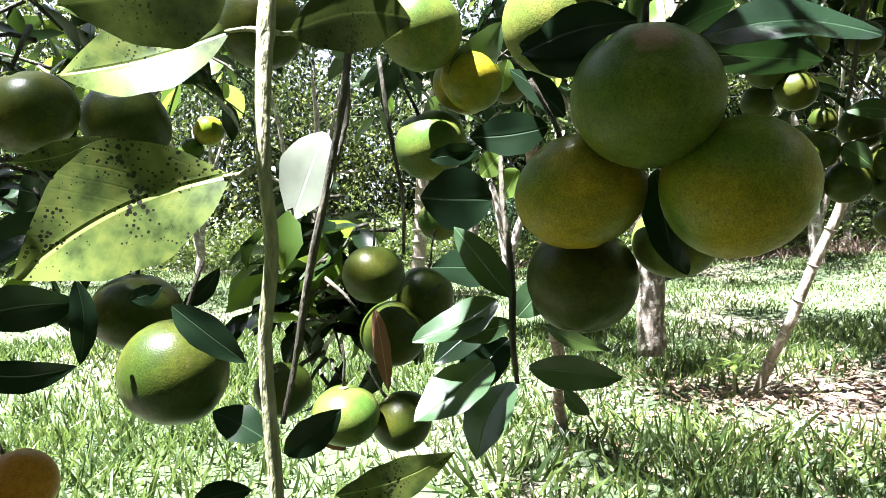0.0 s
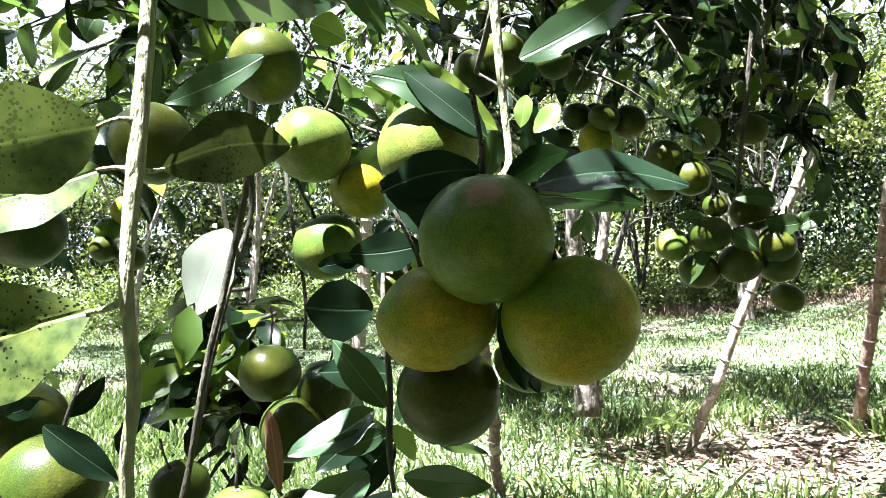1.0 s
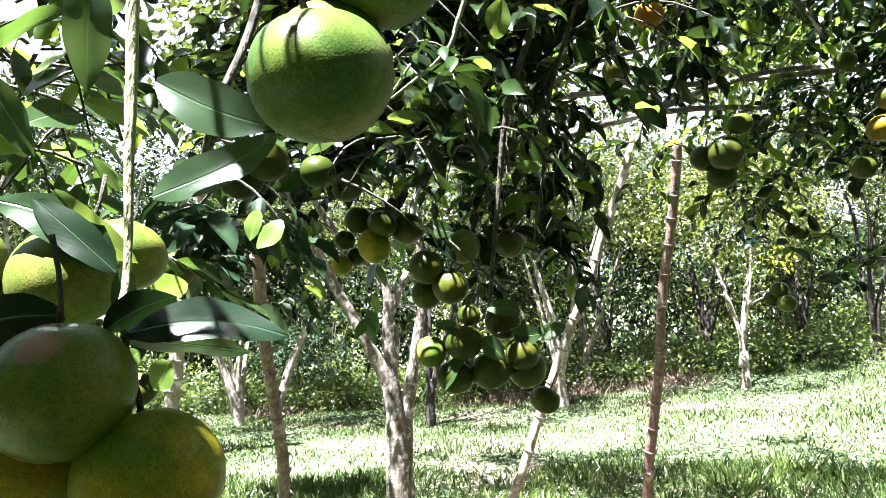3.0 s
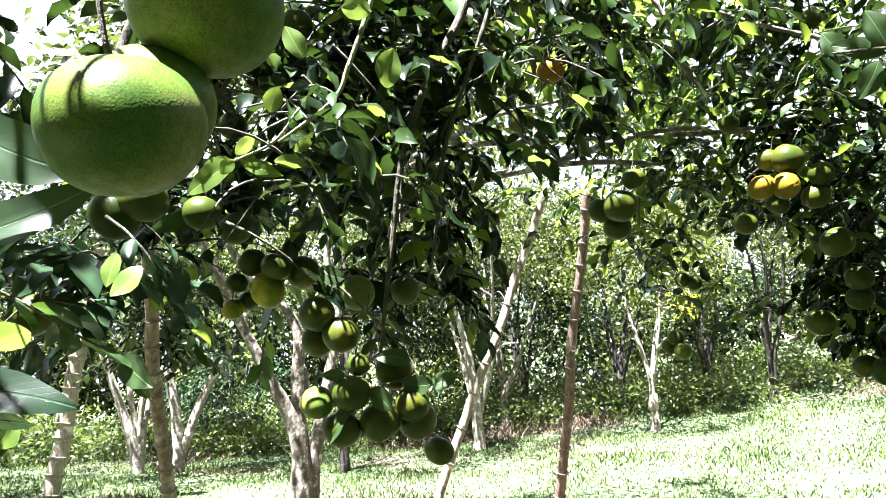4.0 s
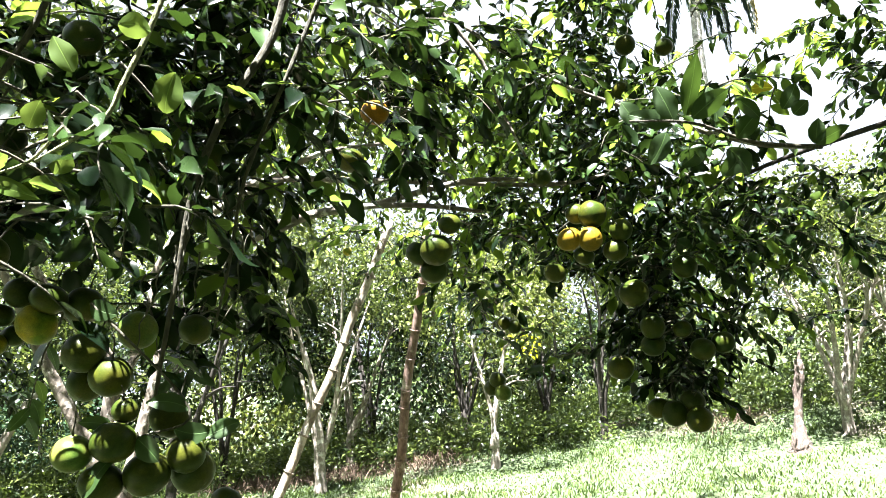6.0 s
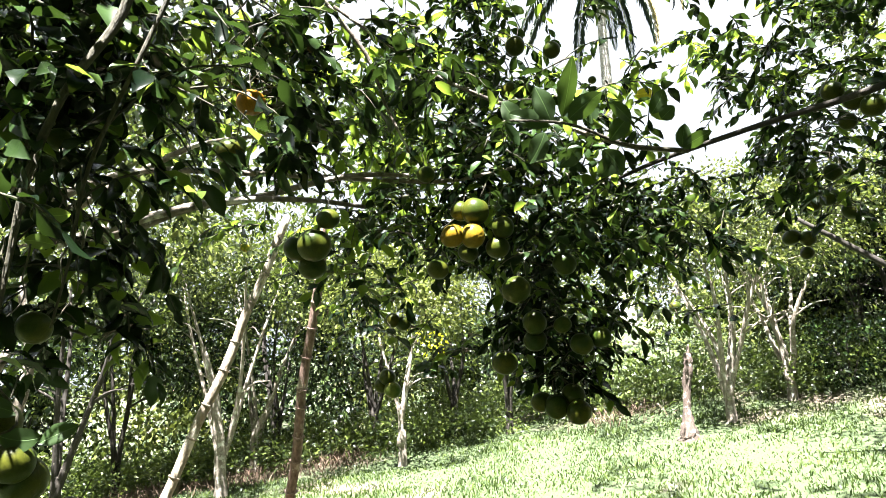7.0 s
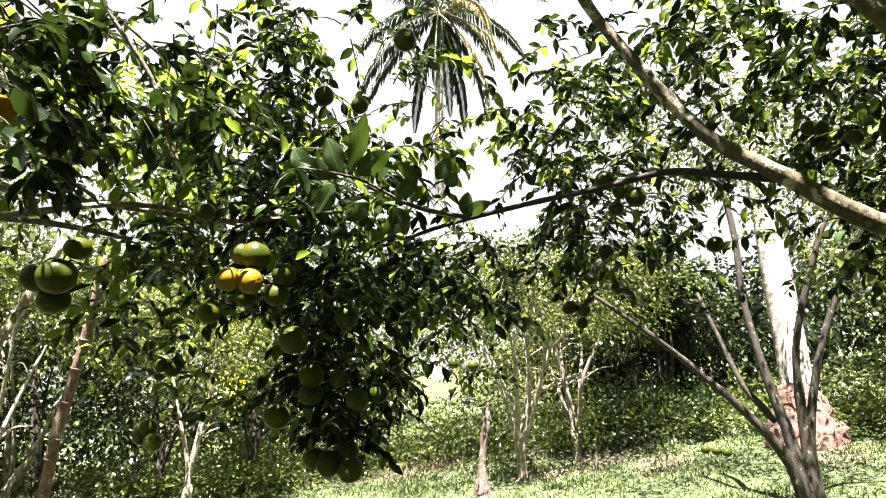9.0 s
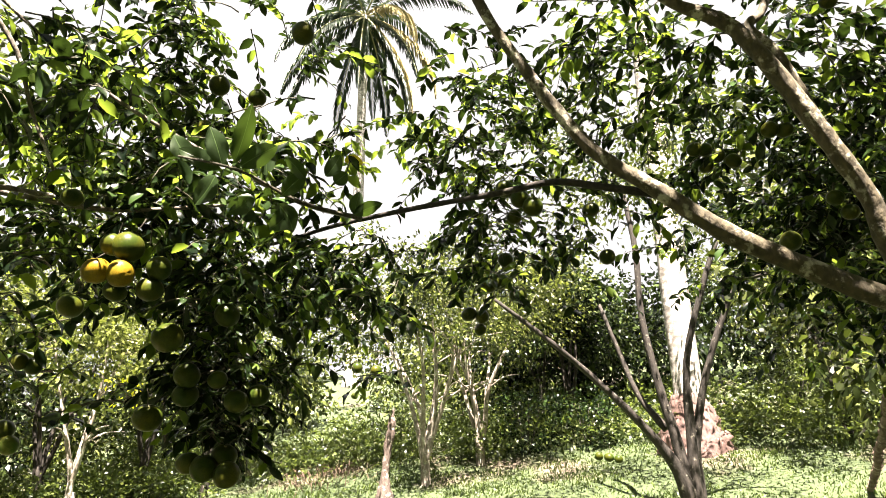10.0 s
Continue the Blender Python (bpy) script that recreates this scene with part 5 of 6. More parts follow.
SKY_LEAF_MORE = [
    (2.203, 0.679, 2.232, 2.208, 0.635, 2.301, 0.052, -0.800, -0.530, -0.280),
    (2.224, 0.660, 2.214, 2.237, 0.624, 2.248, 0.052, 0.660, 0.630, 0.410),
    (2.243, 0.836, 2.167, 2.227, 0.897, 2.095, 0.066, -0.780, -0.560, -0.290),
    (2.218, 0.865, 2.176, 2.273, 0.836, 2.094, 0.067, 0.830, 0.340, 0.430),
    (2.369, 0.668, 2.164, 2.410, 0.590, 2.209, 0.050, 0.560, 0.610, 0.560),
    (2.127, 0.894, 2.185, 2.100, 0.969, 2.115, 0.065, -0.740, -0.590, -0.340),
    (2.014, 0.949, 2.201, 2.003, 1.010, 2.115, 0.067, -0.910, -0.390, -0.160),
]

YELLOW_LEAF = [
    (3.304, 1.281, 2.939, 3.363, 1.204, 2.933, 0.066, 0.72, 0.52, 0.46),
]

SKY_STEM = [(2.427, 0.675, 2.172, 0.0078), (2.221, 0.778, 2.165, 0.0065), (2.063, 0.849, 2.200, 0.0045), (1.989, 0.906, 2.215, 0.0045), (1.924, 1.016, 2.237, 0.0036)]

SKY_LEAF = SKY_LEAF + SKY_LEAF_MORE
YOUNG_LEAF = YOUNG_LEAF + YOUNG_LEAF_HIGH

STUMP = [(9.396, 4.071, 0.988, 0.1193), (9.398, 4.068, 1.138, 0.0879), (9.399, 4.066, 1.382, 0.0645), (9.410, 4.043, 1.614, 0.0568), (9.422, 4.018, 1.889, 0.0614), (9.435, 3.991, 2.072, 0.0617), (9.436, 3.989, 2.210, 0.0496)]

LEFT_STEM_A = [(0.963, 10.583, -0.100, 0.1009), (0.875, 10.588, 0.456, 0.0784), (0.783, 10.592, 0.986, 0.0712), (0.626, 10.599, 1.525, 0.0557), (0.434, 10.603, 2.228, 0.0401)]

LEFT_STEM_B = [(0.943, 10.584, 0.231, 0.0704), (1.071, 10.575, 0.753, 0.0638), (1.290, 10.557, 1.377, 0.0573), (1.567, 10.527, 1.952, 0.0504), (1.748, 10.504, 2.466, 0.0386)]

LEFT_STEM_C = [(0.430, 10.603, -0.102, 0.0830), (0.256, 10.604, 0.479, 0.0759), (0.015, 10.600, 1.067, 0.0609), (-0.268, 10.590, 1.731, 0.0457)]

PALE_STEM_A = [(5.248, 9.303, 0.221, 0.1137), (5.211, 9.323, 0.555, 0.0881), (5.153, 9.353, 1.151, 0.0804), (5.043, 9.409, 1.853, 0.0635), (4.865, 9.496, 2.483, 0.0413)]

PALE_STEM_B = [(6.609, 10.821, 0.414, 0.0838), (6.569, 10.844, 0.817, 0.0686), (6.584, 10.835, 1.227, 0.0638), (6.784, 10.718, 1.645, 0.0429)]

SHOOT_TOPS = [(0.702, 1.126, 1.814, 0.15), (0.726, 1.140, 1.799, 0.15), (0.736, 1.111, 1.754, 0.15), (0.685, 1.119, 1.748, 0.15), (0.680, 1.149, 1.695, 0.15), (0.766, 1.136, 1.730, 0.15), (0.787, 1.136, 1.684, 0.15), (0.669, 1.157, 1.648, 0.15), (0.726, 1.106, 1.668, 0.15), (0.661, 1.182, 1.617, 0.15), (0.706, 1.127, 1.634, 0.15), (0.629, 1.185, 1.590, 0.15), (0.776, 1.154, 1.813, 0.15), (0.683, 1.149, 1.856, 0.15)]

LOW_POLE = ((9.973, -1.980, 1.173), (6.136, -1.571, 1.902), 0.035, 0.030)

SEEDLING = (1.667, 3.887, 0.032)

# leaf clumps added sunward of the fruit bunches to keep sun off them
SPRAYS_SHADE = [
    (0.42, 1.20, 1.74, 8, 0.13, 0.22),
    (0.54, 1.17, 1.75, 10, 0.13, 0.22),
    (0.51, 1.23, 1.85, 8, 0.13, 0.22),
    (0.40, 1.26, 1.90, 7, 0.13, 0.22),
    (0.31, 1.53, 2.02, 7, 0.13, 0.22),
    (1.80, 1.19, 2.46, 8, 0.13, 0.22),
    (2.11, 1.21, 2.30, 8, 0.13, 0.22),
    (2.28, 1.13, 2.15, 9, 0.13, 0.22),
    (2.19, 1.06, 2.38, 8, 0.13, 0.22),
    (2.37, 1.26, 2.02, 8, 0.13, 0.22),
    (1.29, 1.32, 2.29, 6, 0.13, 0.22),
]

SUN_GAPS = [
    (-0.077, 0.643, 1.360, 0.052),
    (0.035, 0.564, 1.356, 0.042),
    (-0.293, 0.535, 1.058, 0.042),
    (-0.251, 0.537, 1.072, 0.040),
    (-0.143, 0.690, 0.959, 0.037),
    (-0.100, 0.709, 0.940, 0.034),
    (-0.228, 0.808, 1.216, 0.072),
    (-0.241, 0.406, 1.214, 0.064),
    (-0.273, 0.392, 1.160, 0.064),
    (-0.216, 0.403, 1.168, 0.064),
    (-0.244, 0.430, 1.267, 0.064),
    (-0.054, 0.517, 1.050, 0.052),
    (-0.010, 0.516, 1.033, 0.052),
    (-0.088, 0.721, 1.252, 0.042),
    (0.050, 0.640, 1.366, 0.062),
    (0.238, 0.323, 1.527, 0.052),
    (0.122, 0.431, 1.455, 0.040),
    (0.096, 0.441, 1.446, 0.042),
    (0.109, 0.455, 1.401, 0.042),
    (0.009, 0.550, 1.337, 0.042),
    (0.055, 0.500, 1.430, 0.052),
    (0.616, 1.254, 1.418, 0.022),
]

SUN_GAPS += [
    (0.512, 1.516, 1.593, 0.030),
    (0.629, 1.218, 1.345, 0.022),
    (0.201, 1.166, 1.629, 0.026),
    (0.306, 1.216, 1.631, 0.030),
    (0.383, 1.169, 1.740, 0.085),
    (0.513, 0.942, 1.845, 0.072),
    (0.691, 1.206, 1.637, 0.040),
    (1.981, 1.283, 2.005, 0.030),
    (2.213, 1.262, 1.809, 0.026),
    (1.977, 1.215, 2.028, 0.030),
    (2.505, 1.125, 1.628, 0.032),
    (2.315, 1.160, 2.376, 0.140),
    (2.106, 0.922, 2.351, 0.160),
    (2.386, -0.040, 2.200, 0.082),
]

SUN_GAPS_FAR = [
    (2.530, -0.480, 1.984, 0.092),
    (2.685, -0.775, 2.330, 0.102),
    (2.808, -0.893, 2.132, 0.102),
    (2.477, -0.270, 2.142, 0.072),
    (2.654, 3.128, 2.333, 0.142),
    (2.618, 3.217, 1.829, 0.182),
    (2.601, 3.310, 1.257, 0.162),
    (2.570, 3.412, 0.652, 0.142),
    (2.256, 3.555, 1.780, 0.182),
    (1.962, 3.775, 0.964, 0.162),
    (0.421, 3.536, 0.945, 0.162),
    (0.292, 3.270, 1.571, 0.162),
    (0.078, 0.929, 1.355, 0.072),
    (0.025, 0.944, 1.366, 0.062),
    (0.055, 1.169, 1.224, 0.072),
    (0.013, 1.072, 1.250, 0.062),
    (0.202, 0.846, 1.425, 0.082),
    (-0.532, 1.336, 1.341, 0.072),
    (0.020, 0.537, 1.335, 0.082),
    (-0.005, 0.557, 1.325, 0.072),
    (0.080, 0.589, 1.354, 0.082),
]

SUN_GAPS_FAR += [
    (-0.079, 0.658, 1.350, 0.052),
    (0.186, 0.402, 1.293, 0.045),
    (0.155, 0.405, 1.295, 0.030),
    (0.360, 0.944, 1.369, 0.062),
    (0.422, 0.942, 1.346, 0.072),
    (0.214, 3.486, 1.936, 0.182),
    (0.254, 3.668, 1.631, 0.182),
    (0.321, 3.856, 1.251, 0.182),
    (-1.965, 3.354, -0.001, 0.550),
    (-1.224, 2.849, -0.000, 0.550),
    (-0.703, 4.838, -0.002, 0.300),
    (0.944, 11.245, 0.009, 0.400),
    (0.305, 11.661, 0.000, 0.550),
    (3.738, 7.081, 0.165, 0.300),
]

SUN_GAPS_GRASS = [
    (0.207, 0.348, 1.481, 0.080),
    (0.247, 0.390, 1.599, 0.080),
    (1.272, 1.430, 2.250, 0.100),
    (-0.550, 1.370, 1.360, 0.110),
    (-2.613, 3.947, 0.000, 0.550),
    (-1.299, 2.848, 0.000, 0.550),
    (-2.985, 5.616, 0.000, 0.550),
    (-2.266, 6.762, 0.000, 0.550),
    (-1.748, 2.669, 0.000, 0.550),
    (-0.629, 2.794, 0.000, 0.550),
]

SUN_GAPS = SUN_GAPS + SUN_GAPS_FAR + SUN_GAPS_GRASS

OPENINGS = [
    (0.288, 1.376, 1.840, 0.140),
    (0.373, 1.324, 1.844, 0.140),
    (0.255, 1.409, 1.792, 0.100),
    (0.287, 1.126, 1.750, 0.080),
    (0.358, 1.083, 1.754, 0.080),
    (0.431, 1.420, 1.563, 0.140),
    (-0.458, 1.133, 1.311, 0.140),
    (3.456, 0.475, 2.302, 0.200),
    (3.573, 0.453, 2.170, 0.140),
    (3.599, 1.380, 1.889, 0.120),
    (0.369, 1.223, 1.592, 0.120),
    (1.214, 1.367, 2.183, 0.130),
    (1.150, 1.265, 2.120, 0.130),
    (1.095, 1.160, 2.060, 0.110),
]



def open_to_sun(p):
    """Which places lie clear of the openings through which the sun reaches the near branches."""
    clear, s = np.ones(len(p), bool), np.array(SUN)
    for x, y, z, wide in SUN_GAPS:
        d = p - np.array([x, y, z])
        along = d @ s
        clear &= (along < 0.12) | (np.linalg.norm(d - along[:, None] * s, axis=1) > wide)
    return clear


# the tree beside the path: stems that show at close range
base = (1.36, 4.5)
near_tree = thing("orange_tree", (*base, float(height(*base)) - 0.03), "grey mottled orange tree with forking stems and lichen", "tree", "orchard trees")
for k, line in enumerate((NEAR_STEM_A, NEAR_STEM_B, NEAR_STEM_C, NEAR_STEM_D)):
    limb("limb", line, BARK_GREY, near_tree, 10, 0.09, 5, seed=k)
pos, way, face = crown_cloud(8000, (1.2, 4.6, 3.3), (1.7, 1.6, 1.1), 130, 0.16, 21)
k = len(pos)
over = crown_cloud(2800, (2.9, 4.3, 3.5), (1.7, 1.4, 0.7), 36, 0.15, 23)
pos, way, face = (np.vstack(c) for c in zip((pos, way, face), over))
keep = open_to_sun(pos)
pos, way, face = pos[keep], way[keep], face[keep]
k = len(pos)
me = leaves("foliage", pos, way, face, 0.085 * r.uniform(0.7, 1.25, k), 0.021 * r.uniform(0.8, 1.2, k), FAR_LEAF, PLAIN_T, PLAIN_F, np.array(near_tree.location))
tagged(part("foliage", me, near_tree), kind="stuff")

side_tree = thing("orange_tree", SIDE_STEM_A[0][:3], "old orange tree with dark spreading stems beside a palm", "tree", "orchard trees")
for k, line in enumerate((SIDE_STEM_A, SIDE_STEM_B, SIDE_STEM_C, SIDE_STEM_D, SIDE_STEM_E)):
    limb("limb", line, BARK, side_tree, 9, 0.07, 4, seed=10 + k)
sx, sy, sz = SIDE_STEM_A[0][:3]
pos, way, face = crown_cloud(5600, (sx - 0.2, sy, sz + 4.0), (2.0, 2.0, 1.3), 80, 0.18, 22)
k = len(pos)
me = leaves("foliage", pos, way, face, 0.09 * r.uniform(0.7, 1.25, k), 0.022 * r.uniform(0.8, 1.2, k), FAR_LEAF, PLAIN_T, PLAIN_F, np.array(side_tree.location))
tagged(part("foliage", me, side_tree), kind="stuff")

# ---- palms ----


def palm(x, y, tall, r0, r1, fronds, reach, seed, label, lean=(0, 0)):
    q = np.random.default_rng(seed)
    z = float(height(x, y))
    ob = thing("coconut_palm", (x, y, z - 0.05), label, "palm tree")
    pts = [(x, y, z - 0.2, r0 * 1.5), (x, y, z + 0.25, r0 * 1.2), (x, y, z + 0.8, r0)]
    for s in np.linspace(0.15, 1, 24):
        pts.append((x + lean[0] * s * s, y + lean[1] * s * s, z + tall * s, r0 + (r1 - r0) * s + (0.012 if int(s * 100) % 2 else 0)))
    limb("trunk", pts, PALM_BARK, ob, 12, 0.03, 2, seed=seed)
    top = np.array([x + lean[0], y + lean[1], z + tall])
    for k in range(fronds):
        tier = k % 3
        a = 6.283 * k / fronds + (0.0, 0.35, 0.7)[tier] + q.normal(0, 0.12)
        lift, bend = ((-0.62, 0.8), (0.1, 1.4), (0.85, 1.7))[tier]
        lift += q.normal(0, 0.12)
        line = [top]
        for s in np.linspace(0, 1, 14)[1:]:
            e = lift - bend * s
            line.append(line[-1] + reach / 13 * np.array([math.cos(e) * math.cos(a), math.cos(e) * math.sin(a), math.sin(e)]))
        line = np.array(line)
        dry = tier == 1 and math.cos(a + 1.19) > 0.5
        frond = part("frond", mesh_of("frond", *[np.array(v) - np.array(ob.location) if i == 0 else v for i, v in enumerate(tube(np.c_[line, np.linspace(0.045, 0.008, 14)], 5, 0.0))], PALM_DRY if dry else STEM_GREEN), ob)
        m = 90
        s = np.linspace(0.08, 1, m).repeat(2)
        i = np.clip((s * 13).astype(int), 0, 12)
        f = (s * 13 - i)[:, None]
        base_ = line[i] * (1 - f) + line[i + 1] * f
        along = unit(line[i + 1] - line[i])
        side_ = unit(np.cross(along, np.array([0, 0, 1.0]))) * np.tile([1, -1], m)[:, None]
        way_ = side_ * 0.8 + along * 0.7 + np.array([0, 0, -0.8]) + q.normal(0, 0.12, (2 * m, 3))
        length_ = reach * 0.14 * np.sin(np.pi * np.clip(s * 0.9 + 0.1, 0, 1)) ** 0.6 * q.uniform(0.8, 1.1, 2 * m)
        me_ = leaves("leaflet", base_, way_, np.tile([0, 0, 1.0], (2 * m, 1)) + side_ * 0.3, length_, np.full(2 * m, 0.036), PALM_DRY if dry else PALM_LEAF, PLAIN_T, PLAIN_F, np.array(ob.location))
        tagged(part("leaflet", me_, frond), kind="stuff")
    return ob


palm(21.46, 11.55, 16.3, 0.26, 0.15, 21, 5.6, 61, "tall coconut palm with drooping dark fronds and a pale trunk")
white_palm = palm(12.21, -0.06, 17.0, 0.24, 0.16, 22, 4.2, 62, "coconut palm with a thick whitish trunk and swollen root base")

x, y, z = white_palm.location
limb("root_mass", [(x, y, z - 0.15, 0.62), (x, y, z + 0.12, 0.55), (x, y, z + 0.4, 0.43), (x, y, z + 0.7, 0.33), (x, y, z + 0.9, 0.25)], ROOT_BARK, white_palm, 22, 0.09, 3, "purple-brown mat of swollen roots", seed=9)

# ---- props that hold up the branches ----


def prop_pole(row, mat, label, rings=0.17, seed=0):
    a, b, r0, r1 = Vector(row[0]), Vector(row[1]), row[2], row[3]
    q = random.Random(seed)
    ob = thing("prop_pole", a, label, "pole", "props under the branches")
    d = b - a
    pts = []
    for k in range(13):
        s = k / 12
        p = a + d * s - d.normalized() * (0.12 if k == 0 else 0)
        pts.append((p.x + q.gauss(0, 0.008), p.y + q.gauss(0, 0.008), p.z, r0 + (r1 - r0) * s))
    limb("shaft", pts, mat, ob, 12, 0.03, 3, seed=seed)
    ring = []
    sides = 12
    for h, k in ((-0.3, 1.0), (-0.02, 1.14), (0.14, 1.34), (0.2, 1.0)):
        for j in range(sides):
            t = 2 * math.pi * j / sides
            w = k * (1 + (0.16 if j == 0 and k > 1.1 else 0))
            ring.append((w * math.cos(t), w * math.sin(t), h))
    faces_ = [(i * sides + j, i * sides + (j + 1) % sides, (i + 1) * sides + (j + 1) % sides, (i + 1) * sides + j) for i in range(3) for j in range(sides)]
    me = mesh_of("node_ring", ring, faces_, mat)
    line = smooth_line(pts, 3)
    n = int(d.length / rings)
    turn = d.to_track_quat("Z", "Y")
    for k in range(1, n):
        s = (k + q.uniform(-0.18, 0.18)) / n
        i = s * (len(line) - 1)
        p = line[int(i)] * (1 - i % 1) + line[min(int(i) + 1, len(line) - 1)] * (i % 1)
        o = part("node_ring", me, ob)
        o.matrix_basis = Matrix.LocRotScale(Vector(p[:3]) - a, turn @ Euler((0, 0, q.uniform(0, 6.28))).to_quaternion(), Vector((p[3], p[3], p[3] * 1.0)))
    return ob


prop_pole(TALL_POLE, POLE_BROWN, "ringed brown stem propping up a branch, standing on grass", 0.17, 1)
prop_pole(LEANING_POLE, POLE_PALE, "pale weathered stem leaning under the branches", 0.2, 2)
prop_pole(SHORT_POLE, POLE_PINK, "ringed reddish brown stem standing on the grass", 0.1, 3)
prop_pole(PALE_POLE, POLE_PALE, "pale ringed stem beside the far orange trees", 0.17, 4)

# ---- the two trees overhead ----
host = thing("orange_tree", (-1.7, -1.2, 0.0), "orange tree whose fruit-laden branches hang over the path", "tree", "orchard trees")
limb("trunk", [(-1.7, -1.2, -0.1, 0.13), (-1.68, -1.18, 0.3, 0.10), (-1.6, -1.1, 1.0, 0.085)], BARK_PALE, host, 12, 0.07, 4, "")
for k, line in enumerate([
    [(-1.6, -1.1, 0.95, 0.07), (-1.3, -0.7, 1.7, 0.055), (-1.1, 0.1, 2.3, 0.04), (-0.75, 1.0, 2.65, 0.03), (0.1, 1.9, 2.9, 0.018)],
    [(-1.6, -1.1, 0.95, 0.06), (-1.5, -0.6, 1.8, 0.045), (-1.2, 0.3, 2.3, 0.035), (-0.7, 1.1, 2.4, 0.022), (-0.3, 1.8, 2.4, 0.012)],
    [(-1.6, -1.1, 0.95, 0.06), (-1.1, -1.0, 1.9, 0.045), (-0.3, -0.6, 2.6, 0.035), (0.5, 0.1, 2.9, 0.022), (1.1, 0.9, 3.0, 0.012)],
    [(-1.6, -1.1, 0.95, 0.05), (-2.0, -1.5, 1.9, 0.04), (-2.3, -1.7, 2.7, 0.02)],
]):
    limb("limb", line, BARK_PALE, host, 9, 0.06, 4, seed=k)
right_tree = thing("orange_tree", (3.35, -2.2, float(height(3.35, -2.2)) - 0.02), "spreading orange tree with mottled grey limbs", "tree", "orchard trees")
root = (3.35, -2.2, float(height(3.35, -2.2)))
limb("trunk", [(*root[:2], root[2] - 0.1, 0.15), (root[0], root[1], root[2] + 0.3, 0.11), (root[0] - 0.03, root[1] + 0.08, root[2] + 0.75, 0.1)], BARK_PALE, right_tree, 12, 0.07, 4)
joint = (root[0] - 0.03, root[1] + 0.08, root[2] + 0.7, 0.085)
limb("limb", [joint] + LIMB_A, BARK_PALE, right_tree, 12, 0.05, 5, seed=31)
limb("limb", [joint] + LIMB_C, BARK_PALE, right_tree, 12, 0.05, 5, seed=32)
limb("limb", LIMB_B, BARK, right_tree, 9, 0.05, 5, seed=33)
limb("limb", LIMB_D, BARK_PALE, right_tree, 9, 0.05, 5, seed=34)
for k, line in enumerate((RAIL_BRANCH, CROSS_BRANCH, THIN_BRANCH_A, THIN_BRANCH_B, LEFT_BRANCH_A, LEFT_BRANCH_B)):
    limb("branch", line, BARK_GREY, right_tree if k in (3,) else host, 7, 0.05, 5, seed=50 + k)
for k, line in enumerate((DROOP_A, DROOP_B, DROOP_C, DROOP_D)):
    limb("branch", line, STEM_GREEN if k == 1 else TWIG, host, 7, 0.05, 5, seed=60 + k)


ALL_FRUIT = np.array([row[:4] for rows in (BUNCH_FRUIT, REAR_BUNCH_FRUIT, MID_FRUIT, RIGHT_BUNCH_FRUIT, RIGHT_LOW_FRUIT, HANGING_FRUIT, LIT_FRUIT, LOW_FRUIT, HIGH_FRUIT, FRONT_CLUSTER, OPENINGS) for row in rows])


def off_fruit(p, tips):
    """Which leaves leave room for the fruit and the small openings, thinned so that the fruit shows."""
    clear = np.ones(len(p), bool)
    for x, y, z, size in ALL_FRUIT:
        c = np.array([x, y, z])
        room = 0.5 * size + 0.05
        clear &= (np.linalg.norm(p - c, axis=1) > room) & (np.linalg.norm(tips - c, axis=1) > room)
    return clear


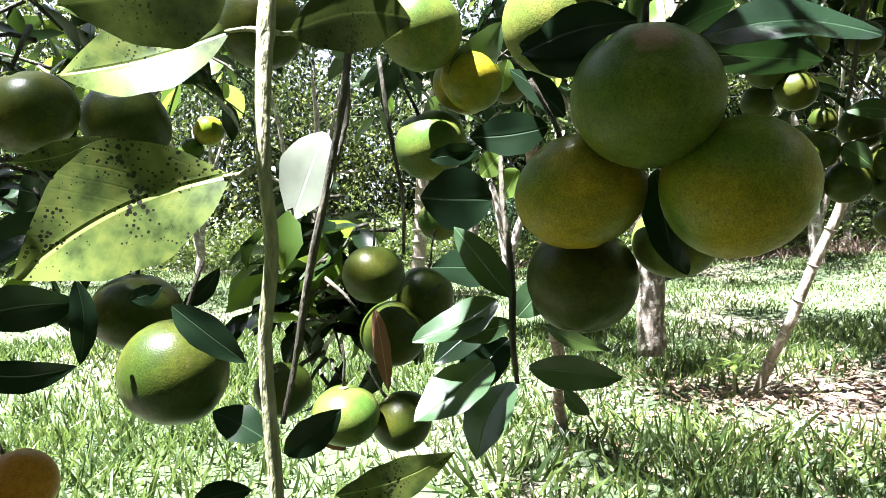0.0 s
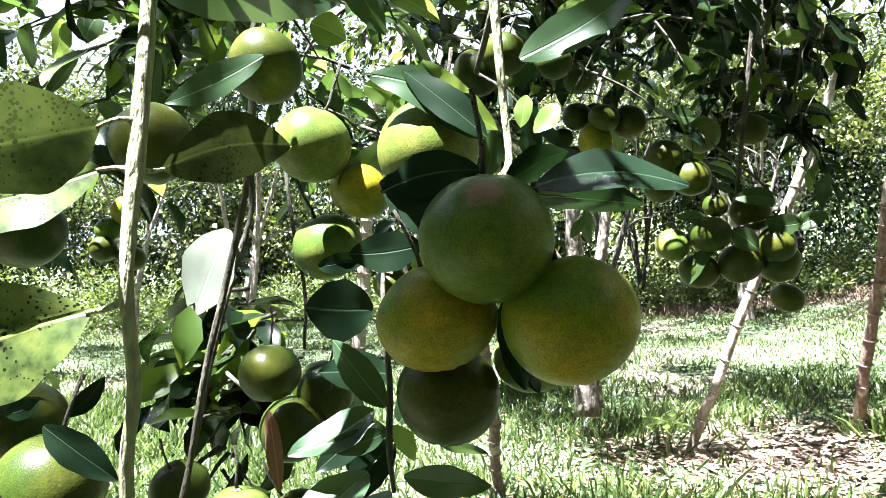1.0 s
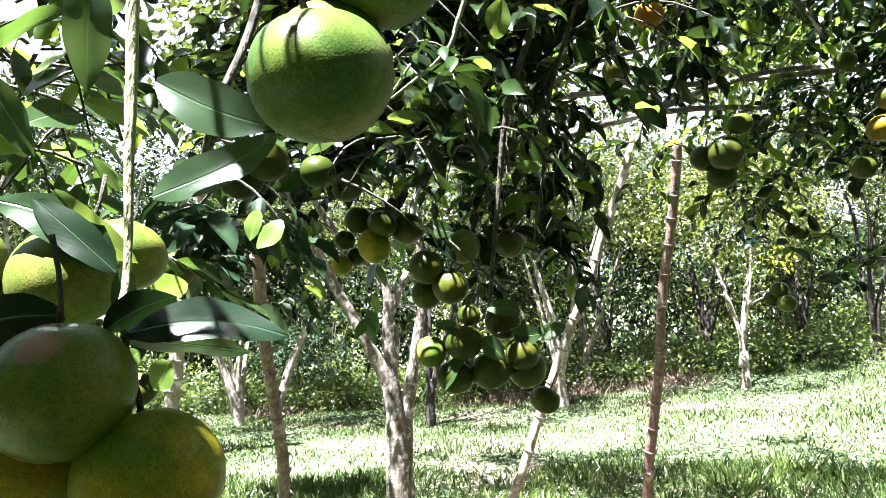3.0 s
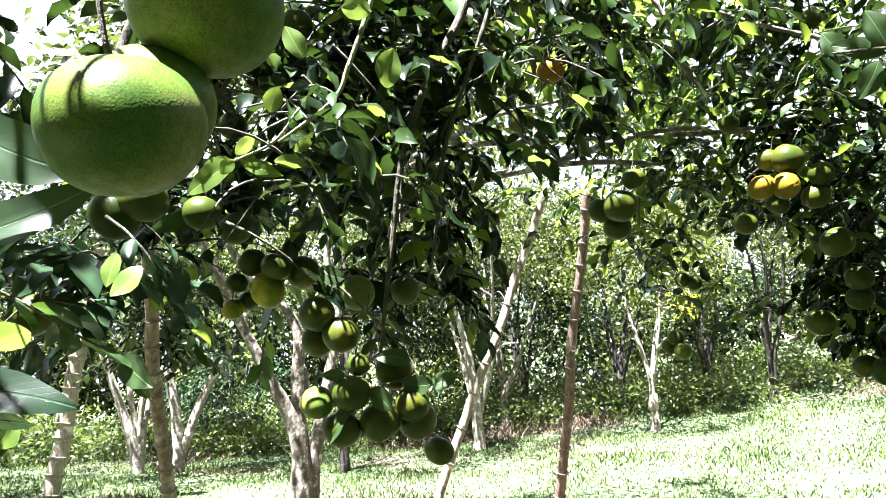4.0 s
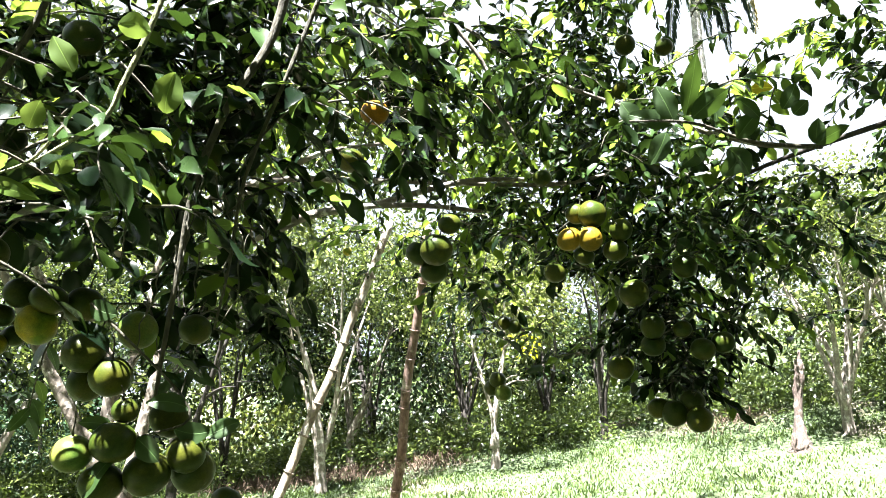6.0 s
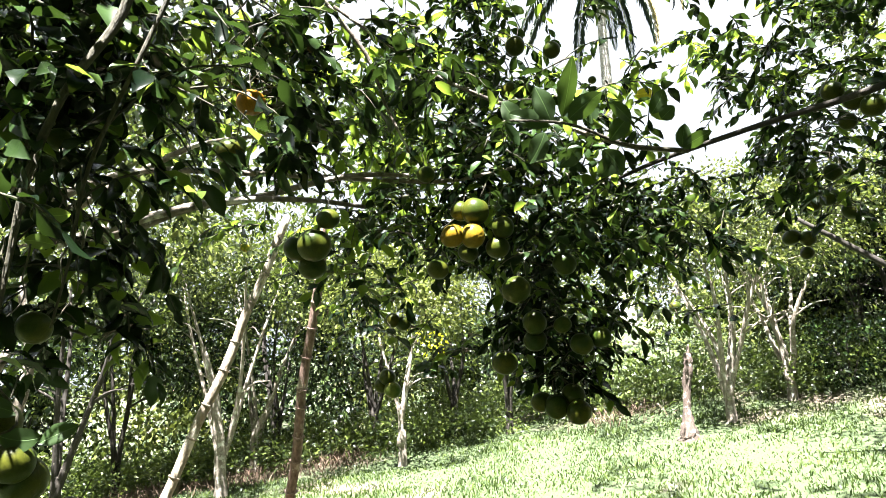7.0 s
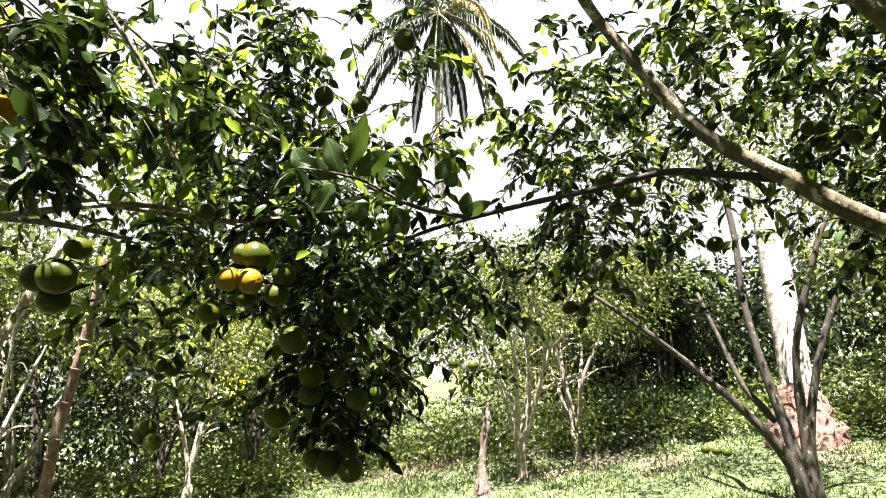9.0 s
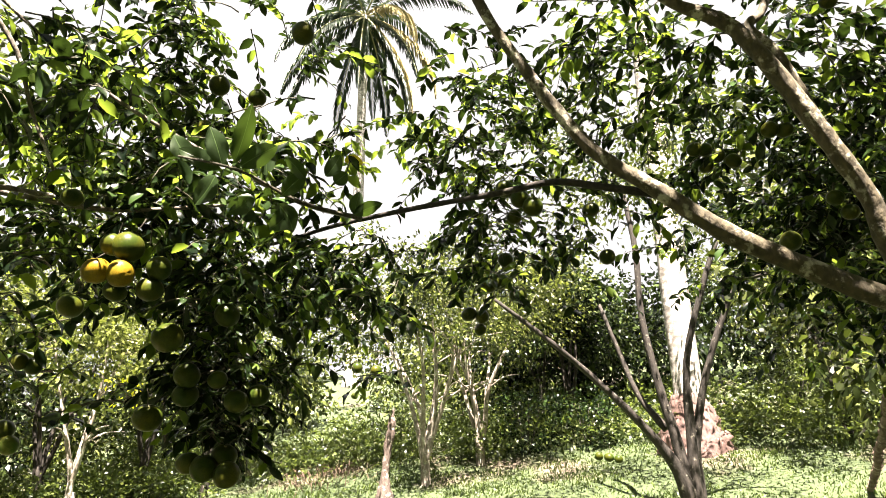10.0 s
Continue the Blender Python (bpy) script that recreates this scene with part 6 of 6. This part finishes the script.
def sprays(rows, parent, seed, mat=CANOPY, leaf=0.085, sunny=0.22, gaps=True, single=0):
    """Drooping leafy twigs round each centre: x, y, z, twigs, spread, length."""
    q = np.random.default_rng(seed)
    o = np.array(parent.location)
    pos, way, face, twigs = [], [], [], []
    for x, y, z, count, spread, long in rows:
        for _ in range(int(1.15 * count)):
            a = np.array([x, y, z]) + q.normal(0, 0.55 * spread, 3)
            b = q.uniform(0, 6.283)
            d = np.array([math.cos(b), math.sin(b), q.uniform(-0.5, 0.6)])
            length = long * q.uniform(0.6, 1.3)
            m = max(5, int(length / 0.022))
            line = [a]
            for i in range(m):
                d = d + np.array([0, 0, -0.9 / m]) + q.normal(0, 0.07, 3)
                d /= np.linalg.norm(d)
                line.append(line[-1] + d * length / m)
            line = np.array(line)
            twigs.append(tube(np.c_[line, np.linspace(0.0035, 0.0012, m + 1)][::2], 4, 0.0))
            side = unit(np.cross(d, [0, 0, 1.0]))
            for i in range(1, m + 1):
                if q.uniform() < 0.12:
                    continue
                s = side * (1 if i % 2 else -1)
                pos.append(line[i])
                way.append(s * q.uniform(0.4, 1.0) + (line[i] - line[i - 1]) / (length / m) * 0.6 + q.normal(0, 0.3, 3) + np.array([0, 0, -0.25]))
                face.append(np.array([0, 0, 1.0]) + q.normal(0, 0.5, 3))
    pos, way, face = np.array(pos), np.array(way), np.array(face)
    keep = (open_to_sun(pos + 0.15 * leaf * unit(way)) & open_to_sun(pos + 0.75 * leaf * unit(way))) | (not gaps)
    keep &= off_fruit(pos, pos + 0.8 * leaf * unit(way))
    pos, way, face = pos[keep], way[keep], face[keep]
    n = len(pos)
    size = leaf * q.uniform(0.55, 1.2, n)
    # this share takes the brighter leaf colours, as if the sun reached it
    young = q.uniform(0, 1, n) < sunny
    for i in range(min(single, n)):
        x_, f_ = Vector(way[i]).normalized(), Vector(face[i])
        y_ = f_.cross(x_).normalized()
        m = Matrix((x_, y_, x_.cross(y_))).transposed().to_4x4() @ Matrix.Diagonal((size[i], size[i], size[i], 1))
        m.translation = Vector(pos[i]) - parent.location
        part("leaf", TWIG_LEAVES[i % 4 + (4 if young[i] else 0)], parent).matrix_basis = m
    rest = np.arange(n) >= single
    pos, way, face, size, young, n = pos[rest], way[rest], face[rest], size[rest], young[rest], int(rest.sum())
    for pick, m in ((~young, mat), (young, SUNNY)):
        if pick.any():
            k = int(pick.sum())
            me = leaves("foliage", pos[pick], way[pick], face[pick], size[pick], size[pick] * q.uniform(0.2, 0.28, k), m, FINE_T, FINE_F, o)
            tagged(part("foliage", me, parent), kind="stuff")
    v, f = joined(twigs)
    part("twig", mesh_of("twig", np.array(v) - o, f, TWIG), parent)["kind"] = "stuff"


TWIG_LEAVES = [leaf_sheet("leaf", 1.0, 0.46, m, 0.16, 0.07, 0.02, 60 + k) for m in (LEAF, LEAF_YOUNG) for k in range(4)]
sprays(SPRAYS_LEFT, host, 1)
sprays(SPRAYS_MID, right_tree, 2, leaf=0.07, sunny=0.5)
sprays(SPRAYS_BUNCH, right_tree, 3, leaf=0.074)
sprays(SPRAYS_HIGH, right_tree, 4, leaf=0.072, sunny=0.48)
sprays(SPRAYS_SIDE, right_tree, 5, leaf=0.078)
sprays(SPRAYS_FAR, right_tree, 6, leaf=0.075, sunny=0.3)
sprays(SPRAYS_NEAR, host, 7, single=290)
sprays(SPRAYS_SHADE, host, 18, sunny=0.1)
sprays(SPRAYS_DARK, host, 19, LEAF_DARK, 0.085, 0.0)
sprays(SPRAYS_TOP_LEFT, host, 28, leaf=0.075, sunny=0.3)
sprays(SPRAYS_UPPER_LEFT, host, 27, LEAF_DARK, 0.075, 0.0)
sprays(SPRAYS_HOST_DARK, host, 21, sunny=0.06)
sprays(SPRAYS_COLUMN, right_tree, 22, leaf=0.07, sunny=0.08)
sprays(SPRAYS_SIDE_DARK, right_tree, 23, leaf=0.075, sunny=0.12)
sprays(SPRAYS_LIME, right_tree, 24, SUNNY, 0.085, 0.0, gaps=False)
sprays(SPRAYS_LEFT_FAR, near_tree, 26, SHADE_TONED_LEAF, 0.1, 0.0)
# dense crown leaves added out of view over the near cluster to shade it
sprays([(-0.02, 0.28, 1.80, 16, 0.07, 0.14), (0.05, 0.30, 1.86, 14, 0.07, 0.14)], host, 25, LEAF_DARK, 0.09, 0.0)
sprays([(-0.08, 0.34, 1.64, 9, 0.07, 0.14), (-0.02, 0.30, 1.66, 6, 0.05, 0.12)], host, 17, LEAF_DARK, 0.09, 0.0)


def crown_over(tries, box, low, slope, seed):
    """Clumps of the crowns added above and behind the path for shade: rising away from its middle like the underside of
    a bower.
    """
    s = np.random.default_rng(seed)
    rows = []
    for _ in range(tries):
        x, y = s.uniform(box[0], box[1]), s.uniform(box[2], box[3])
        far = math.hypot(x - 0.3, y)
        bottom = low + slope * max(0.0, far - 0.5) if y > -0.9 - 0.45 * max(x, 0) else s.uniform(0.9, low)
        rows.append((x, y, bottom + s.uniform(0, 0.9), 7, 0.3, 0.3))
    return rows


sprays(crown_over(100, (-2.6, 1.6, -3.0, 1.5), 2.5, 1.05, 1), host, 8, leaf=0.085)
sprays(crown_over(85, (0.6, 5.0, -3.8, 3.2), 2.7, 1.05, 2), right_tree, 9, leaf=0.085)



def vault(parent, c, count, spread, seed, sunny):
    """Leaves in clumps round the centres c, a share of them coloured as if sunlit."""
    s = np.random.default_rng(seed)
    pick = s.integers(0, len(c), count)
    pos = c[pick] + s.normal(0, spread, (count, 3)) * np.array([1, 1, 0.6])
    way = s.normal(0, 1, (count, 3)) + np.array([0, 0, -0.3])
    face = s.normal(0, 0.8, (count, 3)) + np.array([0, 0, 0.9])
    young = s.uniform(0, 1, count) < sunny
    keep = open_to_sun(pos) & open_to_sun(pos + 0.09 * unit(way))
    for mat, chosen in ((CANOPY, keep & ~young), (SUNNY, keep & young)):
        n = int(chosen.sum())
        size = 0.09 * s.uniform(0.6, 1.25, n)
        me = leaves("foliage", pos[chosen], way[chosen], face[chosen], size, size * s.uniform(0.22, 0.28, n), mat, FINE_T, FINE_F, np.array(parent.location))
        tagged(part("foliage", me, parent), kind="stuff")


def shade_vault(parent, count, clumps, seed):
    """Upper crowns added overhead to shade what lies below: a rising vault of leaves round the open middle."""
    s = np.random.default_rng(seed)
    az = np.radians(s.uniform(-45, 118, clumps))
    far = s.uniform(1.3, 3.6, clumps)
    vault(parent, np.c_[0.4 + far * np.sin(az), far * np.cos(az) - 0.1, 1.4 + 0.98 * far + s.uniform(0.1, 1.2, clumps)], count, 0.2, seed, 0.28)


def shade_roof(parent, count, clumps, box, seed):
    """A closed roof of leaves added out of view straight above and behind the path, to cut sky light."""
    s = np.random.default_rng(seed)
    x, y = s.uniform(box[0], box[1], clumps), s.uniform(box[2], box[3], clumps)
    vault(parent, np.c_[x, y, np.maximum(2.9, 1.9 + 1.25 * np.hypot(x - 0.4, y + 0.2)) + s.uniform(0, 0.9, clumps)], count, 0.24, seed, 0.05)


shade_vault(right_tree, 8000, 110, 41)
shade_roof(right_tree, 9000, 80, (0.2, 2.6, -3.2, 0.0), 43)
shade_roof(host, 6000, 70, (-3.0, 0.2, -3.4, 0.2), 44)

# thin hanging shoots over the heavy bunch
shoots = thing("hanging_shoots", DROOP_A[4][:3], "thin pale shoots hanging in a tangle over the bunch", "shoots")
q = random.Random(12)
for k, (x, y, z, r0) in enumerate(SHOOT_TOPS):
    line = [(x, y, z, 0.0019)]
    for i in range(1, 7):
        px, py, pz, _ = line[-1]
        line.append((px + q.gauss(0, 0.006), py + q.gauss(0, 0.006), pz - r0 * (0.5 + 0.12 * (k % 7)) / 6, 0.0019 - 0.00015 * i))
    limb("shoot", line, TWIG, shoots, 5, 0.0, 3, seed=k)

# ---- fruit ----


def fruit_mesh(name, mat, squat, seed):
    q = np.random.default_rng(seed)
    ph = q.uniform(0, 6.28, 4)
    verts, faces = [(0, 0, -0.5 * squat * 0.985)], []
    rows, cols = 18, 28
    for i in range(1, rows):
        t = math.pi * i / rows
        for j in range(cols):
            a = 2 * math.pi * j / cols
            lump = 1 + 0.018 * math.sin(2 * a + ph[0]) * math.sin(t) + 0.012 * math.sin(3 * a + 2 * t + ph[1]) + 0.006 * math.sin(5 * a + 3 * t + ph[2])
            rr = 0.5 * math.sin(t) ** 0.97 * lump
            zz = -0.5 * squat * math.cos(t) * lump
            zz -= 0.035 * math.exp(-((math.pi - t) / 0.22) ** 2)
            verts.append((rr * math.cos(a), rr * math.sin(a), zz))
    verts.append((0, 0, 0.5 * squat - 0.035))
    for j in range(cols):
        faces.append((0, 1 + (j + 1) % cols, 1 + j))
        for i in range(rows - 2):
            p = 1 + i * cols
            faces.append((p + j, p + (j + 1) % cols, p + cols + (j + 1) % cols, p + cols + j))
        p = 1 + (rows - 2) * cols
        faces.append((p + j, p + (j + 1) % cols, len(verts) - 1))
    return mesh_of(name, verts, faces, mat)


FRUITS = [[fruit_mesh("orange", mat, (0.90, 0.95, 0.86)[s], 10 * k + s) for s in range(3)] for k, mat in enumerate(PEELS)]
star = []
for j in range(10):
    a = 2 * math.pi * j / 10
    rr = 0.085 if j % 2 else 0.05
    star.append((rr * math.cos(a), rr * math.sin(a), 0.0))
star += [(0.6 * x, 0.6 * y, 0.025) for x, y, _ in star]
CALYX = mesh_of("calyx", star, [(j, (j + 1) % 10, 10 + (j + 1) % 10, 10 + j) for j in range(10)] + [tuple(range(10, 20))], STEM_GREEN)
v, f = tube([(0, 0, 0, 0.028), (0.01, 0, 0.15, 0.02), (0.0, 0.03, 0.38, 0.02), (-0.04, 0.02, 0.62, 0.024)], 6, 0.05, 3)
STALK = mesh_of("stalk", v, f, TWIG)
NAMES = ("dark green orange", "olive green orange", "green-yellow orange", "yellowish orange", "ripe orange-coloured orange")


def oranges(rows, where, group, seed, tilt=22):
    q = random.Random(seed)
    for x, y, z, size, ripe in rows:
        # ripeness picks the peel, with darker steps given to bunches in shade
        kind = min(4, int(ripe * 5))
        ob = new("orange", FRUITS[kind][q.randrange(3)])
        ob.matrix_world = pose(x, y, z, q.gauss(0, tilt), q.gauss(0, tilt), q.uniform(0, 360)) @ Matrix.Diagonal((size, size, size * q.uniform(0.96, 1.06), 1))
        tagged(ob, NAMES[kind] + " hanging " + where, "orange", group)
        part("calyx", CALYX, ob).location = (0, 0, 0.5 * 0.9 - 0.035)
        part("stalk", STALK, ob).location = (0, 0, 0.5 * 0.9 - 0.02)


oranges(FRONT_CLUSTER[1:], "in a tight cluster on a branch", "front cluster of oranges", 1, 14)
x, y, z, size, _ = FRONT_CLUSTER[0]
scarred = new("orange", fruit_mesh("orange", SCARRED_PEEL, 0.95, 77))
scarred.matrix_world = pose(x, y, z, 4, -6, 20) @ Matrix.Diagonal((size, size, size, 1))
tagged(scarred, "green orange with a pinkish scar hanging on top of the cluster", "orange", "front cluster of oranges")
part("calyx", CALYX, scarred).location = (0, 0, 0.5 * 0.95 - 0.035)
part("stalk", STALK, scarred).location = (0, 0, 0.5 * 0.95 - 0.02)
oranges(LIT_FRUIT, "among sunlit leaves", "oranges on the near branches", 2)
oranges(LOW_FRUIT, "low among dark leaves", "oranges on the near branches", 3)
oranges(HIGH_FRUIT, "from a high twig", "oranges on the near branches", 4, 10)
oranges(BUNCH_FRUIT, "in a heavy bunch", "hanging bunch of oranges", 5)
oranges(REAR_BUNCH_FRUIT, "behind the heavy bunch", "hanging bunch of oranges", 6)
oranges(MID_FRUIT, "on thin twigs", "oranges on the thin branches", 7)
oranges(RIGHT_BUNCH_FRUIT, "in a dense leafy bunch", "dense bunch of oranges", 8)
oranges(RIGHT_LOW_FRUIT, "at the tip of a leafy bunch", "dense bunch of oranges", 9)
oranges(HANGING_FRUIT, "in a dark leafy string", "string of oranges", 10)
oranges(SIDE_FRUIT, "in the shade of the crown", "oranges on the side limbs", 11)

# ---- near hanging branches with their single leaves ----


def near_branch(label, stems, leaf_sets, mat, seed, stalks=()):
    top = stems[0][0]
    ob = thing("hanging_branch", top[:3], label, "branch", "near hanging branches")
    for k, line in enumerate(stems):
        limb("stem", line, mat, ob, 10, 0.05, 6, seed=seed + k)
    for line in stalks:
        limb("leaf_stalk", line, mat, ob, 8, 0.03, 4, seed=seed)
    k = 0
    for rows, leaf_mat in leaf_sets:
        for row in rows:
            stand_leaf(row, leaf_mat, ob, seed * 50 + k)
            k += 1
    return ob


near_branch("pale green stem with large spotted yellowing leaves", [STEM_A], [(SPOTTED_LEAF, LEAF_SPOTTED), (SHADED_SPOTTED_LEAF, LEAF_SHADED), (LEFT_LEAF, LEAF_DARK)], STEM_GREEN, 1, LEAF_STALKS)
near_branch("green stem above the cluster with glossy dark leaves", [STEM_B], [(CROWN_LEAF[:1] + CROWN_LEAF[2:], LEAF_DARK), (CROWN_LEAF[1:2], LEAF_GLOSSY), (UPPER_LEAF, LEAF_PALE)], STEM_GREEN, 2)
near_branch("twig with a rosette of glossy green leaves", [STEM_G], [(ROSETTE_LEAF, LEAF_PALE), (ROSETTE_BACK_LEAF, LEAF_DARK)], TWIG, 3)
near_branch("dark thin stems with pale and withered leaves", [STEM_D, STEM_E, STEM_F, STEM_C], [(PALE_LEAF[:1], LEAF_UNDER), (PALE_LEAF[1:], LEAF_YOUNG), (DEAD_LEAF, LEAF_DEAD)], TWIG, 4)
near_branch("short leafy twig round a bunch of oranges", [[(*BUNCH_LEAF[0][:3], 0.003), (*BUNCH_LEAF[1][:3], 0.0025), (*BUNCH_LEAF[2][:3], 0.002)]], [(BUNCH_LEAF, LEAF)], TWIG, 5)
near_branch("sprig of bright young leaves in the sun", [SPRIG_STEM], [(YOUNG_LEAF, LEAF_YOUNG)], STEM_GREEN, 6)
near_branch("sprig of upright green leaves against the sky", [SKY_STEM], [(SKY_LEAF, LEAF)], TWIG, 7)
stand_leaf(YELLOW_LEAF[0], LEAF_YELLOW, right_tree, 707, "bright yellow leaf")

# ---- lesser things on the orchard floor ----
stump = thing("dead_stump", STUMP[0][:3], "weathered brown dead stump standing in the grass", "stump")
limb("trunk", [(x, y, z, (1.3 if k < 2 else 0.95) * w) for k, (x, y, z, w) in enumerate(STUMP)], STUMP_WOOD, stump, 12, 0.16, 4, seed=5)
limb("snag", [(STUMP[-1][0], STUMP[-1][1], STUMP[-1][2] - 0.1, 0.035), (STUMP[-1][0] + 0.02, STUMP[-1][1] - 0.02, STUMP[-1][2] + 0.13, 0.012)], STUMP_WOOD, stump, 7, 0.2, 3, "splintered top", seed=6)
white_tree = thing("orange_tree", LEFT_STEM_A[0][:3], "bare-stemmed pale orange tree at the edge of the grass", "tree", "orchard trees")
for k, line in enumerate((LEFT_STEM_A, LEFT_STEM_B, LEFT_STEM_C)):
    limb("limb", line, BARK_WHITE, white_tree, 8, 0.08, 4, seed=k)
x, y, z = LEFT_STEM_A[0][:3]
pos, way, face = crown_cloud(5200, (x, y, z + 2.9), (1.8, 1.8, 1.0), 90, 0.16, 91)
k = len(pos)
me = leaves("foliage", pos, way, face, 0.1 * r.uniform(0.6, 1.25, k), 0.024 * r.uniform(0.8, 1.2, k), FAR_LEAF, PLAIN_T, PLAIN_F, np.array(white_tree.location))
tagged(part("foliage", me, white_tree), kind="stuff")
pale_tree = thing("orange_tree", PALE_STEM_A[0][:3], "pale-stemmed orange tree beyond the leaning prop", "tree", "orchard trees")
for k, line in enumerate((PALE_STEM_A, PALE_STEM_B)):
    limb("limb", line, BARK_WHITE, pale_tree, 8, 0.08, 4, seed=20 + k)
prop_pole(LOW_POLE, POLE_BROWN, "brown ringed stem leaning at the edge of the orchard", 0.2, 8)

seedling = thing("seedling", SEEDLING, "small pale seedling with palmate leaves on bare soil", "plant")
limb("stem", [(*SEEDLING, 0.006), (SEEDLING[0] + 0.01, SEEDLING[1], SEEDLING[2] + 0.1, 0.005), (SEEDLING[0], SEEDLING[1] + 0.01, SEEDLING[2] + 0.2, 0.004)], STEM_GREEN, seedling, 6, 0.03, 3)
for k in range(9):
    a = 2 * math.pi * k / 9 + 0.2
    o = Vector((SEEDLING[0], SEEDLING[1], SEEDLING[2] + 0.2))
    d = Vector((math.cos(a), math.sin(a), 0.15 if k % 2 else -0.1)) * (0.2 if k % 2 else 0.16)
    stand_leaf((*o, *(o + d), 0.045, 0, 0, 1), LEAF_YOUNG, seedling, 900 + k)


# ---- shrubs and dry brush along the edge of the grass ----
def shrub(x, y, tall, wide, count, mat, label, seed):
    z = float(height(x, y))
    ob = thing("shrub", (x, y, z - 0.02), label, "shrub", "shrubs at the edge")
    q = random.Random(seed)
    for k in range(5):
        a = 1.257 * k + q.uniform(-0.3, 0.3)
        dx, dy = 0.4 * wide * math.cos(a), 0.4 * wide * math.sin(a)
        limb("stem", [(x, y, z - 0.05, 0.02), (x + 0.5 * dx, y + 0.5 * dy, z + 0.35 * tall, 0.014), (x + dx, y + dy, z + 0.8 * tall, 0.006)], BARK, ob, 6, 0.06, 3, seed=seed + k)
    pos, way, face = crown_cloud(count, (x, y, z + 0.5 * tall), (wide, wide, 0.55 * tall), 46, 0.1, seed, 0.3, 0.3, skirt=True)
    pos[:, 2] = np.maximum(pos[:, 2], height(pos[:, 0], pos[:, 1]) + 0.03)
    g = np.random.default_rng(seed)
    me = leaves("foliage", pos, way, face, 0.085 * g.uniform(0.6, 1.3, count), 0.022 * g.uniform(0.7, 1.3, count), mat, DIAMOND_T, DIAMOND_F, np.array(ob.location))
    tagged(part("foliage", me, ob), kind="stuff")


shrub(2.1, 13.4, 2.0, 0.95, 2600, LEAF_DARK, "dark green bushy shrub at the edge of the grass", 31)
shrub(1.2, 13.9, 1.5, 0.8, 1700, LEAF_DARK, "dark green bushy shrub at the edge of the grass", 32)
shrub(12.2, 2.7, 1.1, 0.7, 1500, CANOPY, "low rounded dark green bush beside the orange trees", 33)
shrub(12.7, 1.7, 0.9, 0.6, 1200, CANOPY, "low rounded dark green bush beside the orange trees", 34)
shrub(13.6, -1.7, 1.2, 0.8, 1300, SHRUB_LEAF, "sunlit light green bush at the edge of the grass", 35)
shrub(13.4, -0.7, 0.8, 0.6, 900, SHRUB_LEAF, "sunlit light green bush at the edge of the grass", 36)

brush_rng = np.random.default_rng(77)
spots = np.array([(5.8, 10.4), (6.6, 10.2), (7.4, 9.6), (1.0, 12.2), (4.8, 10.9), (10.9, 6.0)])
k = 2400
at = spots[brush_rng.integers(0, len(spots), k)] + brush_rng.normal(0, 0.4, (k, 2))
me = leaves("dry_brush", np.c_[at, height(at[:, 0], at[:, 1]) - 0.02], np.c_[brush_rng.normal(0, 0.6, (k, 2)), np.ones(k)], np.c_[brush_rng.normal(0, 1, (k, 2)), np.zeros(k)],
            brush_rng.uniform(0.08, 0.34, k), brush_rng.uniform(0.004, 0.011, k), DRY_STALK, GRASS_T, GRASS_F)
tagged(new("dry_brush", me), "dry reddish brown stalks along the edge of the grass", "dry brush", kind="stuff")
